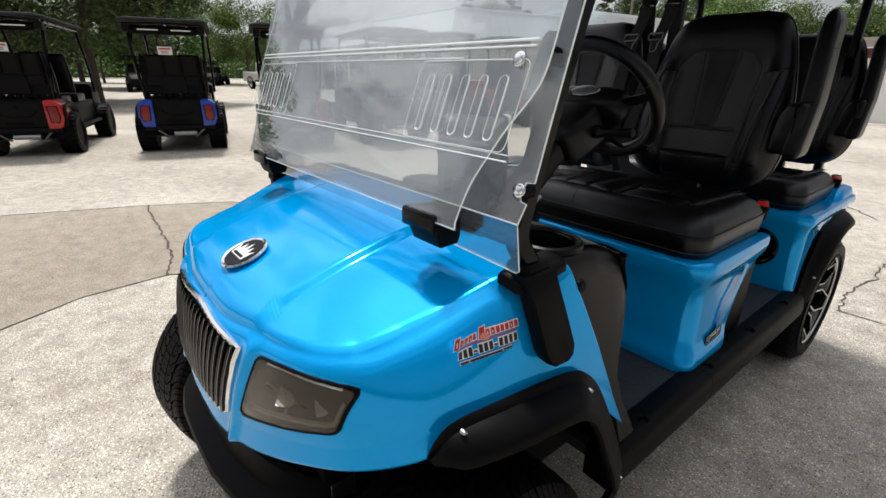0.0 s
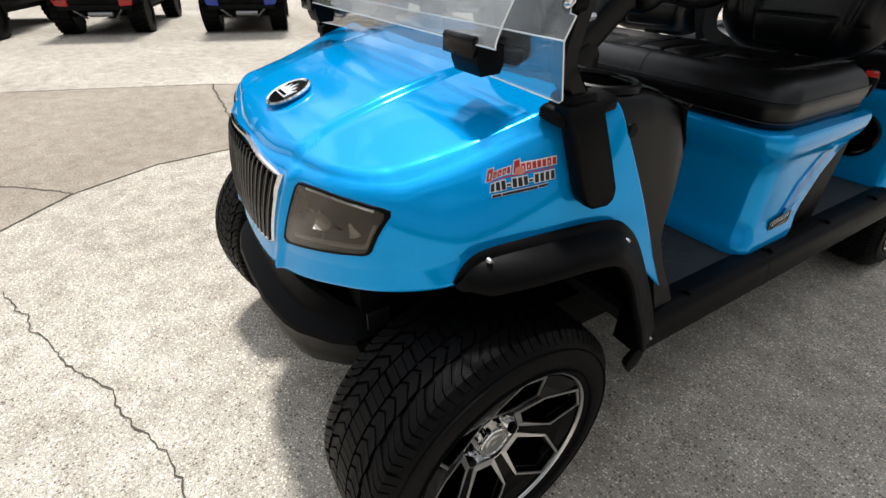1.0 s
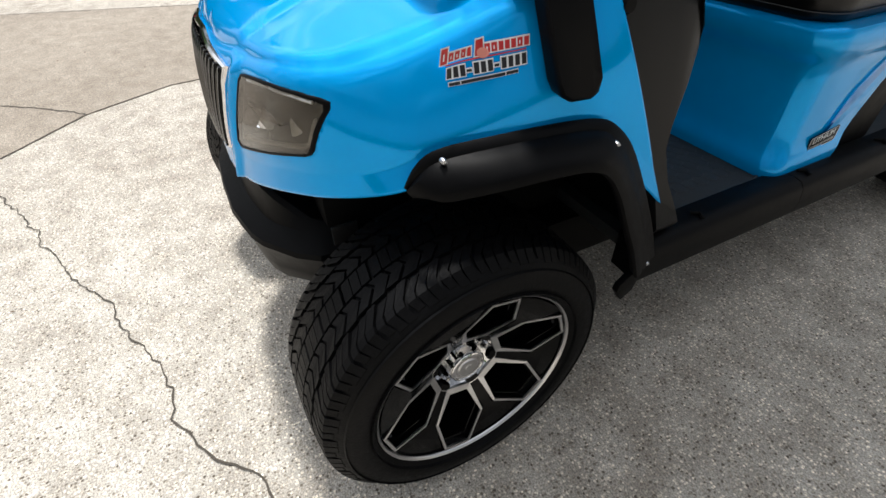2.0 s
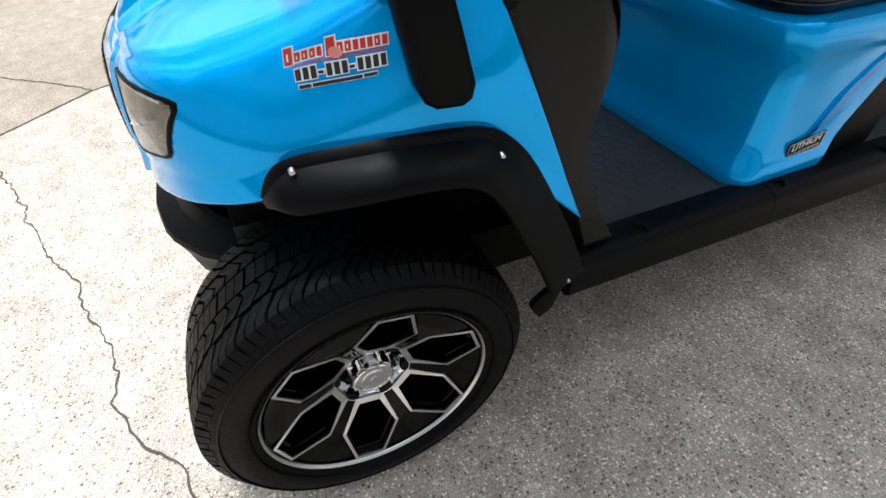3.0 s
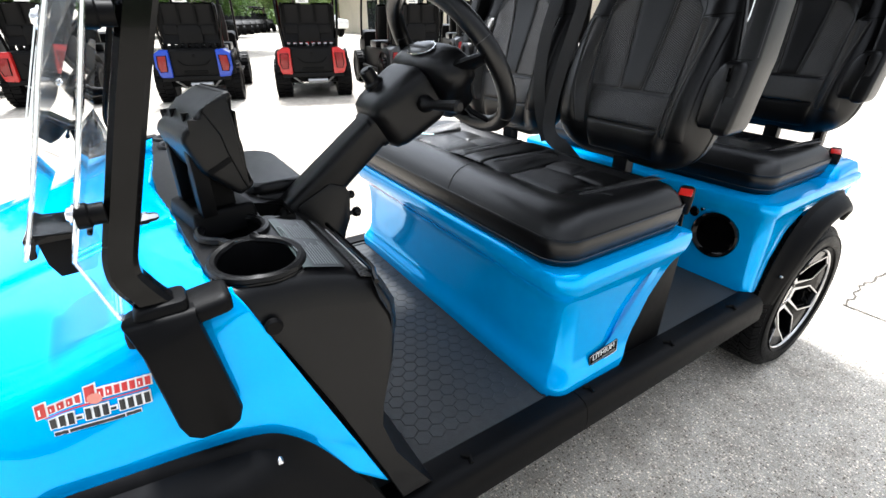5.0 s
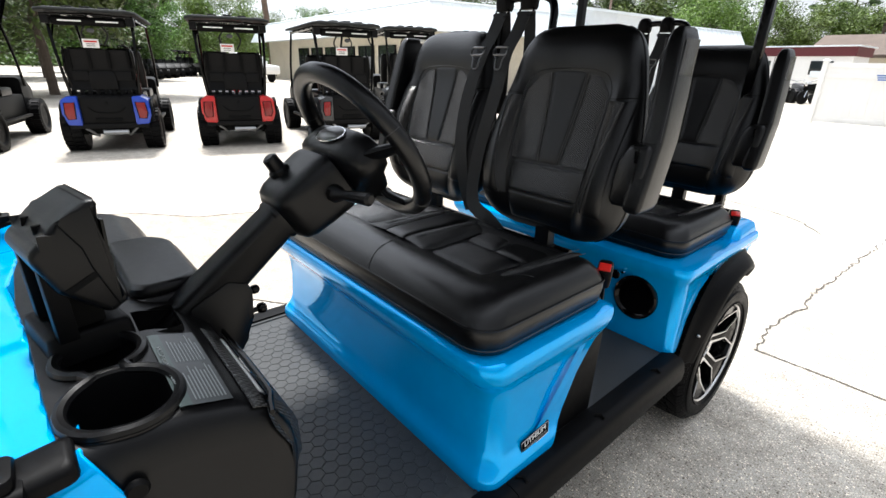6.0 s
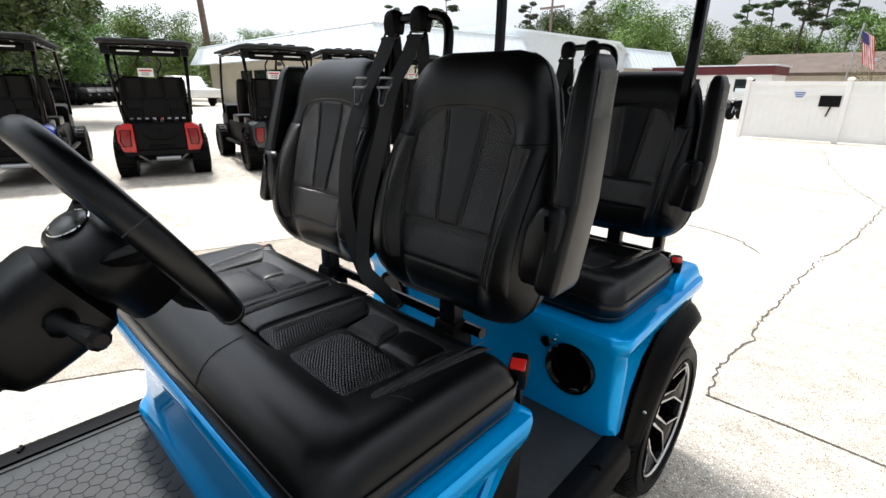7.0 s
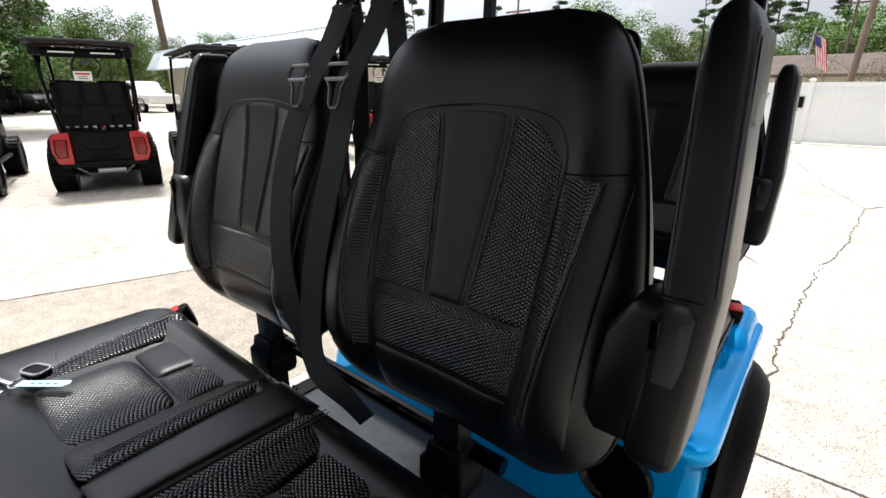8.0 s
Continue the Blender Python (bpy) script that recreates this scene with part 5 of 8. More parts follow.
prism(bm, [(1.06, 0.447), (1.30, 0.447), (1.315, 0.76), (1.25, 0.76), (1.09, 0.50)], "x", -0.533, 0.533, 0.008)
part("seat_base_back", bm, PLASTIC, cart)
for s in (1, -1):
    bm = B()
    rings = []
    for k in range(10):
        t = k / 9
        rings.append([(s * (0.5435 + 0.005 * math.sin(math.pi * t)), lerp(1.02, 1.20, t) + a, lerp(0.50, 0.715, t) + b) for a, b in ((-0.014, 0.006), (0, 0), (0.010, -0.004))])
    loft(bm, rings, False, False)
    part("side_crease", bm, BLUE, bench)

def cushion_top(x, y, y0, base):
    """Height of the cushion's top: two shallow seats, raised outer bolsters, a rolled front."""
    z = base
    for c in (-0.228, 0.276):
        z -= 0.017 * (1 - smooth(0.09, 0.19, abs(x - c))) * smooth(y0 + 0.09, y0 + 0.19, y)
    z += 0.010 * smooth(0.36, 0.45, abs(x - 0.024)) * smooth(y0 + 0.06, y0 + 0.20, y)
    z += 0.008 * math.exp(-((y - y0 - 0.085) / 0.055) ** 2)
    return z


def cushion(name, y0, y1, hx, z0, z1):
    lv = [(z0, 0.010), (z0 + 0.012, 0.002), (z0 + 0.05, -0.004), (z1 - 0.047, -0.004), (z1 - 0.043, -0.001), (z1 - 0.034, 0.003), (z1 - 0.022, 0.011), (z1 - 0.012, 0.022), (z1 - 0.005, 0.036), (z1 - 0.001, 0.052)]
    bm = B()
    rings = []
    def edge_ring(g, z, lift):
        out = []
        for x, y in rounded(-hx + g, hx - g, y0 + g, y1 - g, (0.04, 0.04, 0.07, 0.07), 9):
            out.append((x, y, z + lift * (cushion_top(x, y, y0, 0.0))))
        return out
    for z, g in lv:
        rings.append(edge_ring(g, z, smooth(z1 - 0.05, z1, z)))
    last = rings[-1]
    cx, cy = 0.0, (y0 + y1) / 2
    for k in (0.93, 0.86, 0.78, 0.69, 0.59, 0.48, 0.36, 0.24, 0.12, 0.04):
        rings.append([(lerp(cx, x, k), lerp(cy, y, k), cushion_top(lerp(cx, x, k), lerp(cy, y, k), y0, z1)) for x, y, z in last])
    loft(bm, rings)
    c = part(name, bm, LEATHER, cart, "black leather bench cushion with woven inserts", angle=60)
    # piping round the upper edge
    bm = B()
    tube(bm, [(x, y, z1 - 0.043) for x, y in rounded(-hx - 0.0040, hx + 0.0040, y0 - 0.0040, y1 + 0.004, (0.04, 0.04, 0.07, 0.07), 7)], 0.0022, 6, closed=True)
    part("piping", bm, LEATHER, c)
    bm = B()
    tube(bm, [(x, y, z0 + 0.022) for x, y in rounded(-hx - 0.002, hx + 0.002, y0 - 0.002, y1 + 0.002, (0.04, 0.04, 0.07, 0.07), 7)], 0.0012, 6, closed=True)
    part("lower_seam", bm, THREAD, c)
    def pad(nm, edge_l, edge_r, ya, yb, h, mat, corner=0.0, crisp=7.0):
        """A stuffed panel between two edges; it dips into the seams round it."""
        bm = B()
        nu, nv = 18, 18
        rows = []
        # finer steps towards the seams
        st = [0.5 - 0.5 * math.copysign(abs(math.cos(math.pi * k / nu)) ** 0.72, math.cos(math.pi * k / nu)) for k in range(nu + 1)]
        for v in st:
            row = []
            for u in st:
                uu, vv = 2 * u - 1, 2 * v - 1
                k = 1 - corner * (abs(uu) ** 5) * (abs(vv) ** 5)
                x = lerp(edge_l(v), edge_r(v), 0.5 + uu * k / 2)
                yy = lerp(ya, yb, 0.5 + vv * k / 2)
                e = (1 - abs(uu) ** crisp) * (1 - abs(vv) ** crisp) * (1 - 0.25 * (uu * uu + vv * vv) / 2)
                row.append(bm.verts.new((x, yy, cushion_top(x, yy, y0, z1) - 0.003 + (h + 0.003) * max(0, e) ** 0.6)))
            rows.append(row)
        for a, b in zip(rows, rows[1:]):
            for i in range(nu):
                bm.faces.new((a[i], a[i + 1], b[i + 1], b[i]))
        return part(nm, bm, mat, c, angle=70)
    mid = 0.024
    def seam(pts, r=0.0008, up=0.001):
        bm = B()
        tube(bm, [(x, y, cushion_top(x, y, y0, z1) + up) for x, y in pts], r, 5)
        part("seam", bm, THREAD, c)
    def line(xa, xb, ya, yb, up=0.004):
        seam([(lerp(xa, xb, k / 12), lerp(ya, yb, k / 12)) for k in range(13)], up=up)
    ya, yb, yc = y0 + 0.145, y0 + 0.300, y1 - 0.022
    for sg in (1, -1):
        cx = mid + sg * 0.250
        def span(f, g):
            return (lambda v: min(cx + sg * f(v), cx + sg * g(v))), (lambda v: max(cx + sg * f(v), cx + sg * g(v)))
        pad("insert", *span(lambda v: -lerp(0.104, 0.112, v), lambda v: 0.112), ya, yb, 0.014, MESH_LEATHER, 0.10, 5.0)
        pad("insert", *span(lambda v: -lerp(0.112, 0.124, v), lambda v: -lerp(0.004, 0.020, v)), yb, yc, 0.010, MESH_LEATHER)
        pad("rear_panel", *span(lambda v: -lerp(0.004, 0.020, v), lambda v: lerp(0.112, 0.122, v)), yb, yc, 0.010, LEATHER)
        pad("outer_strip", *span(lambda v: lerp(0.114, 0.124, v), lambda v: lerp(0.134, 0.190, v ** 0.6)), ya + 0.012, yc, 0.009, MESH_LEATHER)
        pad("inner_strip", *span(lambda v: -lerp(0.208, 0.196, v), lambda v: -lerp(0.108, 0.126, v)), ya - 0.004, yc, 0.009, MESH_LEATHER, 0.06)
        line(cx - sg * 0.180, cx - sg * 0.172, ya + 0.02, yc, 0.0088)
        line(cx - sg * 0.173, cx - sg * 0.165, ya + 0.02, yc, 0.0090)
        line(cx + sg * 0.138, cx + sg * 0.176, ya + 0.05, yc, 0.0085)
        line(cx + sg * 0.145, cx + sg * 0.196, ya + 0.03, yc, 0.0008)
        # pleat that runs over the outer bolster to the edge
        line(cx + sg * 0.150, cx + sg * 0.205, ya + 0.05, ya + 0.062, 0.0008)
    pad("middle_panel", lambda v: mid - lerp(0.042, 0.053, v), lambda v: mid + lerp(0.042, 0.053, v), ya - 0.004, yc + 0.006, 0.010, LEATHER)
    bm = B()
    tube(bm, [(mid + 0.085, y0 - 0.003, z1 - 0.042), (mid + 0.082, y0 + 0.006, z1 - 0.026), (mid + 0.079, y0 + 0.018, z1 - 0.012), (mid + 0.074, y0 + 0.034, z1 - 0.002)] + [(mid + lerp(0.070, 0.030, (k / 6) ** 1.6), y, cushion_top(mid, y, y0, z1) + 0.0006) for k, y in enumerate([lerp(y0 + 0.050, ya - 0.004, k / 6) for k in range(7)])], 0.0010, 5)
    part("centre_seam", bm, THREAD, c)
    return c


cushion("front_cushion", 0.845, 1.292, 0.530, 0.788, 0.903)
bm = B()
box(bm, -0.51, 0.51, 0.90, 1.28, 0.780, 0.795)
part("cushion_board", bm, DARK, cart)

# rear base
bm = stack([(0.447, 1.742, 0.560, 1.80, 0.03, 0.005), (0.47, 1.744, 0.558, 1.815, 0.03, 0.005), (0.55, 1.760, 0.553, 1.85, 0.035, 0.005), (0.64, 1.765, 0.550, 1.92, 0.04, 0.005), (0.69, 1.757, 0.552, 2.0, 0.045, 0.005), (0.712, 1.742, 0.560, 2.20, 0.05, 0.01), (0.728, 1.730, 0.568, 2.41, 0.055, 0.04), (0.748, 1.727, 0.570, 2.42, 0.055, 0.05), (0.760, 1.732, 0.566, 2.42, 0.055, 0.05), (0.764, 1.75, 0.55, 2.40, 0.05, 0.05)])
rear = part("rear_seat_base", bm, BLUE, cart, "glossy blue rear seat base", angle=50)
bm = stack([(0.70, 2.16, 0.553, 2.425, 0.02, 0.05), (0.77, 2.19, 0.552, 2.43, 0.03, 0.05), (0.795, 2.215, 0.542, 2.425, 0.03, 0.05), (0.802, 2.235, 0.525, 2.405, 0.03, 0.05)])
part("rear_corner", bm, BLUE, rear, angle=50)
bm = stack([(0.40, 2.38, 0.50, 2.44, 0.01, 0.02), (0.72, 2.38, 0.545, 2.435, 0.01, 0.02)])
part("rear_panel", bm, BLUE, rear)
cushion("rear_cushion", 1.785, 2.245, 0.505, 0.762, 0.872)
for s in (1, -1):
    # round speaker wells with a rolled rim
    bm = B()
    lathe(bm, [(0.079, 0.004), (0.079, -0.008), (0.073, -0.012), (0.066, -0.008), (0.062, -0.0025), (0.0, -0.002)], "y", 36)
    sp = part("speaker_well", bm, GLOSS, rear, "round black speaker opening")
    sp.matrix_basis = pose(s * 0.402, 1.7575, 0.606, -3, 0, 0)
    bm = B()
    lathe(bm, [(0.0, -0.004), (0.014, -0.004), (0.018, 0.0), (0.0, 0.0)], "y", 18)
    o = part("socket", bm, GLOSS, rear)
    o.matrix_basis = pose(s * 0.318, 1.750, 0.667, 0, 0, 0)
    bm = B()
    lathe(bm, [(0.0, -0.006), (0.005, -0.006), (0.0075, 0.0), (0.0, 0.002)], "y", 12)
    o = part("bolt", bm, CHROME, rear)
    o.matrix_basis = pose(s * 0.345, 1.750, 0.685, 0, 0, 0)


# ---- seat backs ----
BACK_HALF = [(0.890, 0.120), (0.900, 0.166), (0.918, 0.203), (0.947, 0.233), (0.99, 0.251), (1.06, 0.258), (1.13, 0.255), (1.20, 0.245), (1.28, 0.228), (1.34, 0.212), (1.39, 0.197), (1.42, 0.183), (1.445, 0.163), (1.460, 0.134), (1.468, 0.095)]
BACK_DEPTH = [(0.890, 0.004), (0.905, 0.020), (0.93, 0.036), (0.965, 0.051), (1.02, 0.058), (1.09, 0.055), (1.20, 0.043), (1.28, 0.035), (1.33, 0.034), (1.37, 0.042), (1.41, 0.043), (1.44, 0.034), (1.458, 0.020), (1.468, 0.006)]
BACK_BOLSTER = [(0.89, 0.004), (0.95, 0.020), (1.02, 0.036), (1.10, 0.042), (1.18, 0.037), (1.26, 0.024), (1.32, 0.012), (1.38, 0.004), (1.42, 0.0)]


def back_half(z):
    return eased(z, BACK_HALF)


def back_centre(z):
    return 1.398 + (z - 0.93) * 0.18


def back_front(dx, z):
    """y of the front face at dx from the seat's middle: a hollow between two bolsters."""
    w, ax = back_half(z), abs(dx)
    u = min(1.0, ax / w)
    fall = (1 - u ** 7) ** 0.5
    hollow = 0.008 * math.exp(-(dx / 0.12) ** 2)
    bol = eased(z, BACK_BOLSTER) * smooth(0.118, 0.178, ax)
    return back_centre(z) - (eased(z, BACK_DEPTH) + bol) * fall + hollow * fall


def seat_back(cx, dy, dz=0.0):
    sb = new("seat_back")
    sb.parent = cart
    sb["label"] = "black leather bucket seat back with woven panels"
    bm = B()
    rings = []
    zs = [0.8902, 0.893, 0.898, 0.906, 0.916] + [0.93 + 0.0225 * k for k in range(22)] + [1.418, 1.432, 1.444, 1.453, 1.460, 1.465, 1.468]
    us = [math.sin(math.pi / 2 * (2 * k / 44 - 1)) for k in range(45)]
    for z in zs:
        w, yc, d = back_half(z), back_centre(z), eased(z, BACK_DEPTH)
        ring = [(cx + w * u, back_front(w * u, z) + dy, z + dz) for u in us]
        ring += [(cx + w * u * 0.995, yc + dy + d * 0.95 * (1 - abs(u) ** 6) ** 0.4, z + dz) for u in us[-2:0:-1]]
        rings.append(ring)
    loft(bm, rings)
    part("shell", bm, LEATHER, sb, angle=70)

    def panel(nm, xl, xr, z0, z1, h, mat, nu=16, nv=22, top=None, crisp=9.0):
        """A stuffed panel on the front face; top gives its upper edge by x."""
        bm = B()
        rows = []
        st = [0.5 - 0.5 * math.copysign(abs(math.cos(math.pi * k / nu)) ** 0.72, math.cos(math.pi * k / nu)) for k in range(nu + 1)]
        sv = [0.5 - 0.5 * math.copysign(abs(math.cos(math.pi * k / nv)) ** 0.80, math.cos(math.pi * k / nv)) for k in range(nv + 1)]
        for v in sv:
            row = []
            for u in st:
                x = lerp(xl(v), xr(v), u)
                z = lerp(z0, top(x) if top else z1, v)
                e = max(0, (1 - abs(2 * u - 1) ** crisp) * (1 - abs(2 * v - 1) ** (crisp * 1.6)))
                row.append(bm.verts.new((cx + x, back_front(x, z) + dy + 0.002 - (h + 0.002) * e ** 0.6, z + dz)))
            rows.append(row)
        for a, b in zip(rows, rows[1:]):
            for i in range(nu):
                bm.faces.new((a[i], a[i + 1], b[i + 1], b[i]))
        return part(nm, bm, mat, sb, angle=70)

    def stitch(pts, r=0.0007, off=0.0022, nm="seam", mat=None):
        bm = B()
        tube(bm, [(cx + x, back_front(x, z) + dy - off, z + dz) for x, z in pts], r, 5)
        part(nm, bm, mat or THREAD, sb)

    def arch_top(x):
        return 1.352 - 0.012 * (x / 0.10) ** 2 - 0.030 * smooth(0.085, 0.140, abs(x)) ** 1.5

    edge = lambda v: table(v, [(0, 0.134), (0.6, 0.141), (1, 0.138)])
    seam_x = lambda v: lerp(0.034, 0.058, v)
    for s in (1, -1):
        panel("woven_panel", lambda v, s=s: min(s * seam_x(v), s * edge(v)), lambda v, s=s: max(s * seam_x(v), s * edge(v)), 1.094, 1.35, 0.0035, MESH_LEATHER, top=arch_top)
        ga = lambda v: table(v, [(0, 0.128), (0.35, 0.137), (0.75, 0.144), (1, 0.142)])
        gb = lambda v: table(v, [(0, 0.152), (0.35, 0.170), (0.75, 0.186), (1, 0.192)])
        panel("side_panel", lambda v, s=s: min(s * ga(v), s * gb(v)), lambda v, s=s: max(s * ga(v), s * gb(v)), 0.985, 1.283, 0.0030, MESH_LEATHER)
        gc = lambda v: lerp(0.212, 0.2215, v)
        panel("bolster_panel", lambda v, s=s: min(s * gb(v), s * gc(v)), lambda v, s=s: max(s * gb(v), s * gc(v)), 0.985, 1.283, 0.0030, LEATHER)
        for k_, o_ in ((0.004, 0.0036), (-0.004, 0.0034)):
            stitch([(s * (seam_x(k / 14) + k_), lerp(1.10, 1.345, k / 14)) for k in range(15)], off=o_)
        stitch([(s * (gb(k / 14) - 0.004), lerp(0.99, 1.280, k / 14)) for k in range(15)], off=0.0032)
        stitch([(s * lerp(0.143, 0.222, k / 10), lerp(1.284, 1.290, k / 10)) for k in range(11)], 0.0012, 0.0004, mat=DARK)
    panel("centre_panel", lambda v: -seam_x(v), seam_x, 1.094, 1.35, 0.0035, LEATHER, top=arch_top)
    panel("lumbar_panel", lambda v: -lerp(0.124, 0.134, v), lambda v: lerp(0.124, 0.134, v), 1.002, 1.090, 0.009, MESH_LEATHER, crisp=5.0)
    panel("lower_panel", lambda v: -lerp(0.112, 0.124, v), lambda v: lerp(0.112, 0.124, v), 0.915, 1.000, 0.005, LEATHER)
    arch = [(0.136, 1.095), (0.141, 1.20), (0.143, 1.28), (0.139, 1.312), (0.122, 1.338), (0.10, 1.348), (0.06, 1.354), (0, 1.357)]
    arch = [(p.x, p.y) for p in spline([(a, b, 0) for a, b in arch], 34)]
    stitch(arch, 0.0014, 0.0006, "piping", LEATHER)
    stitch([(-x, z) for x, z in arch], 0.0014, 0.0006, "piping", LEATHER)
    # piping where the front meets the side
    for s in (1, -1):
        bm = B()
        tube(bm, [(cx + s * (back_half(z) * 0.997 + 0.0004), back_front(s * back_half(z) * 0.995, z) + dy, z + dz) for z in zs[3:-2]], 0.0020, 6)
        part("side_piping", bm, LEATHER, sb)
    # post and boot below
    bm = B()
    box(bm, cx - 0.026, cx + 0.026, 1.385 + dy, 1.420 + dy, 0.70 + dz, 0.95 + dz, 0.006)
    part("bracket", bm, DASH, sb)
    bm = B()
    rings = []
    for z, hx_, hy_ in ((0.760, 0.040, 0.034), (0.775, 0.044, 0.036), (0.812, 0.043, 0.036), (0.822, 0.036, 0.030), (0.842, 0.034, 0.027), (0.846, 0.029, 0.022)):
        rings.append([(cx + a, 1.402 + dy + b, z + dz) for a, b in rounded(-hx_, hx_, -hy_, hy_, 0.010, 3)])
    loft(bm, rings)
    part("bracket_boot", bm, PLASTIC, sb, angle=50)
    return sb


def armrest(s, dy, dz=0.0, inward=0.0):
    a = new("armrest")
    a.location = (-s * inward, 0, 0)
    a.parent = cart
    a["label"] = "black zipped armrest folded upright beside the seat"
    def mid_x(z):
        return table(z, [(1.03, 0.541), (1.20, 0.545), (1.45, 0.527)])
    def mid_y(z):
        return 1.362 + (z - 1.03) * 0.265
    bm = B()
    rings = []
    for z, g in ((1.026, 0.016), (1.029, 0.009), (1.036, 0.003), (1.048, 0.0), (1.10, 0.0), (1.17, 0.0), (1.196, 0.0), (1.30, 0.001), (1.40, 0.003), (1.430, 0.006), (1.446, 0.012), (1.452, 0.018)):
        rings.append([(s * (mid_x(z) + p), mid_y(z) + q + dy, z + dz) for p, q in rounded(-0.0255 + g, 0.0255 - g, -0.046 + g, 0.046 - g, max(0.004, 0.011 - g * 0.4), 4)])
    loft(bm, rings)
    part("pad", bm, LEATHER, a, angle=50)
    bm = B()
    rings = []
    for y, g in ((1.338, 0.010), (1.341, 0.004), (1.347, 0.0), (1.395, 0.0), (1.40, 0.006)):
        poly = [(0.482, 1.036), (0.548, 1.036), (0.556, 1.048), (0.556, 1.180), (0.548, 1.190), (0.512, 1.190), (0.500, 1.184), (0.480, 1.152), (0.474, 1.10), (0.474, 1.046)]
        cx_, cz_ = 0.515, 1.112
        rings.append([(s * lerp(cx_, px_, 1 - g / 0.06), y + dy + 0.10 * (lerp(cz_, pz_, 1 - g / 0.06) - 1.112), lerp(cz_, pz_, 1 - g / 0.06) + dz) for px_, pz_ in poly])
    loft(bm, rings)
    part("hinge_cover", bm, LEATHER, a, angle=40)
    bm = B()
    tube(bm, [(s * 0.528, 1.334 + 0.10 * (z - 1.112) + dy + 0.003, z + dz) for z in (1.052, 1.10, 1.15, 1.182)], 0.0020, 6)
    part("zip", bm, DARK, a)
    bm = B()
    box(bm, -0.0042, 0.0042, -0.0016, 0.0016, -0.016, 0.014, 0.0012)
    o = part("zip_pull", bm, GLOSS, a)
    o.matrix_basis = pose(s * 0.527, 1.3375 + dy, 1.163 + dz, 4, 0, s * 5)
    bm = B()
    tube(bm, [(s * lerp(0.512, 0.563, k / 6), mid_y(1.194) - 0.0465 + dy + (0.004 if k in (0, 6) else 0), 1.194 + dz) for k in range(7)], 0.0010, 5)
    part("seam", bm, DARK, a)
    for xo in (0.0215, -0.0215):
        bm = B()
        tube(bm, [(s * (mid_x(z) + xo), mid_y(z) - 0.0455 + dy + 0.0015, z + dz) for z in [lerp(1.20, 1.425, k / 10) for k in range(11)]], 0.0009, 5)
        part("seam", bm, THREAD, a)
    # woven face towards the seat's outer side and top
    bm = B()
    rows = [[(s * (mid_x(z) + 0.0262 - 0.003 * abs(2 * k / 6 - 1) ** 6), mid_y(z) + dy + lerp(-0.036, 0.036, k / 6), z + dz) for k in range(7)] for z in [lerp(1.345, 1.425, j / 6) for j in range(7)]]
    loft(bm, rows, False, False)
    part("woven_face", bm, MESH_LEATHER, a)


def strap(bm, pts, w=0.046, t=0.0016, side=(1, 0, 0)):
    P = spline(pts, 24)
    sd = Vector(side).normalized()
    rings = []
    for i, p in enumerate(P):
        d = (P[min(i + 1, 23)] - P[max(i - 1, 0)]).normalized()
        u = (sd - d * sd.dot(d)).normalized()
        nn = d.cross(u)
        rings.append([p - u * w / 2 - nn * t, p + u * w / 2 - nn * t, p + u * w / 2 + nn * t, p - u * w / 2 + nn * t])
    loft(bm, rings)


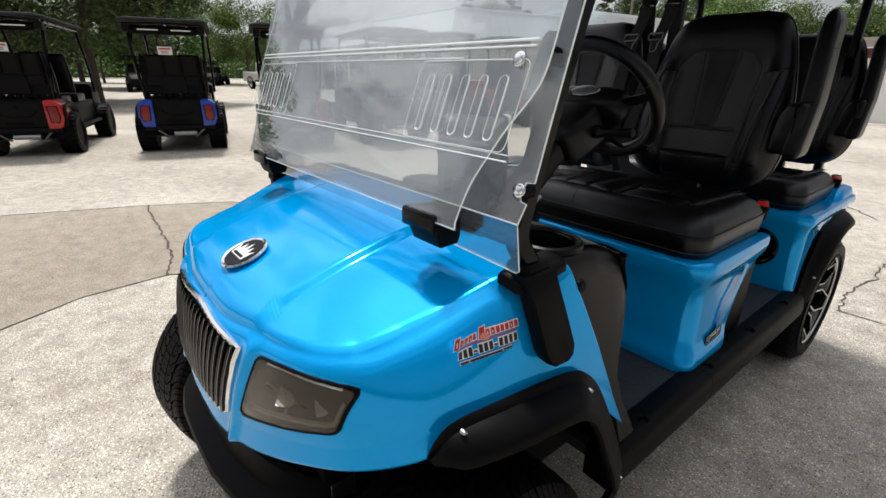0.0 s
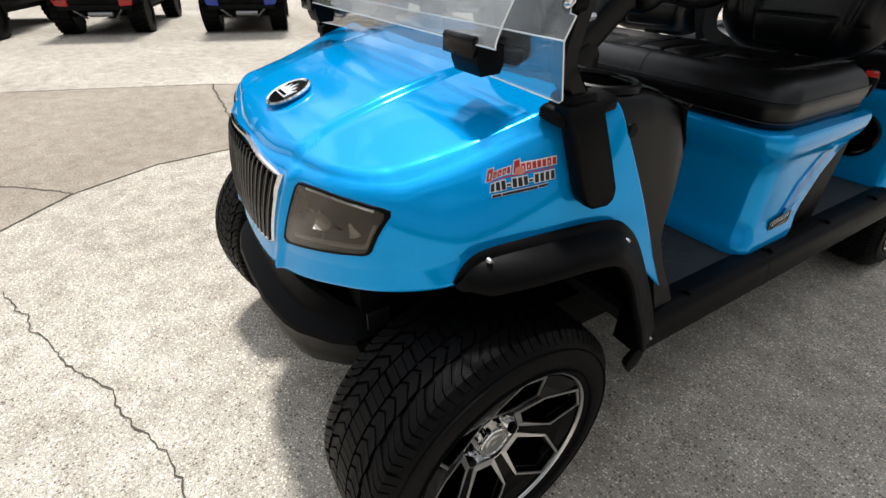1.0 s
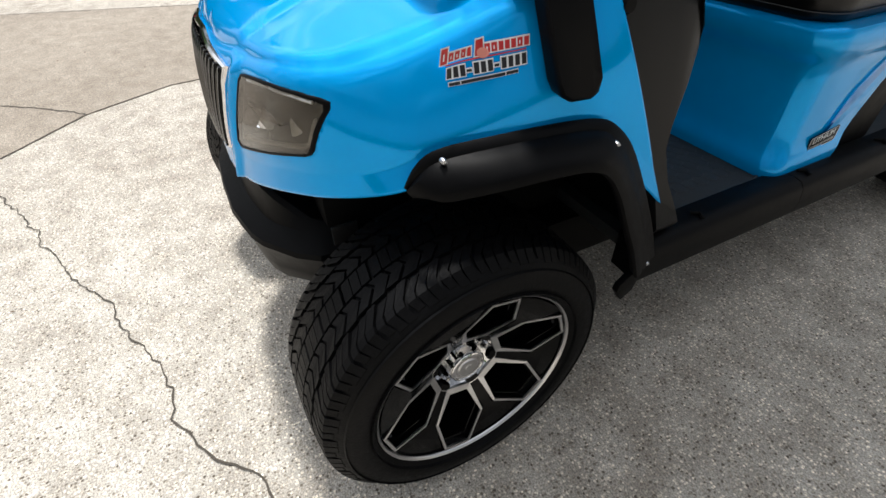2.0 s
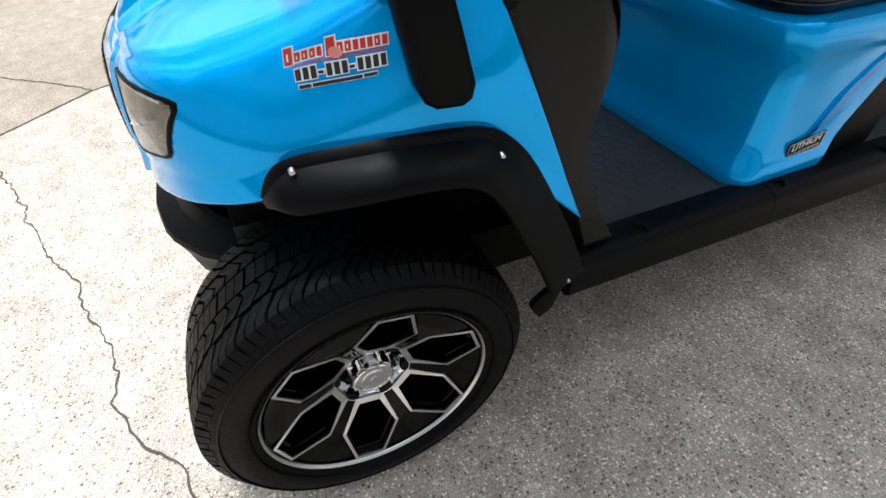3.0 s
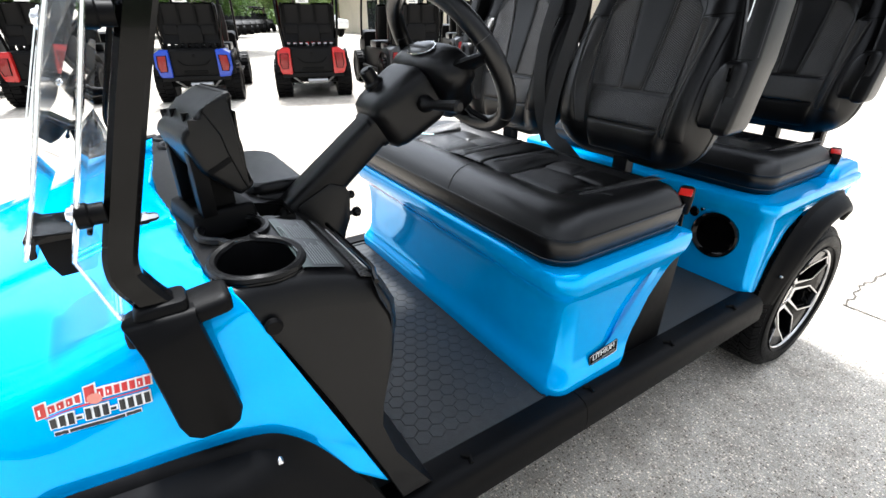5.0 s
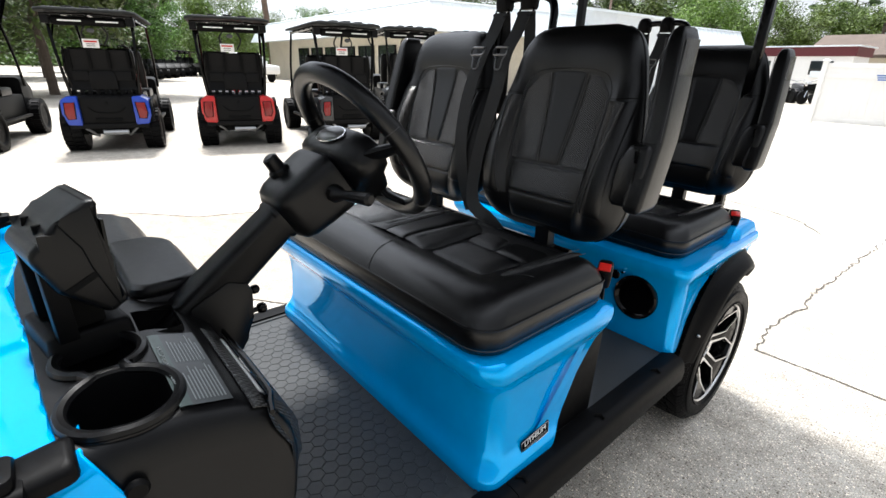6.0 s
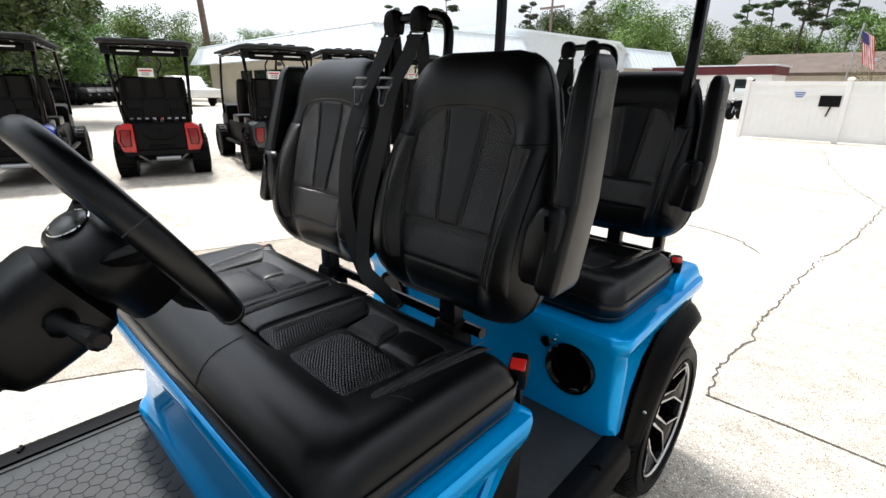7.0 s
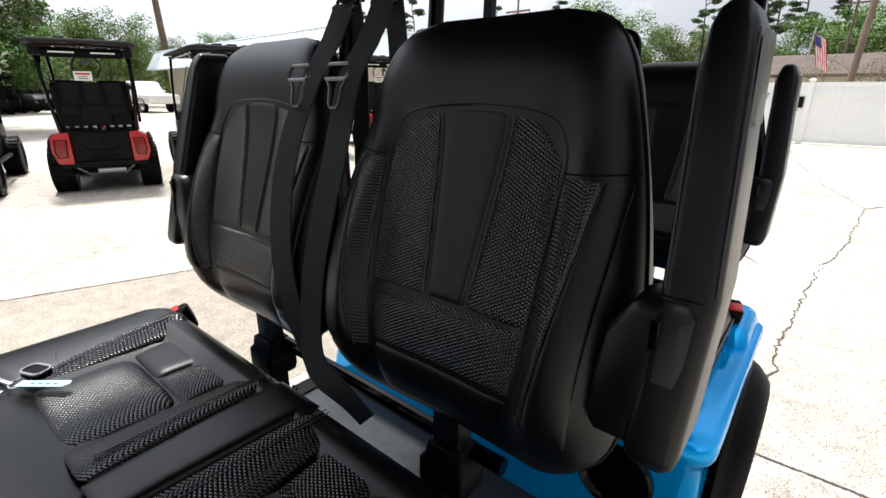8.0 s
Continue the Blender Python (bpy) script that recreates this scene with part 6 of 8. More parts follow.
def belts(dy, dz=0.0):
    h = new("belt_frame")
    h.parent = cart
    h["label"] = "gloss black hoop carrying two seat belts"
    def at(p):
        return (p[0], p[1] + dy, p[2] + dz)
    bm = B()
    tube(bm, spline([at(p) for p in ((-0.128, 1.50, 1.15), (-0.128, 1.535, 1.44), (-0.124, 1.548, 1.53), (-0.098, 1.55, 1.560), (-0.02, 1.55, 1.563), (0.05, 1.55, 1.560), (0.084, 1.548, 1.53), (0.092, 1.535, 1.44), (0.092, 1.50, 1.15))], 44), 0.0125, 12)
    part("hoop", bm, GLOSS, h)
    for x in (-0.128, 0.092):
        bm = B()
        tube(bm, [at((x, 1.45, 1.0)), at((x, 1.505, 1.2))], 0.0125, 10)
        part("hoop_leg", bm, GLOSS, h)
    for i, (x0, x1, x2) in enumerate(((-0.114, -0.096, -0.040), (-0.010, 0.004, 0.020))):
        # rounded plastic guide over the hoop, then the loop through which the strap turns
        bm = B()
        rings = []
        for z, hx_, hy_ in ((1.526, 0.026, 0.014), (1.534, 0.029, 0.017), (1.555, 0.030, 0.020), (1.574, 0.026, 0.019), (1.584, 0.018, 0.014), (1.588, 0.008, 0.007)):
            rings.append([at((x0 + a, 1.545 + b, z)) for a, b in rounded(-hx_, hx_, -hy_, hy_, min(hx_, hy_) * 0.7, 4)])
        loft(bm, rings)
        part("belt_guide", bm, PLASTIC, h, "black plastic belt guide")
        bm = B()
        tube(bm, [at((x0 + a, 1.535 - 0.010 * (b < 1.52), b)) for a, b in rounded(-0.029, 0.029, 1.508, 1.530, 0.008, 3)], 0.0035, 6, closed=True)
        part("guide_loop", bm, GLOSS, h)
        bm = B()
        face = [(x0, 1.528, 1.520), (lerp(x0, x1, 0.5), 1.485, 1.455), (x1, 1.432, 1.392)]
        if i == 0:
            face += [(-0.086, 1.376, 1.30), (-0.078, 1.340, 1.20), (-0.066, 1.322, 1.09), (-0.050, 1.330, 0.98), (-0.030, 1.345, 0.90)]
        else:
            face += [(0.016, 1.392, 1.30), (0.006, 1.366, 1.20), (-0.006, 1.342, 1.09), (-0.012, 1.330, 0.98), (0.014, 1.318, 0.925), (0.075, 1.322, 0.898), (0.118, 1.335, 0.86)]
        strap(bm, [at(p) for p in face], 0.044, side=(1, 0.25, 0))
        part("strap", bm, WEB, h, "black belt webbing")
        bm = B()
        strap(bm, [at((x0 + 0.008, 1.540, 1.520)), at((x0 + 0.012, 1.545, 1.44)), at((x0 + 0.012, 1.545, 1.34)), at((x0 + 0.012, 1.540, 1.20))], 0.044)
        part("strap", bm, WEB, h)
        # tongue: a wide slotted plate with a narrow blade
        c = Vector(at((x1 + 0.004, 1.414, 1.400)))
        bm = B()
        rows = rounded(-0.027, 0.027, -0.010, 0.012, 0.006, 3)
        tube(bm, [c + Vector((a, -0.008 + b * 0.45, b)) for a, b in rows], 0.0032, 6, closed=True)
        tube(bm, [c + Vector((a, -0.008 + b * 0.25, b)) for a, b in ((-0.022, -0.012), (-0.014, -0.022), (-0.012, -0.046), (-0.007, -0.052), (0.007, -0.052), (0.012, -0.046), (0.014, -0.022), (0.022, -0.012))], 0.0026, 6)
        part("latch_tongue", bm, DULL_STEEL, h, "dull dark belt tongue")


def buckle(x, y, z, rz, m2=0):
    b = new("belt_buckle")
    b.parent = cart
    b["label"] = "black belt buckle with a red button"
    b.matrix_basis = pose(x, y, z, 20, m2, rz)
    bm = B()
    loft(bm, [[(a, c, q) for a, c in rounded(-0.017 - g, 0.017 + g, -0.024 - g, 0.024 + g, 0.008, 3)] for q, g in ((-0.052, -0.006), (-0.046, -0.001), (-0.02, 0.002), (0.006, 0.002), (0.012, -0.001), (0.013, -0.005))])
    part("buckle_body", bm, PLASTIC, b)
    bm = B()
    box(bm, -0.0150, 0.0150, -0.021, 0.006, 0.006, 0.0165, 0.003)
    part("release_button", bm, RED, b, "red release button")
    bm = B()
    box(bm, -0.005, 0.005, -0.016, 0.016, -0.13, -0.045, 0.002)
    part("buckle_stem", bm, PLASTIC, b)


for dy, dz in ((0.0, 0.0), (0.945, -0.012)):
    for cx in (0.243, -0.285):
        seat_back(cx, dy, dz)
    for s in (1, -1):
        armrest(s, dy - (0.015 if dy else 0), dz, 0.035 if dy else 0.0)
    belts(dy, dz)
buckle(0.508, 1.312, 0.872, 24)
buckle(-0.520, 1.300, 0.862, -20)
buckle(0.500, 2.262, 0.838, 20)
bm = B()
tube(bm, [(-0.33, 1.42, 0.83), (0.33, 1.42, 0.83)], 0.014, 10)
part("seat_crossbar", bm, GLOSS, cart)
bm = B()
tube(bm, [(-0.45, 2.36, 0.82), (0.45, 2.36, 0.82)], 0.014, 10)
part("seat_crossbar", bm, GLOSS, cart)

# ---- stickers ----
SIDE = [v.co.copy() for v in body.data.vertices if v.co.x > 0.518 and v.co.z < 0.95]
def side_x(y, z):
    near = sorted((((v.y - y) ** 2 + (v.z - z) ** 2), v.x) for v in SIDE)[:4]
    ws_ = [1 / (d + 1e-6) for d, _ in near]
    return sum(w * x for w, (_, x) in zip(ws_, near)) / sum(ws_)


ST_O, ST_U = Vector((-0.003, 0.829)), Vector((0.110, 0.0115)).normalized()
ST_V = Vector((-ST_U.y, ST_U.x))
def sticker(bm, poly, off):
    """A flat film on the cowl's side; poly in metres along and across the writing."""
    vs = []
    for a, b in poly:
        q = ST_O + ST_U * a + ST_V * b
        vs.append(bm.verts.new((side_x(q.x, q.y) + off, q.x, q.y)))
    bm.faces.new(vs)


RED_FILM = material("red_film", (0.48, 0.02, 0.02), 0.35)
BLACK_FILM = material("black_film", (0.01, 0.01, 0.012), 0.35)
WHITE_FILM = material("white_film", (0.78, 0.8, 0.8), 0.4)
PINK_FILM = material("pale_red_film", (0.62, 0.22, 0.17), 0.4)
films = new("dealer_sticker")
films.parent = cart
films["label"] = "red, black and white dealer sticker on the cowl"
def film(nm, mat, a0, a1, b0, b1, off, lean=0.0, n=12, wave=None, lab=""):
    """A printed strip that follows the cowl; wave gives its top edge's extra height."""
    bm = B()
    lo, hi = [], []
    for k in range(n + 1):
        a = lerp(a0, a1, k / n)
        w = wave(k / n) if wave else 0
        for row, b_ in ((lo, b0), (hi, b1 + w)):
            q = ST_O + ST_U * (a + lean * (b_ - b0)) + ST_V * b_
            row.append(bm.verts.new((side_x(q.x, q.y) + off, q.x, q.y)))
    for k in range(n):
        bm.faces.new((lo[k], lo[k + 1], hi[k + 1], hi[k]))
    return part(nm, bm, mat, films, lab, smooth=False)


rs = random.Random(3)
a = -0.003
for k, w in enumerate((0.011, 0.0075, 0.008, 0.0075, 0.006, 0.012, 0.0075, 0.008, 0.007, 0.007, 0.007, 0.0075, 0.007)):
    big_ = k in (0, 5)
    film("backing", WHITE_FILM, a - 0.0016, a + w * 0.86 + 0.0016, 0.0302 if big_ else 0.0319, 0.0516 if big_ else 0.0448, 0.0022, 0.25, 2)
    film("logo_block", RED_FILM, a, a + w * 0.86, 0.0318 if big_ else 0.0335, 0.050 if big_ else 0.0432, 0.0032, 0.25, 2)
    if w > 0.0072:
        film("logo_gap", WHITE_FILM, a + w * 0.34, a + w * 0.52, 0.0362, 0.0402 if not big_ else 0.0445, 0.0040, 0.25, 1)
    a += w + (0.004 if k == 4 else 0.0012)
film("logo_underline", RED_FILM, 0.004, 0.112, 0.0288, 0.0305, 0.0032, 0.0, 8)
bm = B()
sticker(bm, [(0.056 + math.cos(2 * math.pi * k / 14) * 0.008, 0.0345 + math.sin(2 * math.pi * k / 14) * 0.006) for k in range(14)], 0.0042)
part("logo_disc", bm, PINK_FILM, films, smooth=False)
for k in range(12):
    a = 0.0035 + k * 0.0090
    b0, b1 = (0.0165, 0.0195) if k in (3, 7) else (0.0130, 0.0252)
    film("backing", WHITE_FILM, a - 0.0014, a + 0.0076, b0 - 0.0014, b1 + 0.0014, 0.0022, 0.2, 2)
    film("number_bar", BLACK_FILM, a, a + 0.0062, b0, b1, 0.0032, 0.2, 2)
for k, (a, w) in enumerate(((0.004, 0.014), (0.0195, 0.058), (0.079, 0.016))):
    film("backing", WHITE_FILM, a - 0.0008, a + w + 0.0008, 0.0038, 0.0090, 0.0022, 0.2, 6)
    film("text_bar", BLACK_FILM, a, a + w, 0.0046, 0.0082, 0.0032, 0.2, 6)


def words(text, size, mat, parent, m, name="lettering"):
    cu = bpy.data.curves.new(name, "FONT")
    cu.body, cu.size, cu.align_x, cu.align_y, cu.extrude = text, size, "CENTER", "CENTER", 0.0004
    tmp = bpy.data.objects.new("tmp", cu)
    scene.collection.objects.link(tmp)
    me = bpy.data.meshes.new_from_object(tmp.evaluated_get(bpy.context.evaluated_depsgraph_get()))
    bpy.data.objects.remove(tmp)
    me.materials.clear()
    me.materials.append(mat)
    ob = new(name, me)
    ob.parent = parent
    ob.matrix_basis = m
    return ob


words("OPERATING INSTRUCTIONS", 0.0085, PRINT, label, pose(0.42, 0.331, LZ(0.331) + 0.0030, -13, 0, 0) @ pose(0, 0, 0, 0, 0, 180))
plate = new("battery_plate")
plate.parent = cart
plate["label"] = "small black lithium battery plate with white lettering"
plate.matrix_basis = pose(0.5465, 1.030, 0.512, 90, 0, 90) @ pose(0, 0, 0, 0, 0, 8)
bm = B()
loft(bm, [[(x, y, z) for x, y in rounded(-0.052, 0.052, -0.021, 0.021, 0.004, 3)] for z in (-0.002, 0.001)])
part("plate", bm, GLOSS, plate)
bm = B()
tube(bm, [(x, y, 0.0012) for x, y in rounded(-0.050, 0.050, -0.019, 0.019, 0.004, 3)], 0.0008, 5, closed=True)
part("border", bm, ALLOY, plate)
words("LITHIUM", 0.0215, WHITE_FILM, plate, pose(0, 0.007, 0.0014))
for k in range(7):
    bm = B()
    box(bm, -0.044 + k * 0.0128, -0.0335 + k * 0.0128, -0.0135, -0.0065, 0.001, 0.0017)
    part("text_bar", bm, ALLOY, plate)

# ---- keys on the seat ----
keys = thing("key_ring", "car key on a steel ring with a pale blue paper tag", "keys", pose(-0.335, 0.985, 0.912, 0, 0, 25))
bm = B()
tube(bm, [(math.cos(a) * 0.015, math.sin(a) * 0.015, 0.002) for a in [2 * math.pi * k / 24 for k in range(24)]], 0.0016, 6, closed=True)
part("ring", bm, STEEL, keys)
bm = B()
loft(bm, [[(x, y, z) for x, y in rounded(-0.022, 0.022, 0.012, 0.042, 0.010, 4)] for z in (0.0, 0.010)])
part("key_fob", bm, PLASTIC, keys)
bm = B()
tube(bm, [(x, y, 0.011) for x, y in rounded(-0.021, 0.021, 0.013, 0.041, 0.010, 4)], 0.0022, 6, closed=True)
part("fob_trim", bm, STEEL, keys)
for x0, x1, y, a in ((-0.062, -0.008, -0.0245, 0.3), (-0.056, -0.010, -0.0065, -0.1)):
    bm = B()
    box(bm, x0, x1, y - 0.0035, y + 0.0035, 0.0, 0.003, 0.001, m=Matrix.Rotation(a, 4, "Z"))
    part("key_blade", bm, STEEL, keys)
bm = B()
prism(bm, [(0.004, -0.012), (0.080, 0.008), (0.084, 0.018), (0.078, 0.026), (0.002, 0.004)], "z", 0.0035, 0.0045)
tag = part("paper_tag", bm, material("pale_blue_paper", (0.45, 0.72, 0.74), 0.7, var=0.05), keys, "pale blue paper tag with pen strokes")
for k in range(4):
    bm = B()
    box(bm, 0.022 + k * 0.012, 0.030 + k * 0.012, 0.000 + k * 0.003, 0.004 + k * 0.003, 0.0046, 0.0049)
    part("pen_stroke", bm, material("blue_ink", (0.05, 0.2, 0.3), 0.6), tag)

# ---- joints and cracks of the lot ----
CRACK = material("crack_dirt", (0.07, 0.06, 0.048), 0.95, var=0.3, scale=30)


def crack(name, pts, w, label, jag=0.02, z=0.0042):
    """A thin ribbon of dirt along a broken line."""
    rng = random.Random(len(pts) * 7 + int(abs(pts[0][0]) * 100))
    P = [Vector((x, y, 0)) for x, y in pts]
    line = []
    sway = 0.0
    for a, b in zip(P, P[1:]):
        n = max(2, int((b - a).length / (0.012 + jag * 0.4)))
        side = Vector((-(b - a).y, (b - a).x, 0)).normalized()
        for k in range(n):
            sway = 0.65 * sway + rng.gauss(0, jag * 0.22)
            line.append(a.lerp(b, k / n) + side * sway)
    line.append(P[-1])
    bm = B()
    prev = None
    for i, p in enumerate(line):
        t = (line[min(i + 1, len(line) - 1)] - line[max(i - 1, 0)]).normalized()
        s = Vector((-t.y, t.x, 0)) * w * rng.uniform(0.4, 1.0) * 0.5
        cur = (bm.verts.new((p.x + s.x, p.y + s.y, z)), bm.verts.new((p.x - s.x, p.y - s.y, z)))
        if prev:
            bm.faces.new((prev[0], cur[0], cur[1], prev[1]))
        prev = cur
    tagged(part(name, bm, CRACK, None, smooth=False), label, "crack", kind="structure")


crack("pavement_crack", [(-2.6, -1.75), (-1.6, -1.33), (-1.14, -1.14), (-0.87, -1.02), (-0.67, -0.95), (-0.48, -0.86), (-0.32, -0.76), (-0.15, -0.70), (0.10, -0.60), (0.19, -0.60), (0.36, -0.53), (0.44, -0.44), (0.60, -0.40), (1.1, -0.2), (2.0, 0.0)], 0.0065, "jagged dirt-filled crack in the concrete", 0.022)
crack("pavement_crack", [(-4.33, 0.16), (-3.66, 0.11), (-3.19, 0.10), (-2.74, 0.06), (-2.32, -0.03)], 0.022, "wandering crack between two slab joints", 0.03)
crack("pavement_crack", [(-2.9, -1.9), (-2.46, -1.43), (-2.21, -1.11), (-2.03, -0.93)], 0.014, "thin crack running into the joint", 0.015)
crack("pavement_crack", [(0.57, 2.89), (0.54, 3.14), (0.59, 3.50), (0.60, 4.05), (0.65, 4.84), (0.70, 5.57), (0.88, 6.70), (1.05, 8.74), (0.6, 10.33), (0.1, 13.0), (-0.29, 16.1)], 0.014, "long jagged crack across the concrete", 0.05)
crack("pavement_crack", [(-0.75, 6.1), (-0.2, 5.98), (0.03, 5.86), (0.3, 5.5)], 0.02, "faint short crack", 0.03)
crack("pavement_crack", [(1.05, 8.74), (1.6, 9.6), (1.9, 11.5)], 0.03, "branching crack", 0.05)
crack("slab_joint", [(-1.2, -1.7), (-1.71, -1.2), (-2.02, -0.93), (-2.27, -0.48), (-2.33, -0.02), (-1.9, 0.5), (-1.62, 1.05), (-1.35, 1.25)], 0.012, "curved joint line in the concrete", 0.006)
crack("slab_joint", [(-5.4, -3.0), (-4.72, -0.95), (-4.36, 0.11), (-4.0, 0.85), (-3.55, 1.25), (-3.25, 2.1), (-2.6, 4.2), (-1.5, 8.0)], 0.022, "straight joint between pale and grey slabs", 0.006)
crack("slab_joint", [(0.57, 2.89), (0.91, 2.90), (1.21, 2.89), (3.0, 2.9), (6.0, 2.95)], 0.014, "straight saw-cut joint", 0.003)
crack("slab_joint", [(-2.9, 10.2), (-2.3, 12.5), (-2.01, 18.2)], 0.03, "straight joint towards the fence", 0.006)
crack("slab_joint", [(-1.0, 9.5), (1.5, 9.4), (5.0, 9.2)], 0.025, "straight joint across the lot", 0.006)
bm = B()
prism(bm, [(-5.4, -3.0), (-4.72, -0.95), (-4.36, 0.11), (-4.0, 0.85), (-3.55, 1.25), (-3.25, 2.1), (-2.6, 4.2), (-1.5, 8.0), (-1.25, 4.5), (-1.2, 2.4), (-1.35, 1.25), (-1.62, 1.05), (-1.9, 0.5), (-2.33, -0.02), (-2.27, -0.48), (-2.02, -0.93), (-1.71, -1.2), (-1.2, -1.7), (-2.6, -3.6)], "z", -0.02, 0.002)
tagged(part("pavement", bm, OLD_SLAB, None, smooth=False), "older tan concrete slab with a smoother face", "pavement", kind="structure")
PATCH = material("pale_patch", (0.62, 0.60, 0.56), 0.8, var=0.1)
bm = B()
prism(bm, [(0.42, 5.52), (0.58, 5.44), (0.73, 5.56), (0.74, 5.80), (0.60, 5.74), (0.46, 5.66)], "z", -0.01, 0.003)
tagged(part("mortar_patch", bm, PATCH, None), "small pale mortar patch in the concrete", "patch", kind="structure")
# grit and leaves lying about
LEAF = material("dry_leaf", (0.12, 0.08, 0.045), 0.8, rnd=0.4)
rng = random.Random(4)
bm = B()
for k in range(420):
    a, r = rng.uniform(0, 6.28), 0.8 + rng.random() ** 0.7 * 8
    x, y = 0.3 + math.cos(a) * r, 0.8 + math.sin(a) * r
    if abs(x) < 0.75 and -0.4 < y < 2.6:
        continue
    s = rng.uniform(0.004, 0.014)
    q = Matrix.Translation((x, y, 0.004)) @ Euler((rng.uniform(-0.4, 0.4), rng.uniform(-0.4, 0.4), rng.uniform(0, 6.28))).to_matrix().to_4x4()
    vs = [bm.verts.new(q @ Vector(p)) for p in ((-s, 0, 0), (0, -s * 0.4, 0.001), (s, 0, 0), (0, s * 0.4, 0.002))]
    bm.faces.new(vs)
tagged(part("fallen_leaves", bm, LEAF, None, smooth=False), "scattered brown leaf bits and grit", "leaf litter", kind="stuff")


# ---- parked utility carts ----
def paint(name, c):
    return material(name, c, 0.35, var=0.05, coat=0.6, spec=0.3)


CART_BLUE, CART_RED, CART_GREY = paint("royal_blue_paint", (0.01, 0.05, 0.42)), paint("red_paint", (0.45, 0.012, 0.012)), paint("dark_grey_paint", (0.03, 0.03, 0.032))
TAIL = material("red_lamp", (0.21, 0.010, 0.010), 0.25, coat=0.3, spec=0.3)
DULL = material("dull_black_plastic", (0.004, 0.004, 0.0044), 0.5, var=0.25, spec=0.12)
FOG = material("smoked_roof_edge", (0.016, 0.018, 0.018), 0.7, spec=0.2)


def small_wheel(parent, x, y, s):
    w = new("wheel")
    w.parent = parent
    w.matrix_basis = pose(x, y, 0.29, 0, 0, 0 if s > 0 else 180)
    bm = B()
    lathe(bm, [(0.17, 0.10), (0.20, 0.122), (0.250, 0.126), (0.280, 0.112), (0.29, 0.06), (0.29, -0.08), (0.280, -0.125), (0.250, -0.138), (0.17, -0.12)], "x", 28)
    part("tyre", bm, RUBBER, w)
    bm = B()
    for k in range(26):
        a = 2 * math.pi * k / 26
        for sg in (1, -1):
            m = Matrix.Rotation(a + (0.06 if sg > 0 else 0), 4, "X")
            box(bm, -0.125 if sg < 0 else 0.006, -0.018 if sg < 0 else 0.113, -0.022, 0.022, 0.275, 0.302, m=m)
    part("tread", bm, RUBBER, w, smooth=False)
    bm = B()
    lathe(bm, [(0.0, 0.085), (0.05, 0.09), (0.16, 0.075), (0.172, 0.10), (0.178, 0.10), (0.17, 0.05), (0.0, 0.05)], "x", 24)
    part("rim", bm, GLOSS, w)
    for k in range(6):
        bm = B()
        m = Matrix.Rotation(2 * math.pi * k / 6, 4, "X")
        box(bm, 0.085, 0.094, -0.008, 0.008, 0.04, 0.165, m=m)
        part("spoke_edge", bm, ALLOY, w)
    return w


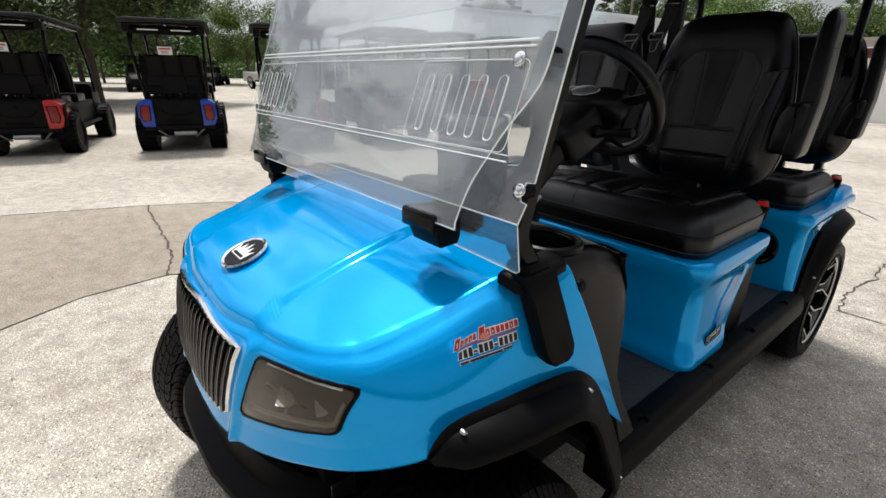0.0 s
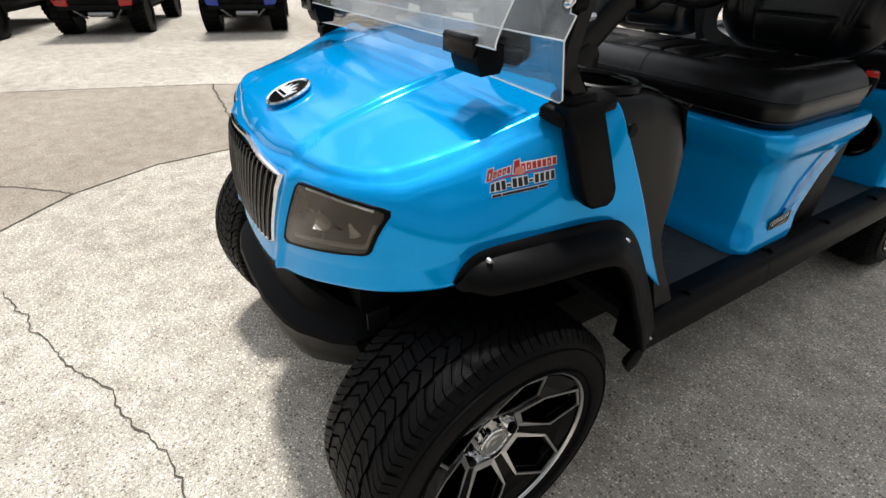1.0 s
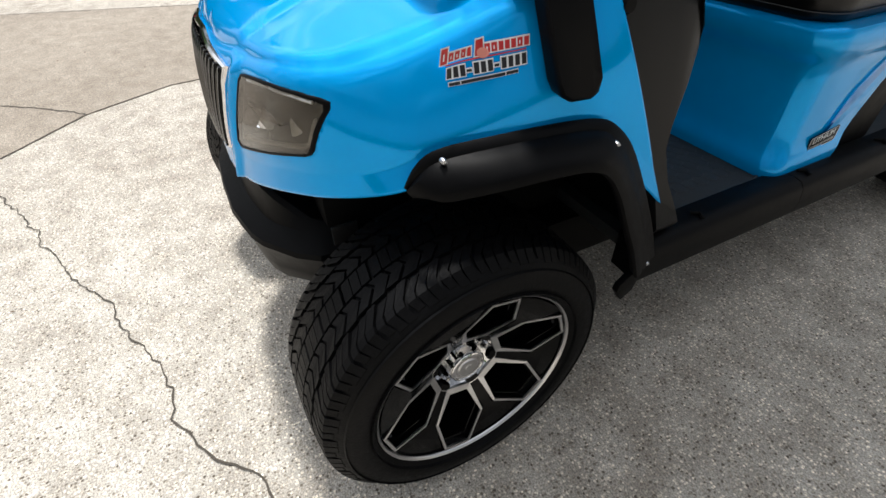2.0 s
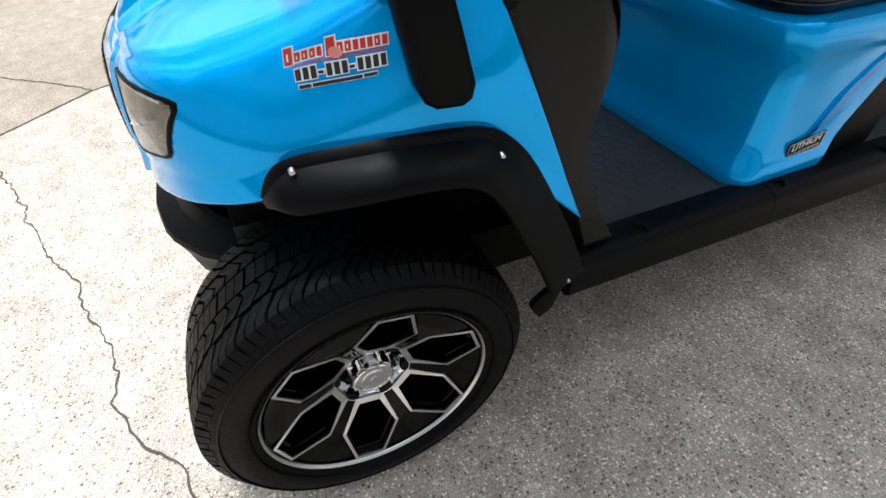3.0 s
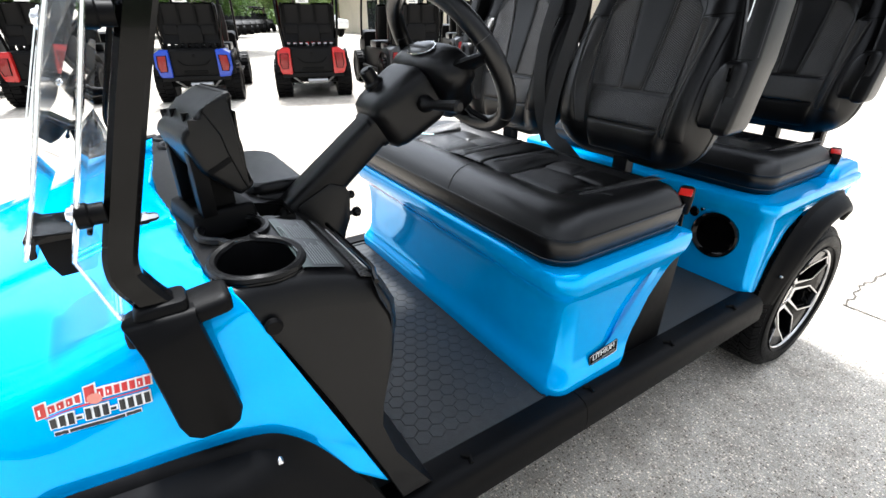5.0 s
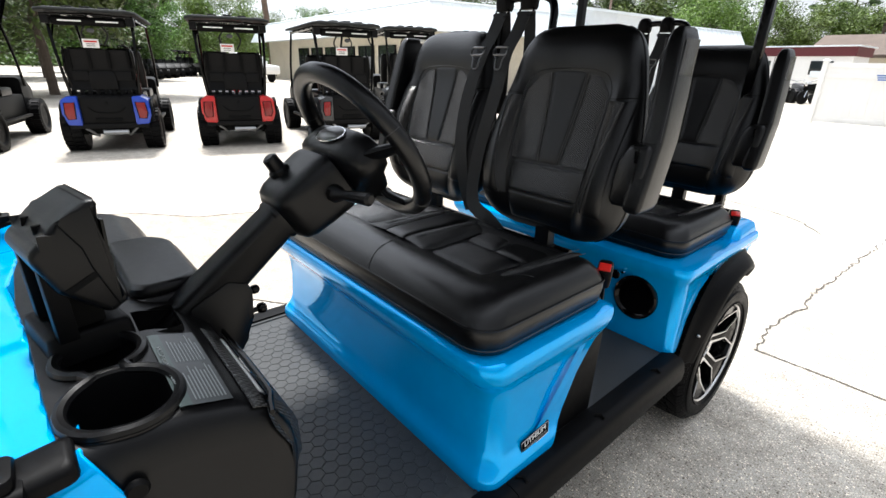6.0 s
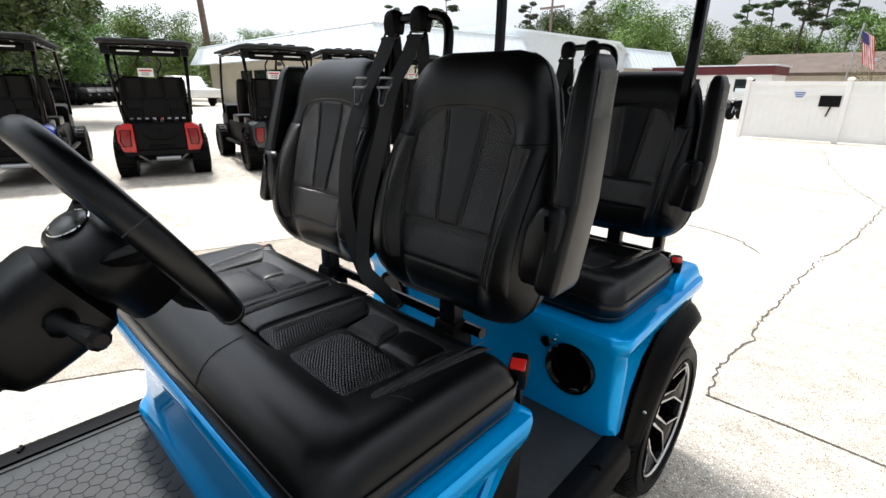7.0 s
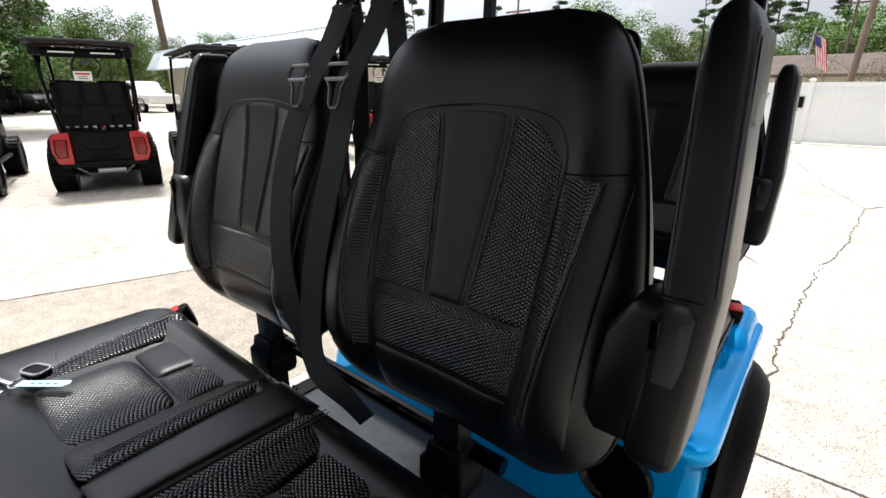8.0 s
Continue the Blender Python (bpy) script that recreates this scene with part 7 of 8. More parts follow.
def utility_cart(name, colour, word, long, m, group=""):
    """A parked cart seen from behind; forward is +y, the tail at y = 0."""
    c = thing(name, f"{word} {'four-seat' if long else 'two-seat'} utility cart with a black cage roof", "utility vehicle", m, group)
    L = 2.9 if long else 2.35
    bm = B()
    loft(bm, [[(x, y, z) for x, z in rounded(-w, w, z0, z1, 0.05, 3)] for y, w, z0, z1 in ((0.06, 0.43, 0.36, 0.76), (0.10, 0.46, 0.34, 0.78), (0.75, 0.46, 0.34, 0.78))])
    part("bed_body", bm, DULL, c)
    bm = B()
    loft(bm, [[(x, y, z) for x, z in rounded(-0.335 + g, 0.335 - g, 0.40 + g, 0.755 - g, 0.03, 3)] for y, g in ((0.065, 0.0), (0.045, 0.006), (0.040, 0.02))])
    tg = part("tailgate", bm, DULL, c)
    bm = B()
    tube(bm, spline([(-0.23, 0.034, 0.62), (-0.15, 0.030, 0.555), (0.0, 0.030, 0.545), (0.15, 0.030, 0.555), (0.23, 0.034, 0.62)], 16), 0.008, 6)
    part("tailgate_rib", bm, DARK, tg)
    bm = B()
    box(bm, -0.17, 0.17, 0.024, 0.042, 0.425, 0.475, 0.01)
    part("tailgate_handle", bm, DARK, tg)
    bm = B()
    lathe(bm, [(0.0, -0.006), (0.018, -0.006), (0.02, 0.004), (0.0, 0.004)], "y", 14)
    o = part("tailgate_lock", bm, DARK, tg)
    o.matrix_basis = Matrix.Translation((0.0, 0.038, 0.685))
    for s in (1, -1):
        bm = B()
        prism(bm, [(s * 0.335, 0.375), (s * 0.505, 0.385), (s * 0.560, 0.50), (s * 0.545, 0.72), (s * 0.45, 0.775), (s * 0.335, 0.77)], "y", 0.0, 0.40, 0.025)
        q = part("corner_panel", bm, colour, c, f"{word} painted corner panel", angle=50)
        bm = B()
        prism(bm, [(s * 0.395, 0.47), (s * 0.490, 0.465), (s * 0.515, 0.54), (s * 0.500, 0.685), (s * 0.375, 0.69)], "y", -0.014, 0.04, 0.008)
        lamp = part("tail_light", bm, TAIL, c, "red tail light in a black frame", angle=50)
        bm = B()
        tube(bm, [(s * x, -0.010, z) for x, z in ((0.395, 0.47), (0.490, 0.465), (0.515, 0.54), (0.500, 0.685), (0.375, 0.69))], 0.008, 6, closed=True)
        part("lamp_frame", bm, DARK, lamp)
        bm = B()
        pts = [(s * 0.56, y, z) for y, z in ((0.02, 0.42), (0.06, 0.60), (0.16, 0.68), (0.42, 0.70), (0.60, 0.62), (0.68, 0.46))]
        tube(bm, spline(pts, 18), 0.045, 8, flat=0.5)
        part("mudguard", bm, DULL, c)
        small_wheel(c, s * 0.515, 0.36, s)
        small_wheel(c, s * 0.515, L - 0.45, s)
        bm = B()
        tube(bm, spline([(s * 0.43, 0.22, 0.76), (s * 0.47, 0.20, 1.10), (s * 0.50, 0.22, 1.50), (s * 0.50, 0.30, 1.68)], 14), 0.022, 8)
        part("cage_post", bm, GLOSS, c)
        bm = B()
        tube(bm, spline([(s * 0.50, L - 0.62, 0.80), (s * 0.51, L - 0.75, 1.20), (s * 0.51, L - 1.0, 1.66)], 10), 0.022, 8)
        part("cage_post", bm, GLOSS, c)
        bm = B()
        tube(bm, [(s * 0.51, 0.30, 1.68), (s * 0.51, L - 1.0, 1.66)], 0.022, 8)
        part("cage_rail", bm, GLOSS, c)
        bm = B()
        box(bm, s * 0.54 - 0.03, s * 0.54 + 0.03, 0.80, L - 0.85, 0.33, 0.37, 0.01)
        part("side_step", bm, DULL, c)
        bm = B()
        tube(bm, spline([(s * 0.10, 0.34, 1.58), (s * 0.16, 0.34, 1.48), (s * 0.09, 0.33, 1.36)], 8), 0.012, 6)
        part("belt_loop", bm, WEB, c)
    # roof: a thin arched tray with a rolled edge, raised ribs and a lattice of bars under it
    bm = B()
    loft(bm, [[(x, y, z + 0.03 * (1 - (x / 0.6) ** 2) + 0.012 * smooth(0.5, 0.0, y)) for x, y in rounded(-0.60 + g, 0.60 - g, 0.02 + g, L - 0.85 - g, 0.10, 5)] for z, g in ((1.700, 0.03), (1.690, 0.012), (1.690, 0.0), (1.708, -0.004), (1.722, 0.004), (1.726, 0.03), (1.722, 0.06), (1.728, 0.20))])
    rf = part("roof", bm, FOG, c, "thin black moulded roof with a rolled edge")
    for k in range(5):
        bm = B()
        x = lerp(-0.42, 0.42, k / 4)
        zz = 1.728 + 0.03 * (1 - (x / 0.6) ** 2)
        box(bm, x - 0.06, x + 0.06, 0.06, L - 1.0, zz - 0.006, zz + 0.012, 0.006)
        part("roof_rib", bm, FOG, rf)
    for k in range(6):
        yy = lerp(0.10, L - 1.0, k / 5)
        bm = B()
        tube(bm, [(-0.54, yy, 1.672), (0.0, yy, 1.690), (0.54, yy, 1.672)], 0.014, 6)
        part("roof_bar", bm, GLOSS, c)
    for x in (-0.30, 0.0, 0.30):
        bm = B()
        tube(bm, [(x, 0.08, 1.680), (x, L - 1.0, 1.680)], 0.012, 6)
        part("roof_bar", bm, GLOSS, c)
    for s in (1, -1):
        bm = B()
        tube(bm, spline([(s * 0.50, 0.24, 1.42), (s * 0.48, 0.42, 1.60), (s * 0.50, 0.62, 1.67)], 8), 0.014, 6)
        part("roof_brace", bm, GLOSS, c)
        for x in (0.12, 0.36):
            bm = B()
            box(bm, s * x - 0.018, s * x + 0.018, 0.232, 0.256, 1.085, 1.30, 0.004)
            part("panel_rib", bm, DARK, c)
        bm = B()
        tube(bm, [(s * 0.40, 0.30, 0.80), (s * 0.43, 0.20, 1.08), (s * 0.40, 0.22, 1.33)], 0.014, 6)
        part("back_rail", bm, GLOSS, c)
        bm = B()
        tube(bm, [(s * 0.33, 0.10, 0.33), (s * 0.20, 0.18, 0.22), (s * 0.36, 0.30, 0.24)], 0.018, 6)
        part("spring", bm, STEEL, c)
    bm = B()
    tube(bm, [(-0.10, 0.0, 0.28), (0.22, 0.0, 0.28)], 0.035, 8)
    part("muffler", bm, STEEL, c)
    bm = B()
    tube(bm, [(-0.44, 0.16, 1.612), (-0.42, 0.16, 1.612), (0.42, 0.16, 1.612), (0.44, 0.16, 1.612)], [0.035, 0.050, 0.050, 0.035], 12)
    sbar = part("sound_bar", bm, DARK, c, "black sound bar under the roof")
    for x in (-0.22, 0.22):
        bm = B()
        box(bm, x - 0.135, x + 0.135, 0.106, 0.114, 1.606, 1.620)
        part("light_strip", bm, WHITE, sbar)
    bm = B()
    lathe(bm, [(0.0, -0.010), (0.024, -0.009), (0.030, -0.004), (0.030, 0.006), (0.0, 0.006)], "y", 20)
    o = part("oval_badge", bm, CART_GREY, sbar)
    o.matrix_basis = Matrix.Translation((0, 0.108, 1.612)) @ Matrix.Diagonal((1.6, 1, 1, 1))
    for x in (-0.50, 0.50):
        bm = B()
        box(bm, x - 0.05, x + 0.05, 0.10, 0.22, 1.575, 1.665, 0.012)
        part("speaker_end", bm, DULL, sbar)
    bm = B()
    loft(bm, [[(x, y, z) for x, z in rounded(-0.44 + g, 0.44 - g, 0.835 + g, 1.31 - g, 0.04, 4)] for y, g in ((0.262, 0.02), (0.25, 0.004), (0.26, 0.0), (0.34, 0.0), (0.36, 0.01))])
    back_ = part("seat_back_panel", bm, DULL, c, "black plastic seat back panel")
    bm = B()
    prism(bm, [(-0.17, 0.84), (0.17, 0.84), (0.17, 1.02), (0.13, 1.06), (-0.13, 1.06), (-0.17, 1.02)], "y", 0.226, 0.255, 0.006)
    part("panel_cover", bm, DULL, back_)
    for x in (-0.36, 0.36):
        bm = B()
        box(bm, x - 0.008, x + 0.008, 0.243, 0.252, 1.24, 1.256, 0.003)
        part("stud", bm, STEEL, back_)
    for k in range(9):
        x = lerp(-0.40, 0.40, k / 8)
        bm = B()
        box(bm, x - 0.026, x + 0.026, 0.256, 0.33, 0.775, 0.845, 0.006)
        part("hinge_tab", bm, DULL, back_)
    for x in (-0.27, 0.27):
        bm = B()
        box(bm, x - 0.10, x + 0.10, 0.235, 0.26, 0.95, 1.06, 0.01)
        part("back_cover", bm, DULL, c)
    rows = (0.42, 1.25) if long else (0.42,)
    for yy in rows:
        for x in (-0.24, 0.24):
            bm = B()
            loft(bm, [[(a, y, z) for a, y in rounded(x - 0.20 + g, x + 0.20 - g, yy + g + d, yy + 0.12 - g + d, 0.04, 3)] for z, g, d in ((0.82, 0.01, 0.06), (1.05, 0.0, 0.02), (1.30, 0.02, -0.02), (1.33, 0.05, -0.02))])
            part("seat_back", bm, LEATHER, c)
            bm = B()
            box(bm, x - 0.21, x + 0.21, yy + 0.10, yy + 0.55, 0.68, 0.80, 0.04)
            part("seat_cushion", bm, LEATHER, c)
    bm = B()
    box(bm, -0.50, 0.50, 0.02, 0.10, 0.33, 0.40, 0.015)
    part("rear_bumper", bm, DULL, c)
    bm = B()
    box(bm, -0.42, 0.42, 0.15, L - 0.1, 0.24, 0.36, 0.02)
    part("underframe", bm, DARK, c)
    bm = B()
    box(bm, -0.46, 0.46, 0.75, L - 0.6, 0.36, 0.68, 0.03)
    part("seat_box", bm, colour if not long else DULL, c)
    bm = B()
    loft(bm, [[(x, y, z) for x, z in rounded(-w, w, 0.36, z1, 0.06, 3)] for y, w, z1 in ((L - 0.72, 0.47, 0.92), (L - 0.5, 0.48, 0.95), (L - 0.15, 0.45, 0.80), (L, 0.38, 0.66))])
    part("front_cowl", bm, DULL if long else colour, c)
    bm = B()
    box(bm, -0.155, 0.045, 0.245, 0.252, 1.325, 1.425, 0.004)
    sign = part("price_card", bm, WHITE, c, "white price card with red writing")
    for k in range(3):
        bm = B()
        box(bm, -0.135 + (0.025 if k else 0), 0.025 - (0.03 if k else 0), 0.240, 0.2445, 1.388 - k * 0.022, (1.406 if k == 0 else 1.395) - k * 0.022)
        part("text_bar", bm, RED if k == 0 else DULL, sign)
    for o in c.children_recursive:
        if o.parent == c or o.parent.name.split(".")[0] != "wheel":
            if o.type == "MESH":
                for v in o.data.vertices:
                    if v.co.z > 0.78:
                        v.co.z = 0.78 + (v.co.z - 0.78) * 1.13
    return c


def park(x, y, deg):
    return pose(x, y, 0, 0, 0, deg) @ Matrix.Diagonal((1.02, 1.07, 1.07, 1))


RUN = 74
red4 = utility_cart("utility_cart", CART_RED, "red", True, park(-8.50, -0.78, RUN), "parked utility carts")
blue2 = utility_cart("utility_cart", CART_BLUE, "blue", True, park(-7.78, 1.22, RUN), "parked utility carts")
red2 = utility_cart("utility_cart", CART_RED, "red", False, park(-7.24, 2.98, RUN - 2), "parked utility carts")
black4 = utility_cart("utility_cart", CART_GREY, "dark grey", True, park(-6.55, 4.72, RUN + 4), "parked utility carts")
tagged(copy_thing(black4, park(-8.0, 7.15, RUN - 8)))
tagged(copy_thing(red2, park(-7.9, 9.05, RUN - 8)))
tagged(copy_thing(black4, park(-8.55, -2.75, RUN)))
for k in range(15):
    copy_thing(black4, park(-37.0 - 1.15 * k, 4.6 + k * 0.62, -96 + 5 * (k % 3)))["group"] = "far row of parked carts"


# ---- pickup truck ----
def pickup(m):
    t = thing("pickup_truck", "white crew-cab pickup truck parked at the back of the lot", "pickup truck", m)
    white = material("white_truck_paint", (0.78, 0.78, 0.77), 0.3, coat=0.7, var=0.02)
    glass = material("dark_window", (0.012, 0.014, 0.016), 0.08)
    bm = B()
    prism(bm, [(-2.9, 0.55), (2.85, 0.55), (2.95, 0.80), (2.9, 1.10), (1.35, 1.22), (1.1, 1.25), (-2.85, 1.25), (-2.95, 0.8)], "x", -0.98, 0.98, 0.06)
    part("lower_body", bm, white, t, angle=50)
    bm = B()
    prism(bm, [(-0.95, 1.24), (1.35, 1.22), (0.75, 1.88), (0.4, 1.95), (-0.55, 1.95), (-0.8, 1.88)], "x", -0.90, 0.90, 0.05)
    part("cab", bm, white, t, angle=50)
    for s in (1, -1):
        for pl in ([(-0.72, 1.30), (0.05, 1.30), (0.05, 1.82), (-0.55, 1.82)], [(0.13, 1.30), (1.10, 1.30), (0.66, 1.80), (0.13, 1.82)]):
            bm = B()
            prism(bm, pl, "x", s * 0.895, s * 0.912)
            part("side_window", bm, glass, t)
        for y in (-1.75, 1.85):
            bm = B()
            lathe(bm, [(0.0, 0.13), (0.20, 0.13), (0.26, 0.10), (0.36, 0.13), (0.40, 0.08), (0.40, -0.10), (0.0, -0.12)], "x", 28)
            w = part("wheel", bm, RUBBER, t)
            w.matrix_basis = pose(s * 0.86, y, 0.40, 0, 0, 0 if s > 0 else 180)
            bm = B()
            lathe(bm, [(0.0, 0.10), (0.08, 0.145), (0.22, 0.125), (0.25, 0.11), (0.0, 0.08)], "x", 20)
            part("rim", bm, ALLOY, w)
            bm = B()
            tube(bm, spline([(s * 0.985, y + math.cos(a) * 0.47, 0.42 + math.sin(a) * 0.47) for a in [math.pi * k / 10 for k in range(11)]], 20), 0.035, 6)
            part("arch", bm, DULL, t)
        bm = B()
        box(bm, s * 0.985 - 0.012, s * 0.985 + 0.012, -1.0, 1.5, 0.55, 0.66, 0.01)
        part("side_step", bm, DULL, t)
        bm = B()
        box(bm, s * 0.85 - 0.08, s * 0.85 + 0.08, -2.98, -2.93, 0.85, 1.15, 0.02)
        part("tail_light", bm, TAIL, t)
        bm = B()
        box(bm, s * 1.05 - 0.09, s * 1.05 + 0.09, 1.0, 1.08, 1.25, 1.42, 0.03)
        part("mirror", bm, white, t)
    return t


pickup(pose(-36.0, 13.3, 0, 0, 0, -82))
far_truck = pickup(pose(-43.0, 22.0, 0, 0, 0, 100))


# ---- white showroom ----
STUCCO = material("cream_stucco", (0.62, 0.57, 0.47), 0.85, var=0.08, scale=0.7, bump=0.3, bump_scale=40)
ROOFING = material("white_metal_roof", (0.74, 0.80, 0.84), 0.4, var=0.04, scale=0.5)
SHOPGLASS = material("shop_glass", (0.02, 0.025, 0.028), 0.05)


def showroom():
    b = thing("showroom_building", "low white showroom with a sloped metal fascia", "building")
    cor, lft, rgt = Vector((-18.6, 16.0)), Vector((-46.0, 17.5)), Vector((-14.0, 46.0))
    back = Vector((-46.0, 46.0))
    def wall(a, c, z0, z1, name, mat, th=0.25, off=0.0):
        d = (c - a).normalized()
        n = Vector((d.y, -d.x))
        bm = B()
        P = [a + n * off, c + n * off, c + n * (off - th), a + n * (off - th)]
        lo, hi = [bm.verts.new((p.x, p.y, z0)) for p in P], [bm.verts.new((p.x, p.y, z1)) for p in P]
        bm.faces.new(lo[::-1]), bm.faces.new(hi)
        for i in range(4):
            bm.faces.new((lo[i], lo[(i + 1) % 4], hi[(i + 1) % 4], hi[i]))
        return part(name, bm, mat, b, smooth=False)
    inset = Vector((-1.4, 1.4))
    wc = cor + inset
    w1 = wall(Vector((-45.5, 19.0)), wc, 0, 3.6, "wall", STUCCO)
    w2 = wall(wc, rgt + Vector((-1.4, -0.5)), 0, 3.6, "wall", STUCCO)
    # fascia: a sloped band with standing seams, all round
    da, db = (cor - lft).normalized(), (rgt - cor).normalized()
    na, nb = Vector((da.y, -da.x)), Vector((db.y, -db.x))
    mitre = cor - (na + nb) * 0.9 / (1 + na.dot(nb))
    for a, c, nm in ((lft, cor, "front"), (cor, rgt, "side")):
        d = (c - a).normalized()
        n = Vector((d.y, -d.x))
        L = (c - a).length
        bm = B()
        i0, i1 = (a - n * 0.9, mitre) if nm == "front" else (mitre, c - n * 0.9)
        vs = [bm.verts.new((a.x, a.y, 3.0)), bm.verts.new((c.x, c.y, 3.0)), bm.verts.new((i1.x, i1.y, 4.45)), bm.verts.new((i0.x, i0.y, 4.45)), bm.verts.new((i0.x, i0.y, 3.0)), bm.verts.new((i1.x, i1.y, 3.0))]
        bm.faces.new((vs[0], vs[1], vs[2], vs[3])), bm.faces.new((vs[0], vs[4], vs[5], vs[1])), bm.faces.new((vs[3], vs[2], vs[5], vs[4])), bm.faces.new((vs[0], vs[3], vs[4])), bm.faces.new((vs[1], vs[5], vs[2]))
        fas = part("fascia", bm, ROOFING, b, "pale metal fascia with standing seams", smooth=False)
        for k in range(int(L / 0.6)):
            p = a + d * (0.3 + k * 0.6)
            q = p - n * 0.9
            bm = B()
            tube(bm, [(p.x, p.y, 3.02), (q.x, q.y, 4.46)], 0.018, 4)
            part("seam", bm, ROOFING, fas)
        bm = B()
        tube(bm, [(i0.x, i0.y, 4.45), (i1.x, i1.y, 4.45)], 0.06, 6)
        part("ridge", bm, ROOFING, fas)
    bm = B()
    P = [lft + Vector((0.5, 0.9)), cor + Vector((-0.9, 0.9)), rgt + Vector((-0.9, -0.2)), back]
    lo, hi = [bm.verts.new((p.x, p.y, 4.2)) for p in P], [bm.verts.new((p.x, p.y, 4.4)) for p in P]
    bm.faces.new(lo[::-1]), bm.faces.new(hi)
    for i in range(4):
        bm.faces.new((lo[i], lo[(i + 1) % 4], hi[(i + 1) % 4], hi[i]))
    part("flat_roof", bm, ROOFING, b, smooth=False)
    # shop windows
    d = (wc - Vector((-45.5, 19.0))).normalized()
    n = Vector((d.y, -d.x))
    for k in range(7):
        p = wc - d * (1.6 + k * 2.6)
        bm = B()
        m = Matrix.Translation((p.x + n.x * 0.02, p.y + n.y * 0.02, 1.35)) @ Matrix.Rotation(math.atan2(d.y, d.x), 4, "Z")
        box(bm, -0.95, 0.95, -0.05, 0.05, -1.2, 1.1, m=m)
        wn_ = part("window", bm, SHOPGLASS, b, "dark shop window")
        for xx in (-0.95, 0.0, 0.95):
            bm = B()
            box(bm, xx - 0.04, xx + 0.04, -0.08, 0.02, -1.2, 1.1, m=m)
            part("window_frame", bm, DULL, wn_)
    bm = B()
    m = Matrix.Translation((wc.x - 0.4, wc.y - 0.12, 2.55))
    box(bm, -0.25, 0.25, -0.3, 0.1, -0.1, 0.1, 0.05, m=m)
    part("wall_lamp", bm, STEEL, b)
    return b


showroom()


def shed():
    """A long low white metal building behind the showroom."""
    b = thing("metal_shed", "long white metal shed with a shallow gable roof", "building", pose(-20.0, 27.0, 0, 0, 0, 20))
    white = material("white_sheet_metal", (0.72, 0.76, 0.79), 0.5, var=0.05, scale=0.4)
    bm = B()
    prism(bm, [(-8, 0), (8, 0), (8, 4.0), (0, 5.2), (-8, 4.0)], "y", 0, 14)
    part("wall", bm, white, b, smooth=False)
    for s in (1, -1):
        bm = B()
        prism(bm, [(s * 8.3, 3.95), (s * 8.3, 4.07), (0, 5.32), (0, 5.2)], "y", -0.2, 14.2)
        part("roof_slope", bm, ROOFING, b, smooth=False)
    for k in range(12):
        bm = B()
        x = -7.2 + k * 1.3
        box(bm, x - 0.02, x + 0.02, -0.03, 0.0, 0, 4.0 + 1.15 * (1 - abs(x) / 8))
        part("panel_rib", bm, white, b)
    return b


shed()

# ---- white vinyl fence ----
fence = thing("vinyl_fence", "tall white vinyl privacy fence with posts and rails", "fence")
VINYL = material("white_fence_vinyl", (0.82, 0.82, 0.81), 0.45, var=0.03, scale=0.6)
FY = 18.2
for k in range(9):
    x0 = -2.7 + k * 2.42
    bm = B()
    box(bm, x0 - 0.065, x0 + 0.065, FY - 0.065, FY + 0.065, 0, 1.72, 0.008)
    post_ = part("post", bm, VINYL, fence)
    bm = B()
    loft(bm, [[(x0 + a, FY + b, z) for a, b in rounded(-g, g, -g, g, 0.01, 2)] for z, g in ((1.72, 0.085), (1.745, 0.085), (1.785, 0.03))])
    part("post_cap", bm, VINYL, post_)
    if k == 8:
        break
    for z0, z1 in ((0.05, 0.19), (1.28, 1.40), (1.56, 1.68)):
        bm = B()
        box(bm, x0 + 0.065, x0 + 2.355, FY - 0.028, FY + 0.028, z0, z1, 0.006)
        part("rail", bm, VINYL, fence)
    for j in range(14):
        a = x0 + 0.07 + j * 0.1632
        bm = B()
        box(bm, a, a + 0.1615, FY - 0.012, FY + 0.012, 0.19, 1.56)
        part("board", bm, VINYL, fence)
gate_sign = thing("notice_sign", "small white notice sign with blue print", "sign", pose(-1.35, FY - 0.04, 1.30))
bm = B()
box(bm, -0.16, 0.16, -0.006, 0.006, -0.12, 0.12, 0.004)
part("board", bm, WHITE, gate_sign)
for k in range(3):
    bm = B()
    box(bm, -0.13 + 0.02 * k, 0.13 - 0.02 * k, -0.009, -0.005, 0.05 - k * 0.055, 0.085 - k * 0.055)
    part("text_bar", bm, material("sign_blue", (0.03, 0.12, 0.4), 0.5), gate_sign)
panel_ = thing("gate_hatch", "dark square opening hatch in the white fence", "hatch", pose(-0.62, FY - 0.04, 1.15))
bm = B()
box(bm, -0.24, 0.24, -0.012, 0.012, -0.15, 0.15, 0.004)
part("hatch_panel", bm, DULL, panel_)
bm = B()
tube(bm, [(0.05, -0.02, -0.12), (-0.01, -0.02, -0.42)], 0.02, 6)
part("latch_bar", bm, DULL, panel_)

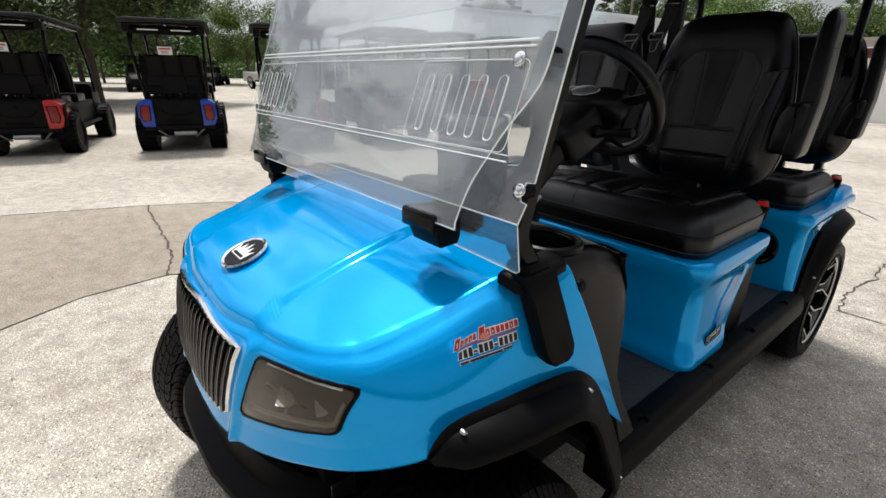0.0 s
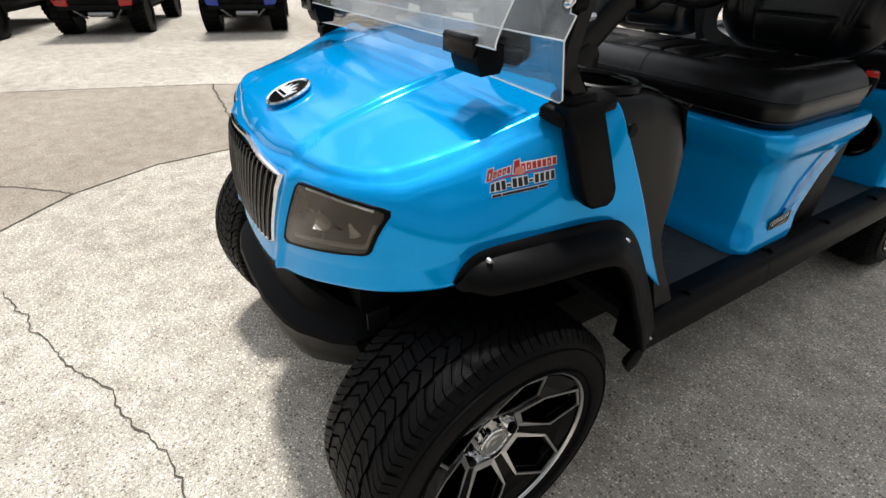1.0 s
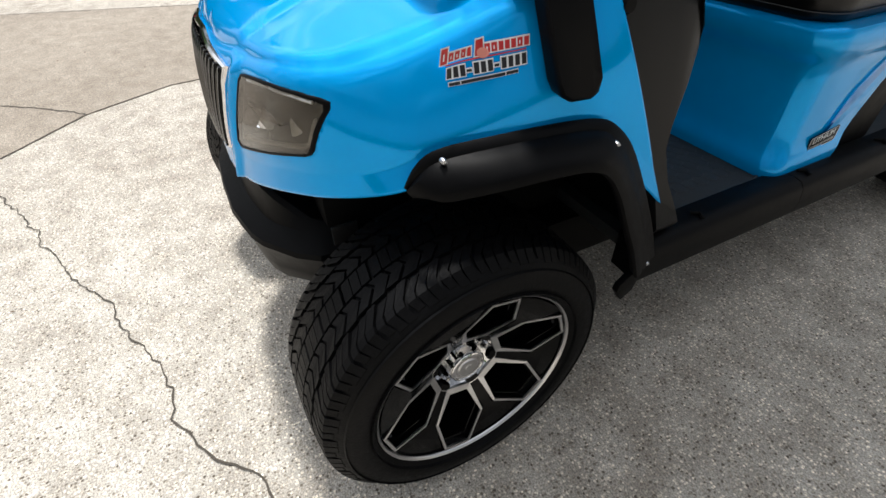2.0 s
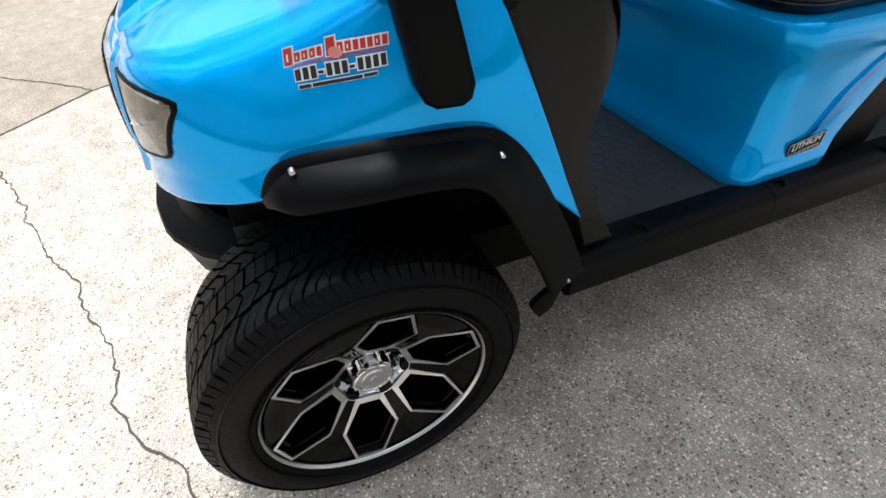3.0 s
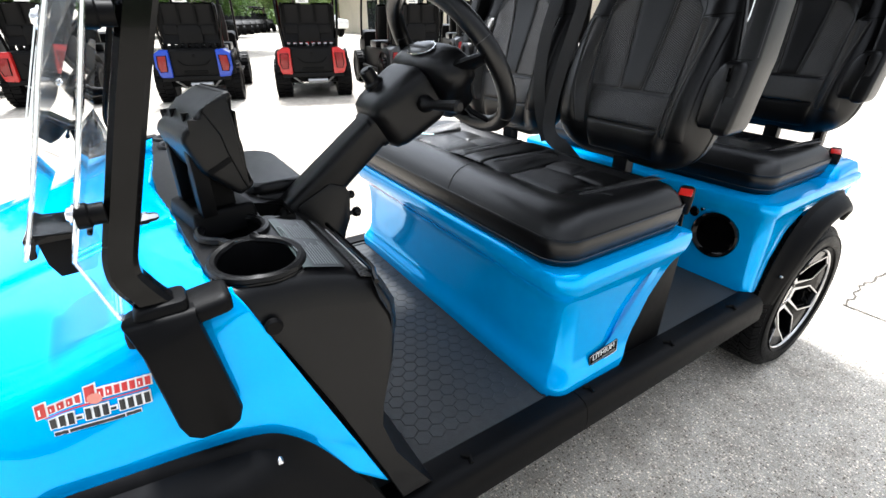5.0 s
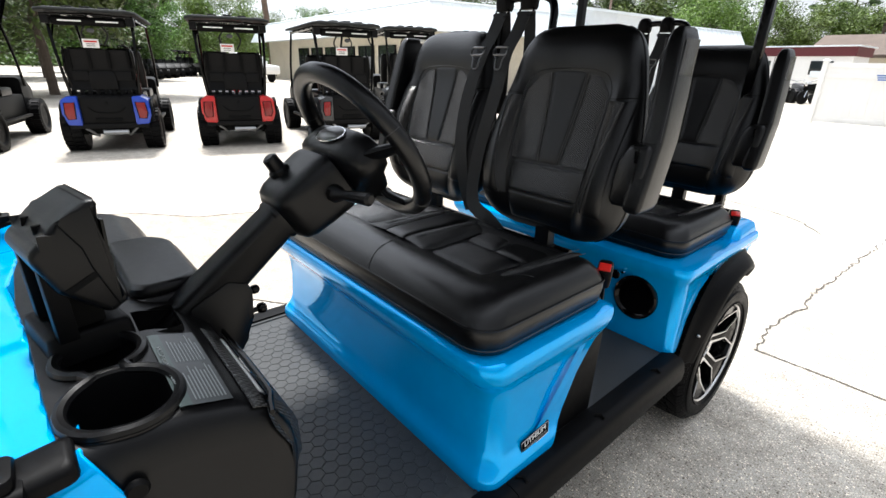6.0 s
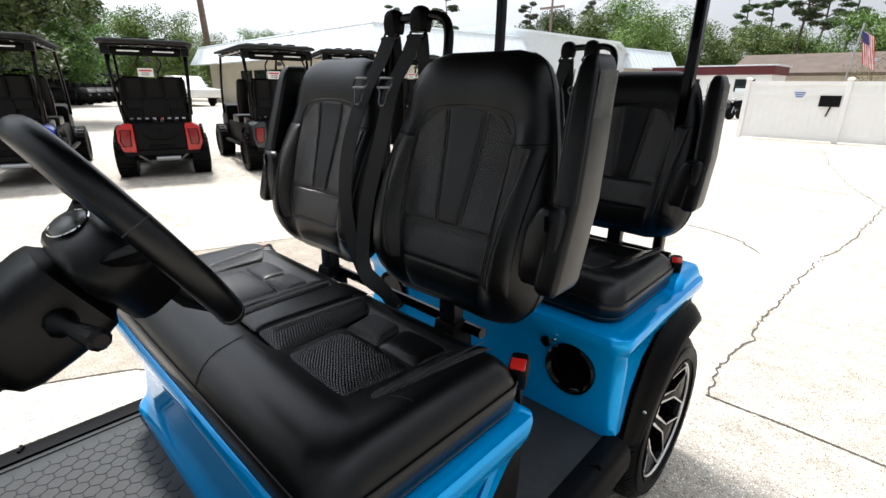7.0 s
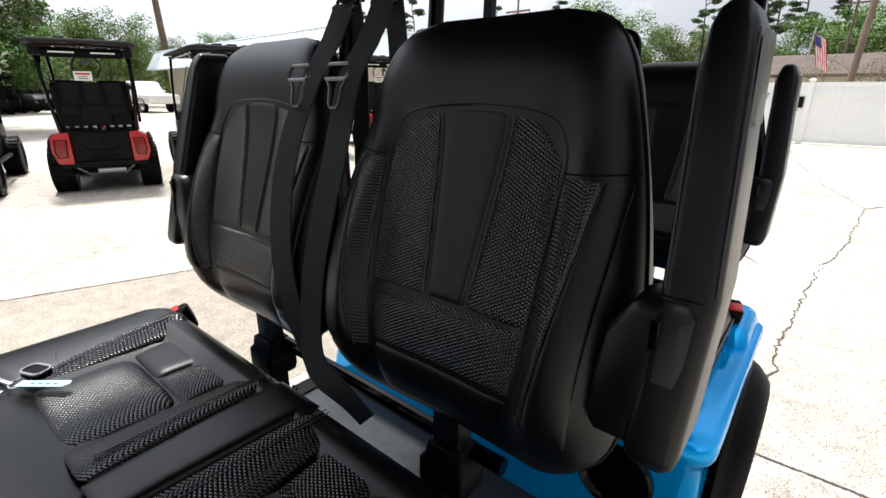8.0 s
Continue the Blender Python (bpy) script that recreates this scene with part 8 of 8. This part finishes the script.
# ---- house and office behind the fence ----
def long_house():
    b = thing("brown_roof_house", "long low house with a brown shingle roof", "house", pose(-1.0, 47.0, 0, 0, 0, 0))
    shingle = material("brown_shingle", (0.10, 0.075, 0.06), 0.9, var=0.25, scale=1.2)
    bm = B()
    box(bm, -8.5, 16, 0, 8, 0, 2.7)
    part("wall", bm, STUCCO, b, smooth=False)
    bm = B()
    prism(bm, [(-0.9, 2.55), (-0.9, 2.75), (4.0, 4.35), (8.9, 2.75), (8.9, 2.55)], "x", -9.2, 16.6)
    part("roof", bm, shingle, b, smooth=False)
    for k in range(6):
        bm = B()
        x = -6.5 + k * 3.6
        box(bm, x - 0.6, x + 0.6, -0.05, 0.02, 1.0, 2.1)
        part("window", bm, SHOPGLASS, b)
    for x, h in ((4.2, 0.9), (4.9, 0.7)):
        bm = B()
        box(bm, x - 0.3, x + 0.3, -2.6, -2.0, 0, 2.3 + h, 0.02)
        part("flue_box", bm, ROOFING, b)
    bm = B()
    box(bm, -0.5, -0.1, 1.5, 1.9, 3.3, 3.75, 0.02)
    part("roof_vent", bm, ROOFING, b)
    return b


long_house()


def site_office():
    b = thing("site_office", "white office trailer with a maroon band", "trailer", pose(-9.2, 36.0, 0, 0, 0, -4))
    maroon = material("maroon_paint", (0.10, 0.012, 0.018), 0.5, var=0.1)
    bm = B()
    box(bm, -3.2, 4.0, 0, 3.0, 0.5, 2.35)
    part("wall", bm, WHITE, b, smooth=False)
    bm = B()
    box(bm, -3.3, 4.1, -0.1, 3.1, 2.35, 2.85, 0.03)
    part("band", bm, maroon, b, smooth=False)
    bm = B()
    box(bm, -3.4, 4.2, -0.2, 3.2, 2.85, 2.92, 0.02)
    part("roof", bm, ROOFING, b, smooth=False)
    bm = B()
    box(bm, -3.1, 3.9, 0.05, 2.9, 0, 0.5)
    part("skirting", bm, ROOFING, b, smooth=False)
    for x in (-0.6, 2.6):
        bm = B()
        box(bm, x - 0.55, x + 0.55, -0.03, 0.02, 1.35, 2.1, 0.01)
        w = part("window", bm, SHOPGLASS, b)
        bm = B()
        box(bm, x - 0.35, x + 0.35, -0.35, 0.0, 1.2, 1.55, 0.03)
        part("air_conditioner", bm, ROOFING, w)
    return b


site_office()
dish = thing("satellite_dish", "grey satellite dish on a mast", "satellite dish", pose(2.2, 43.8, 0))
bm = B()
tube(bm, [(0, 0, 0), (0, 0, 4.0)], 0.04, 8)
part("mast", bm, STEEL, dish)
bm = B()
lathe(bm, [(0.0, 0.12), (0.25, 0.08), (0.42, 0.0), (0.43, 0.01), (0.25, 0.10), (0.0, 0.14)], "y", 24)
o = part("reflector", bm, ROOFING, dish)
o.matrix_basis = pose(0.05, 0, 3.9, 30, 0, 30)

# ---- motorcycles by the office ----
def motorbike(m, quad):
    b = thing("quad_bike" if quad else "motorcycle", "parked quad bike with chunky tyres" if quad else "parked road motorcycle with chrome trim", "quad bike" if quad else "motorcycle", m)
    ws_ = [(-0.45, -0.55), (0.45, -0.55), (-0.45, 0.55), (0.45, 0.55)] if quad else [(0, -0.7), (0, 0.7)]
    for x, y in ws_:
        bm = B()
        h = 0.11 if quad else 0.06
        lathe(bm, [(0.16, h), (0.25, h), (0.31, h * 0.6), (0.31, -h * 0.6), (0.25, -h), (0.16, -h)], "x", 22)
        w = part("wheel", bm, RUBBER, b)
        w.matrix_basis = pose(x, y, 0.31)
    bm = B()
    loft(bm, [[(x, y, z) for x, z in rounded(-w, w, z0, z1, 0.05, 3)] for y, w, z0, z1 in ((-0.75, 0.10, 0.65, 0.80), (-0.3, 0.16, 0.45, 0.85), (0.2, 0.18, 0.45, 0.95), (0.6, 0.12, 0.6, 0.92))])
    part("body", bm, CART_GREY if quad else GLOSS, b)
    bm = B()
    tube(bm, [(-0.36, 0.40, 1.10), (0, 0.48, 1.02), (0.36, 0.40, 1.10)], 0.02, 6)
    part("handlebar", bm, CHROME, b)
    if quad:
        for y in (-0.55, 0.55):
            for s in (1, -1):
                bm = B()
                tube(bm, spline([(s * 0.45, y - 0.33, 0.55), (s * 0.45, y, 0.70), (s * 0.45, y + 0.33, 0.58)], 10), 0.11, 8, flat=0.25)
                part("mudguard", bm, DULL, b)
        bm = B()
        for x in (-0.3, -0.1, 0.1, 0.3):
            tube(bm, [(x, -0.75, 0.88), (x, -0.35, 0.88)], 0.012, 5)
        part("rack", bm, DULL, b)
    else:
        for s in (1, -1):
            bm = B()
            tube(bm, [(s * 0.10, 0.70, 0.31), (s * 0.10, 0.45, 1.0)], 0.02, 6)
            part("fork", bm, CHROME, b)
        bm = B()
        lathe(bm, [(0.0, 0.06), (0.08, 0.05), (0.09, -0.05), (0.0, -0.06)], "y", 16)
        o = part("headlight", bm, CHROME, b)
        o.matrix_basis = pose(0, 0.55, 0.92)


motorbike(pose(-6.9, 29.6, 0, 0, 0, 60), True)
motorbike(pose(-6.0, 30.2, 0, 0, 0, 40), True)
motorbike(pose(-5.1, 29.4, 0, 0, 6, 150), False)


# ---- poles, flag ----
WOOD = material("weathered_pole_wood", (0.16, 0.11, 0.085), 0.9, var=0.3, scale=2)
def pole(m, h, r, lean=(0, 0)):
    p = thing("utility_pole", "weathered brown wooden utility pole", "pole", m)
    bm = B()
    tube(bm, [(lean[0] * k / 6 * h, lean[1] * k / 6 * h, h * k / 6) for k in range(7)], [lerp(r, r * 0.7, k / 6) for k in range(7)], 12)
    part("shaft", bm, WOOD, p)
    bm = B()
    box(bm, -1.1, 1.1, -0.06, 0.06, h - 1.0, h - 0.85, m=Matrix.Translation((lean[0] * h, lean[1] * h, 0)))
    part("crossarm", bm, WOOD, p)
    return p


pole(pose(-56.5, 23.7, 0, 0, 0, 60), 17.0, 0.38, (-0.04, -0.01))
pole(pose(0.35, 33.0, 0), 12.0, 0.17, (0.04, 0))
pole(pose(-0.6, 60.0, 0), 10.0, 0.14)
pole(pose(-21.5, 37.0, 0), 8.5, 0.12)
flag = thing("flag_on_pole", "striped red, white and blue flag hanging from a steel pole", "flag", pose(-1.95, 36.0, 0))
bm = B()
tube(bm, [(0, 0, 0), (0.32, 0, 4.9)], 0.045, 10)
part("flagpole", bm, STEEL, flag)
FLAG_BLUE = material("flag_blue", (0.03, 0.04, 0.16), 0.8)
for k in range(13):
    bm = B()
    rows = []
    for j in range(9):
        v = j / 8
        drop = 1.7 * v
        xx, zz = 0.30 + 0.38 * v + 0.045 * k, 4.55 - drop - 0.03 * k
        rows.append([bm.verts.new((xx + a, 0.06 * math.sin(v * 7 + k), zz + a * 0.4)) for a in (0.0, 0.046)])
    for a, b in zip(rows, rows[1:]):
        bm.faces.new((a[0], a[1], b[1], b[0]))
    part("stripe", bm, RED_FILM if k % 2 == 0 else WHITE_FILM, flag, smooth=False)
bm = B()
prism(bm, [(0.30, 4.55), (0.62, 4.30), (0.78, 3.75), (0.46, 3.95)], "y", -0.085, -0.08)
part("canton", bm, FLAG_BLUE, flag)


# ---- trees ----
BARK = material("bark", (0.09, 0.07, 0.055), 0.95, var=0.3, scale=3, bump=0.6, bump_scale=14)
def leaf_material(name, c):
    m = material(name, c, 0.6, var=0.3, scale=0.5)
    n, l = m.node_tree.nodes, m.node_tree.links
    b = n["Principled BSDF"]
    g = n.new("ShaderNodeNewGeometry")
    rg, hs = n.new("ShaderNodeMapRange"), n.new("ShaderNodeHueSaturation")
    rg.inputs[3].default_value, rg.inputs[4].default_value = 0.45, 1.6
    hs.inputs["Color"].default_value = (*c, 1)
    oi, r2, r3, mu = n.new("ShaderNodeObjectInfo"), n.new("ShaderNodeMapRange"), n.new("ShaderNodeMapRange"), n.new("ShaderNodeMath")
    r2.inputs[3].default_value, r2.inputs[4].default_value = 0.55, 1.35
    r3.inputs[3].default_value, r3.inputs[4].default_value = 0.465, 0.52
    mu.operation = "MULTIPLY"
    l.new(oi.outputs["Random"], r2.inputs[0]), l.new(oi.outputs["Random"], r3.inputs[0]), l.new(r3.outputs[0], hs.inputs["Hue"])
    l.new(g.outputs["Random Per Island"], rg.inputs[0]), l.new(rg.outputs[0], mu.inputs[0]), l.new(r2.outputs[0], mu.inputs[1]), l.new(mu.outputs[0], hs.inputs["Value"]), l.new(hs.outputs["Color"], b.inputs["Base Color"])
    b.inputs["Subsurface Weight"].default_value = 0.0
    return m


LEAVES = [leaf_material("oak_leaf", (0.052, 0.120, 0.011)), leaf_material("light_leaf", (0.085, 0.160, 0.012)), leaf_material("pine_needle", (0.055, 0.095, 0.03)), leaf_material("hedge_leaf", (0.12, 0.10, 0.03))]


def tree(seed, h, spread, leaf, m, pine=False, count=5200, label="", base=0.25):
    rg = random.Random(seed)
    t = thing("tree", label, "tree", m)
    bm = B()
    pts = [Vector((0, 0, 0))]
    top = h * (0.95 if pine else 0.6)
    for k in range(1, 9):
        pts.append(Vector((rg.uniform(-0.12, 0.12) * k * 0.35, rg.uniform(-0.12, 0.12) * k * 0.35, top * k / 8)))
    r0 = h * (0.012 if pine else 0.015)
    tube(bm, pts, [lerp(r0, r0 * 0.25, k / 8) for k in range(9)], 9)
    tips = []
    nl = 16 if pine else 13
    for k in range(nl):
        f = rg.uniform(0.55 if pine else 0.35, 1.0)
        p = pts[min(7, int(f * 8))].lerp(pts[min(8, int(f * 8) + 1)], f * 8 % 1)
        a = rg.uniform(0, 6.28)
        ln = spread * rg.uniform(0.45, 1.0) * (1.2 - f * 0.7 if pine else 1.0)
        rise = (0.1 if pine else rg.uniform(0.25, 0.9)) * ln
        d = Vector((math.cos(a) * ln, math.sin(a) * ln, rise))
        mid = p + d * 0.5 + Vector((rg.uniform(-0.2, 0.2), rg.uniform(-0.2, 0.2), ln * 0.12))
        tube(bm, spline([p, mid, p + d], 6), [r0 * 0.45 * (1 - 0.13 * j) for j in range(6)], 6)
        for j in range(6 if pine else 4):
            tips.append(p + d * rg.uniform(0.55, 1.05) + Vector((rg.uniform(-0.3, 0.3), rg.uniform(-0.3, 0.3), rg.uniform(-0.1, 0.3))) * ln * 0.5)
    if not pine:
        for j in range(16):
            a = rg.uniform(0, 6.28)
            q = spread * rg.uniform(0.5, 0.95)
            tips.append(Vector((math.cos(a) * q, math.sin(a) * q, h * rg.uniform(base + 0.04, 0.42))))
        for j in range(10):
            a = rg.uniform(0, 6.28)
            tips.append(Vector((math.cos(a) * spread * rg.uniform(0, 0.6), math.sin(a) * spread * rg.uniform(0, 0.6), h * rg.uniform(0.7, 0.95))))
    else:
        tips.append(pts[-1])
    part("trunk", bm, BARK, t)
    V, F = [], []
    for k in range(count):
        c = rg.choice(tips)
        rad = spread * (0.17 if pine else 0.30)
        while True:
            o = Vector((rg.uniform(-1, 1), rg.uniform(-1, 1), rg.uniform(-1, 1)))
            if 0.1 < o.length < 1:
                break
        p = c + Vector((o.x, o.y, o.z * (0.45 if pine else 0.7))) * rad * (0.6 + 0.4 * o.length)
        if p.z < h * base:
            p.z = h * base + rg.random() * h * 0.1
        s = rg.uniform(0.5, 1.3) * h * (0.0065 if pine else 0.0105)
        e = Euler((rg.uniform(-1, 1), rg.uniform(-1, 1), rg.uniform(0, 6.28))).to_matrix()
        i = len(V)
        for q in ((-1.2, 0, 0), (-0.2, -0.6, 0.15), (1.2, 0, 0), (0.2, 0.6, 0.15)):
            V.append(p + e @ Vector(q) * s)
        F.append((i, i + 1, i + 2, i + 3))
    me = bpy.data.meshes.new("crown")
    me.from_pydata(V, [], F)
    me.materials.append(leaf)
    cr = new("crown", me)
    cr.parent = t
    cr["kind"] = "stuff"
    return t


def at_az(az, d):
    return (1.0 + math.cos(radians(az)) * d, 0.5 + math.sin(radians(az)) * d)


def plant(proto, az, d, turn, sc=1.0):
    x, y = at_az(az, d)
    return copy_thing(proto, pose(x, y, 0, 0, 0, turn) @ Matrix.Scale(sc, 4))


x, y = at_az(178.0, 24)
oak = tree(3, 11.5, 4.6, LEAVES[0], pose(x, y, 0), label="broad dark green oak with a full crown", count=30000, base=0.16)
x, y = at_az(163, 52)
ash = tree(8, 8.0, 3.6, LEAVES[1], pose(x, y, 0), label="round light green leafy tree", count=20000)
x, y = at_az(98.5, 60)
pine = tree(12, 15.0, 3.2, LEAVES[2], pose(x, y, 0), True, 10000, "tall thin pine with sparse needles")
x, y = at_az(112, 52)
elm = tree(21, 8.0, 4.5, LEAVES[1], pose(x, y, 0), label="wide yellow-green tree with full crown", count=32000, base=0.15)
for az, d, sc in ((186.5, 27, 0.78), (193, 28, 0.75), (171.5, 40, 0.74), (178, 44, 1.1), (136, 62, 0.85), (121, 60, 0.9), (150, 66, 0.65)):
    plant(oak, az, d, az * 7, sc)["label"] = "broad dark green oak with a full crown"
for az, d, sc in ((166, 58, 1.0), (170, 62, 1.1), (158, 64, 0.9), (154.5, 70, 0.85), (160.5, 72, 0.9), (146, 70, 0.9), (128, 66, 1.1), (176, 60, 1.1), (100, 64, 1.0), (153.5, 76, 1.12), (151, 80, 1.15)):
    plant(ash, az, d, az * 5, sc)
for az, d, sc in ((133, 66, 0.9), (124, 70, 0.85), (117.5, 72, 0.9), (103, 72, 0.9), (95, 70, 1.0), (92, 74, 1.05), (97, 78, 1.1), (101, 84, 1.05), (139, 74, 0.85), (88, 76, 1.0), (115, 80, 0.9)):
    plant(pine, az, d, az * 11, sc)
for az, d, sc in ((106.5, 57, 0.95), (102, 63, 1.0), (98, 68, 0.85), (94, 66, 1.1), (91, 64, 0.8), (117, 58, 1.15), (124, 56, 0.7), (86, 62, 1.1), (114, 62, 1.35), (121, 66, 0.75), (90, 70, 1.25), (108.5, 70, 0.7), (83, 66, 1.0)):
    plant(elm, az, d, az * 3, sc)
x, y = at_az(89.5, 37)
hedge = tree(31, 3.0, 3.2, LEAVES[3], pose(x, y, 0), label="rounded olive-brown hedge behind the fence", count=7000, base=0.02)
hedge["category"] = "hedge"
plant(hedge, 84, 38, 40, 1.05)
plant(hedge, 92.5, 40, 90, 0.9)
# far woods that close the horizon
rng = random.Random(9)
V, F = [], []
for k in range(60000):
    a = rng.uniform(0, 2 * math.pi)
    d = rng.uniform(88, 104)
    hh = 6.6 + 3.2 * noise.noise(Vector((math.cos(a) * 9, math.sin(a) * 9, 0))) + 2.6 * noise.noise(Vector((math.cos(a) * 31, math.sin(a) * 31, 4)))
    p = Vector((math.cos(a) * d, math.sin(a) * d, rng.uniform(0, 1) ** 0.8 * hh))
    s = rng.uniform(0.16, 0.42)
    e = Euler((rng.uniform(-1, 1), rng.uniform(-1, 1), rng.uniform(0, 6.28))).to_matrix()
    i = len(V)
    for q in ((-1.2, 0, 0), (-0.2, -0.7, 0.2), (1.2, 0, 0), (0.2, 0.7, 0.2)):
        V.append(p + e @ Vector(q) * s)
    F.append((i, i + 1, i + 2, i + 3))
me = bpy.data.meshes.new("far_woods")
me.from_pydata(V, [], F)
me.materials.append(LEAVES[0])
tagged(new("far_woods", me), "dark green belt of distant woods", "trees", kind="stuff")

bm = B()
rows = []
for k in range(240):
    a = 2 * math.pi * k / 240
    hh = 5.6 + 2.4 * noise.noise(Vector((math.cos(a) * 9, math.sin(a) * 9, 0))) + rng.uniform(-0.5, 0.5)
    rows.append([bm.verts.new((math.cos(a) * r_, math.sin(a) * r_, z)) for r_, z in ((103, 0), (103, hh * 0.7), (105, hh), (108, 0))])
for a, b in zip(rows, rows[1:] + rows[:1]):
    for k in range(3):
        bm.faces.new((a[k], a[k + 1], b[k + 1], b[k]))
tagged(part("wood_backdrop", bm, LEAVES[0], None), "dense dark green wood on the horizon", "trees", kind="structure")
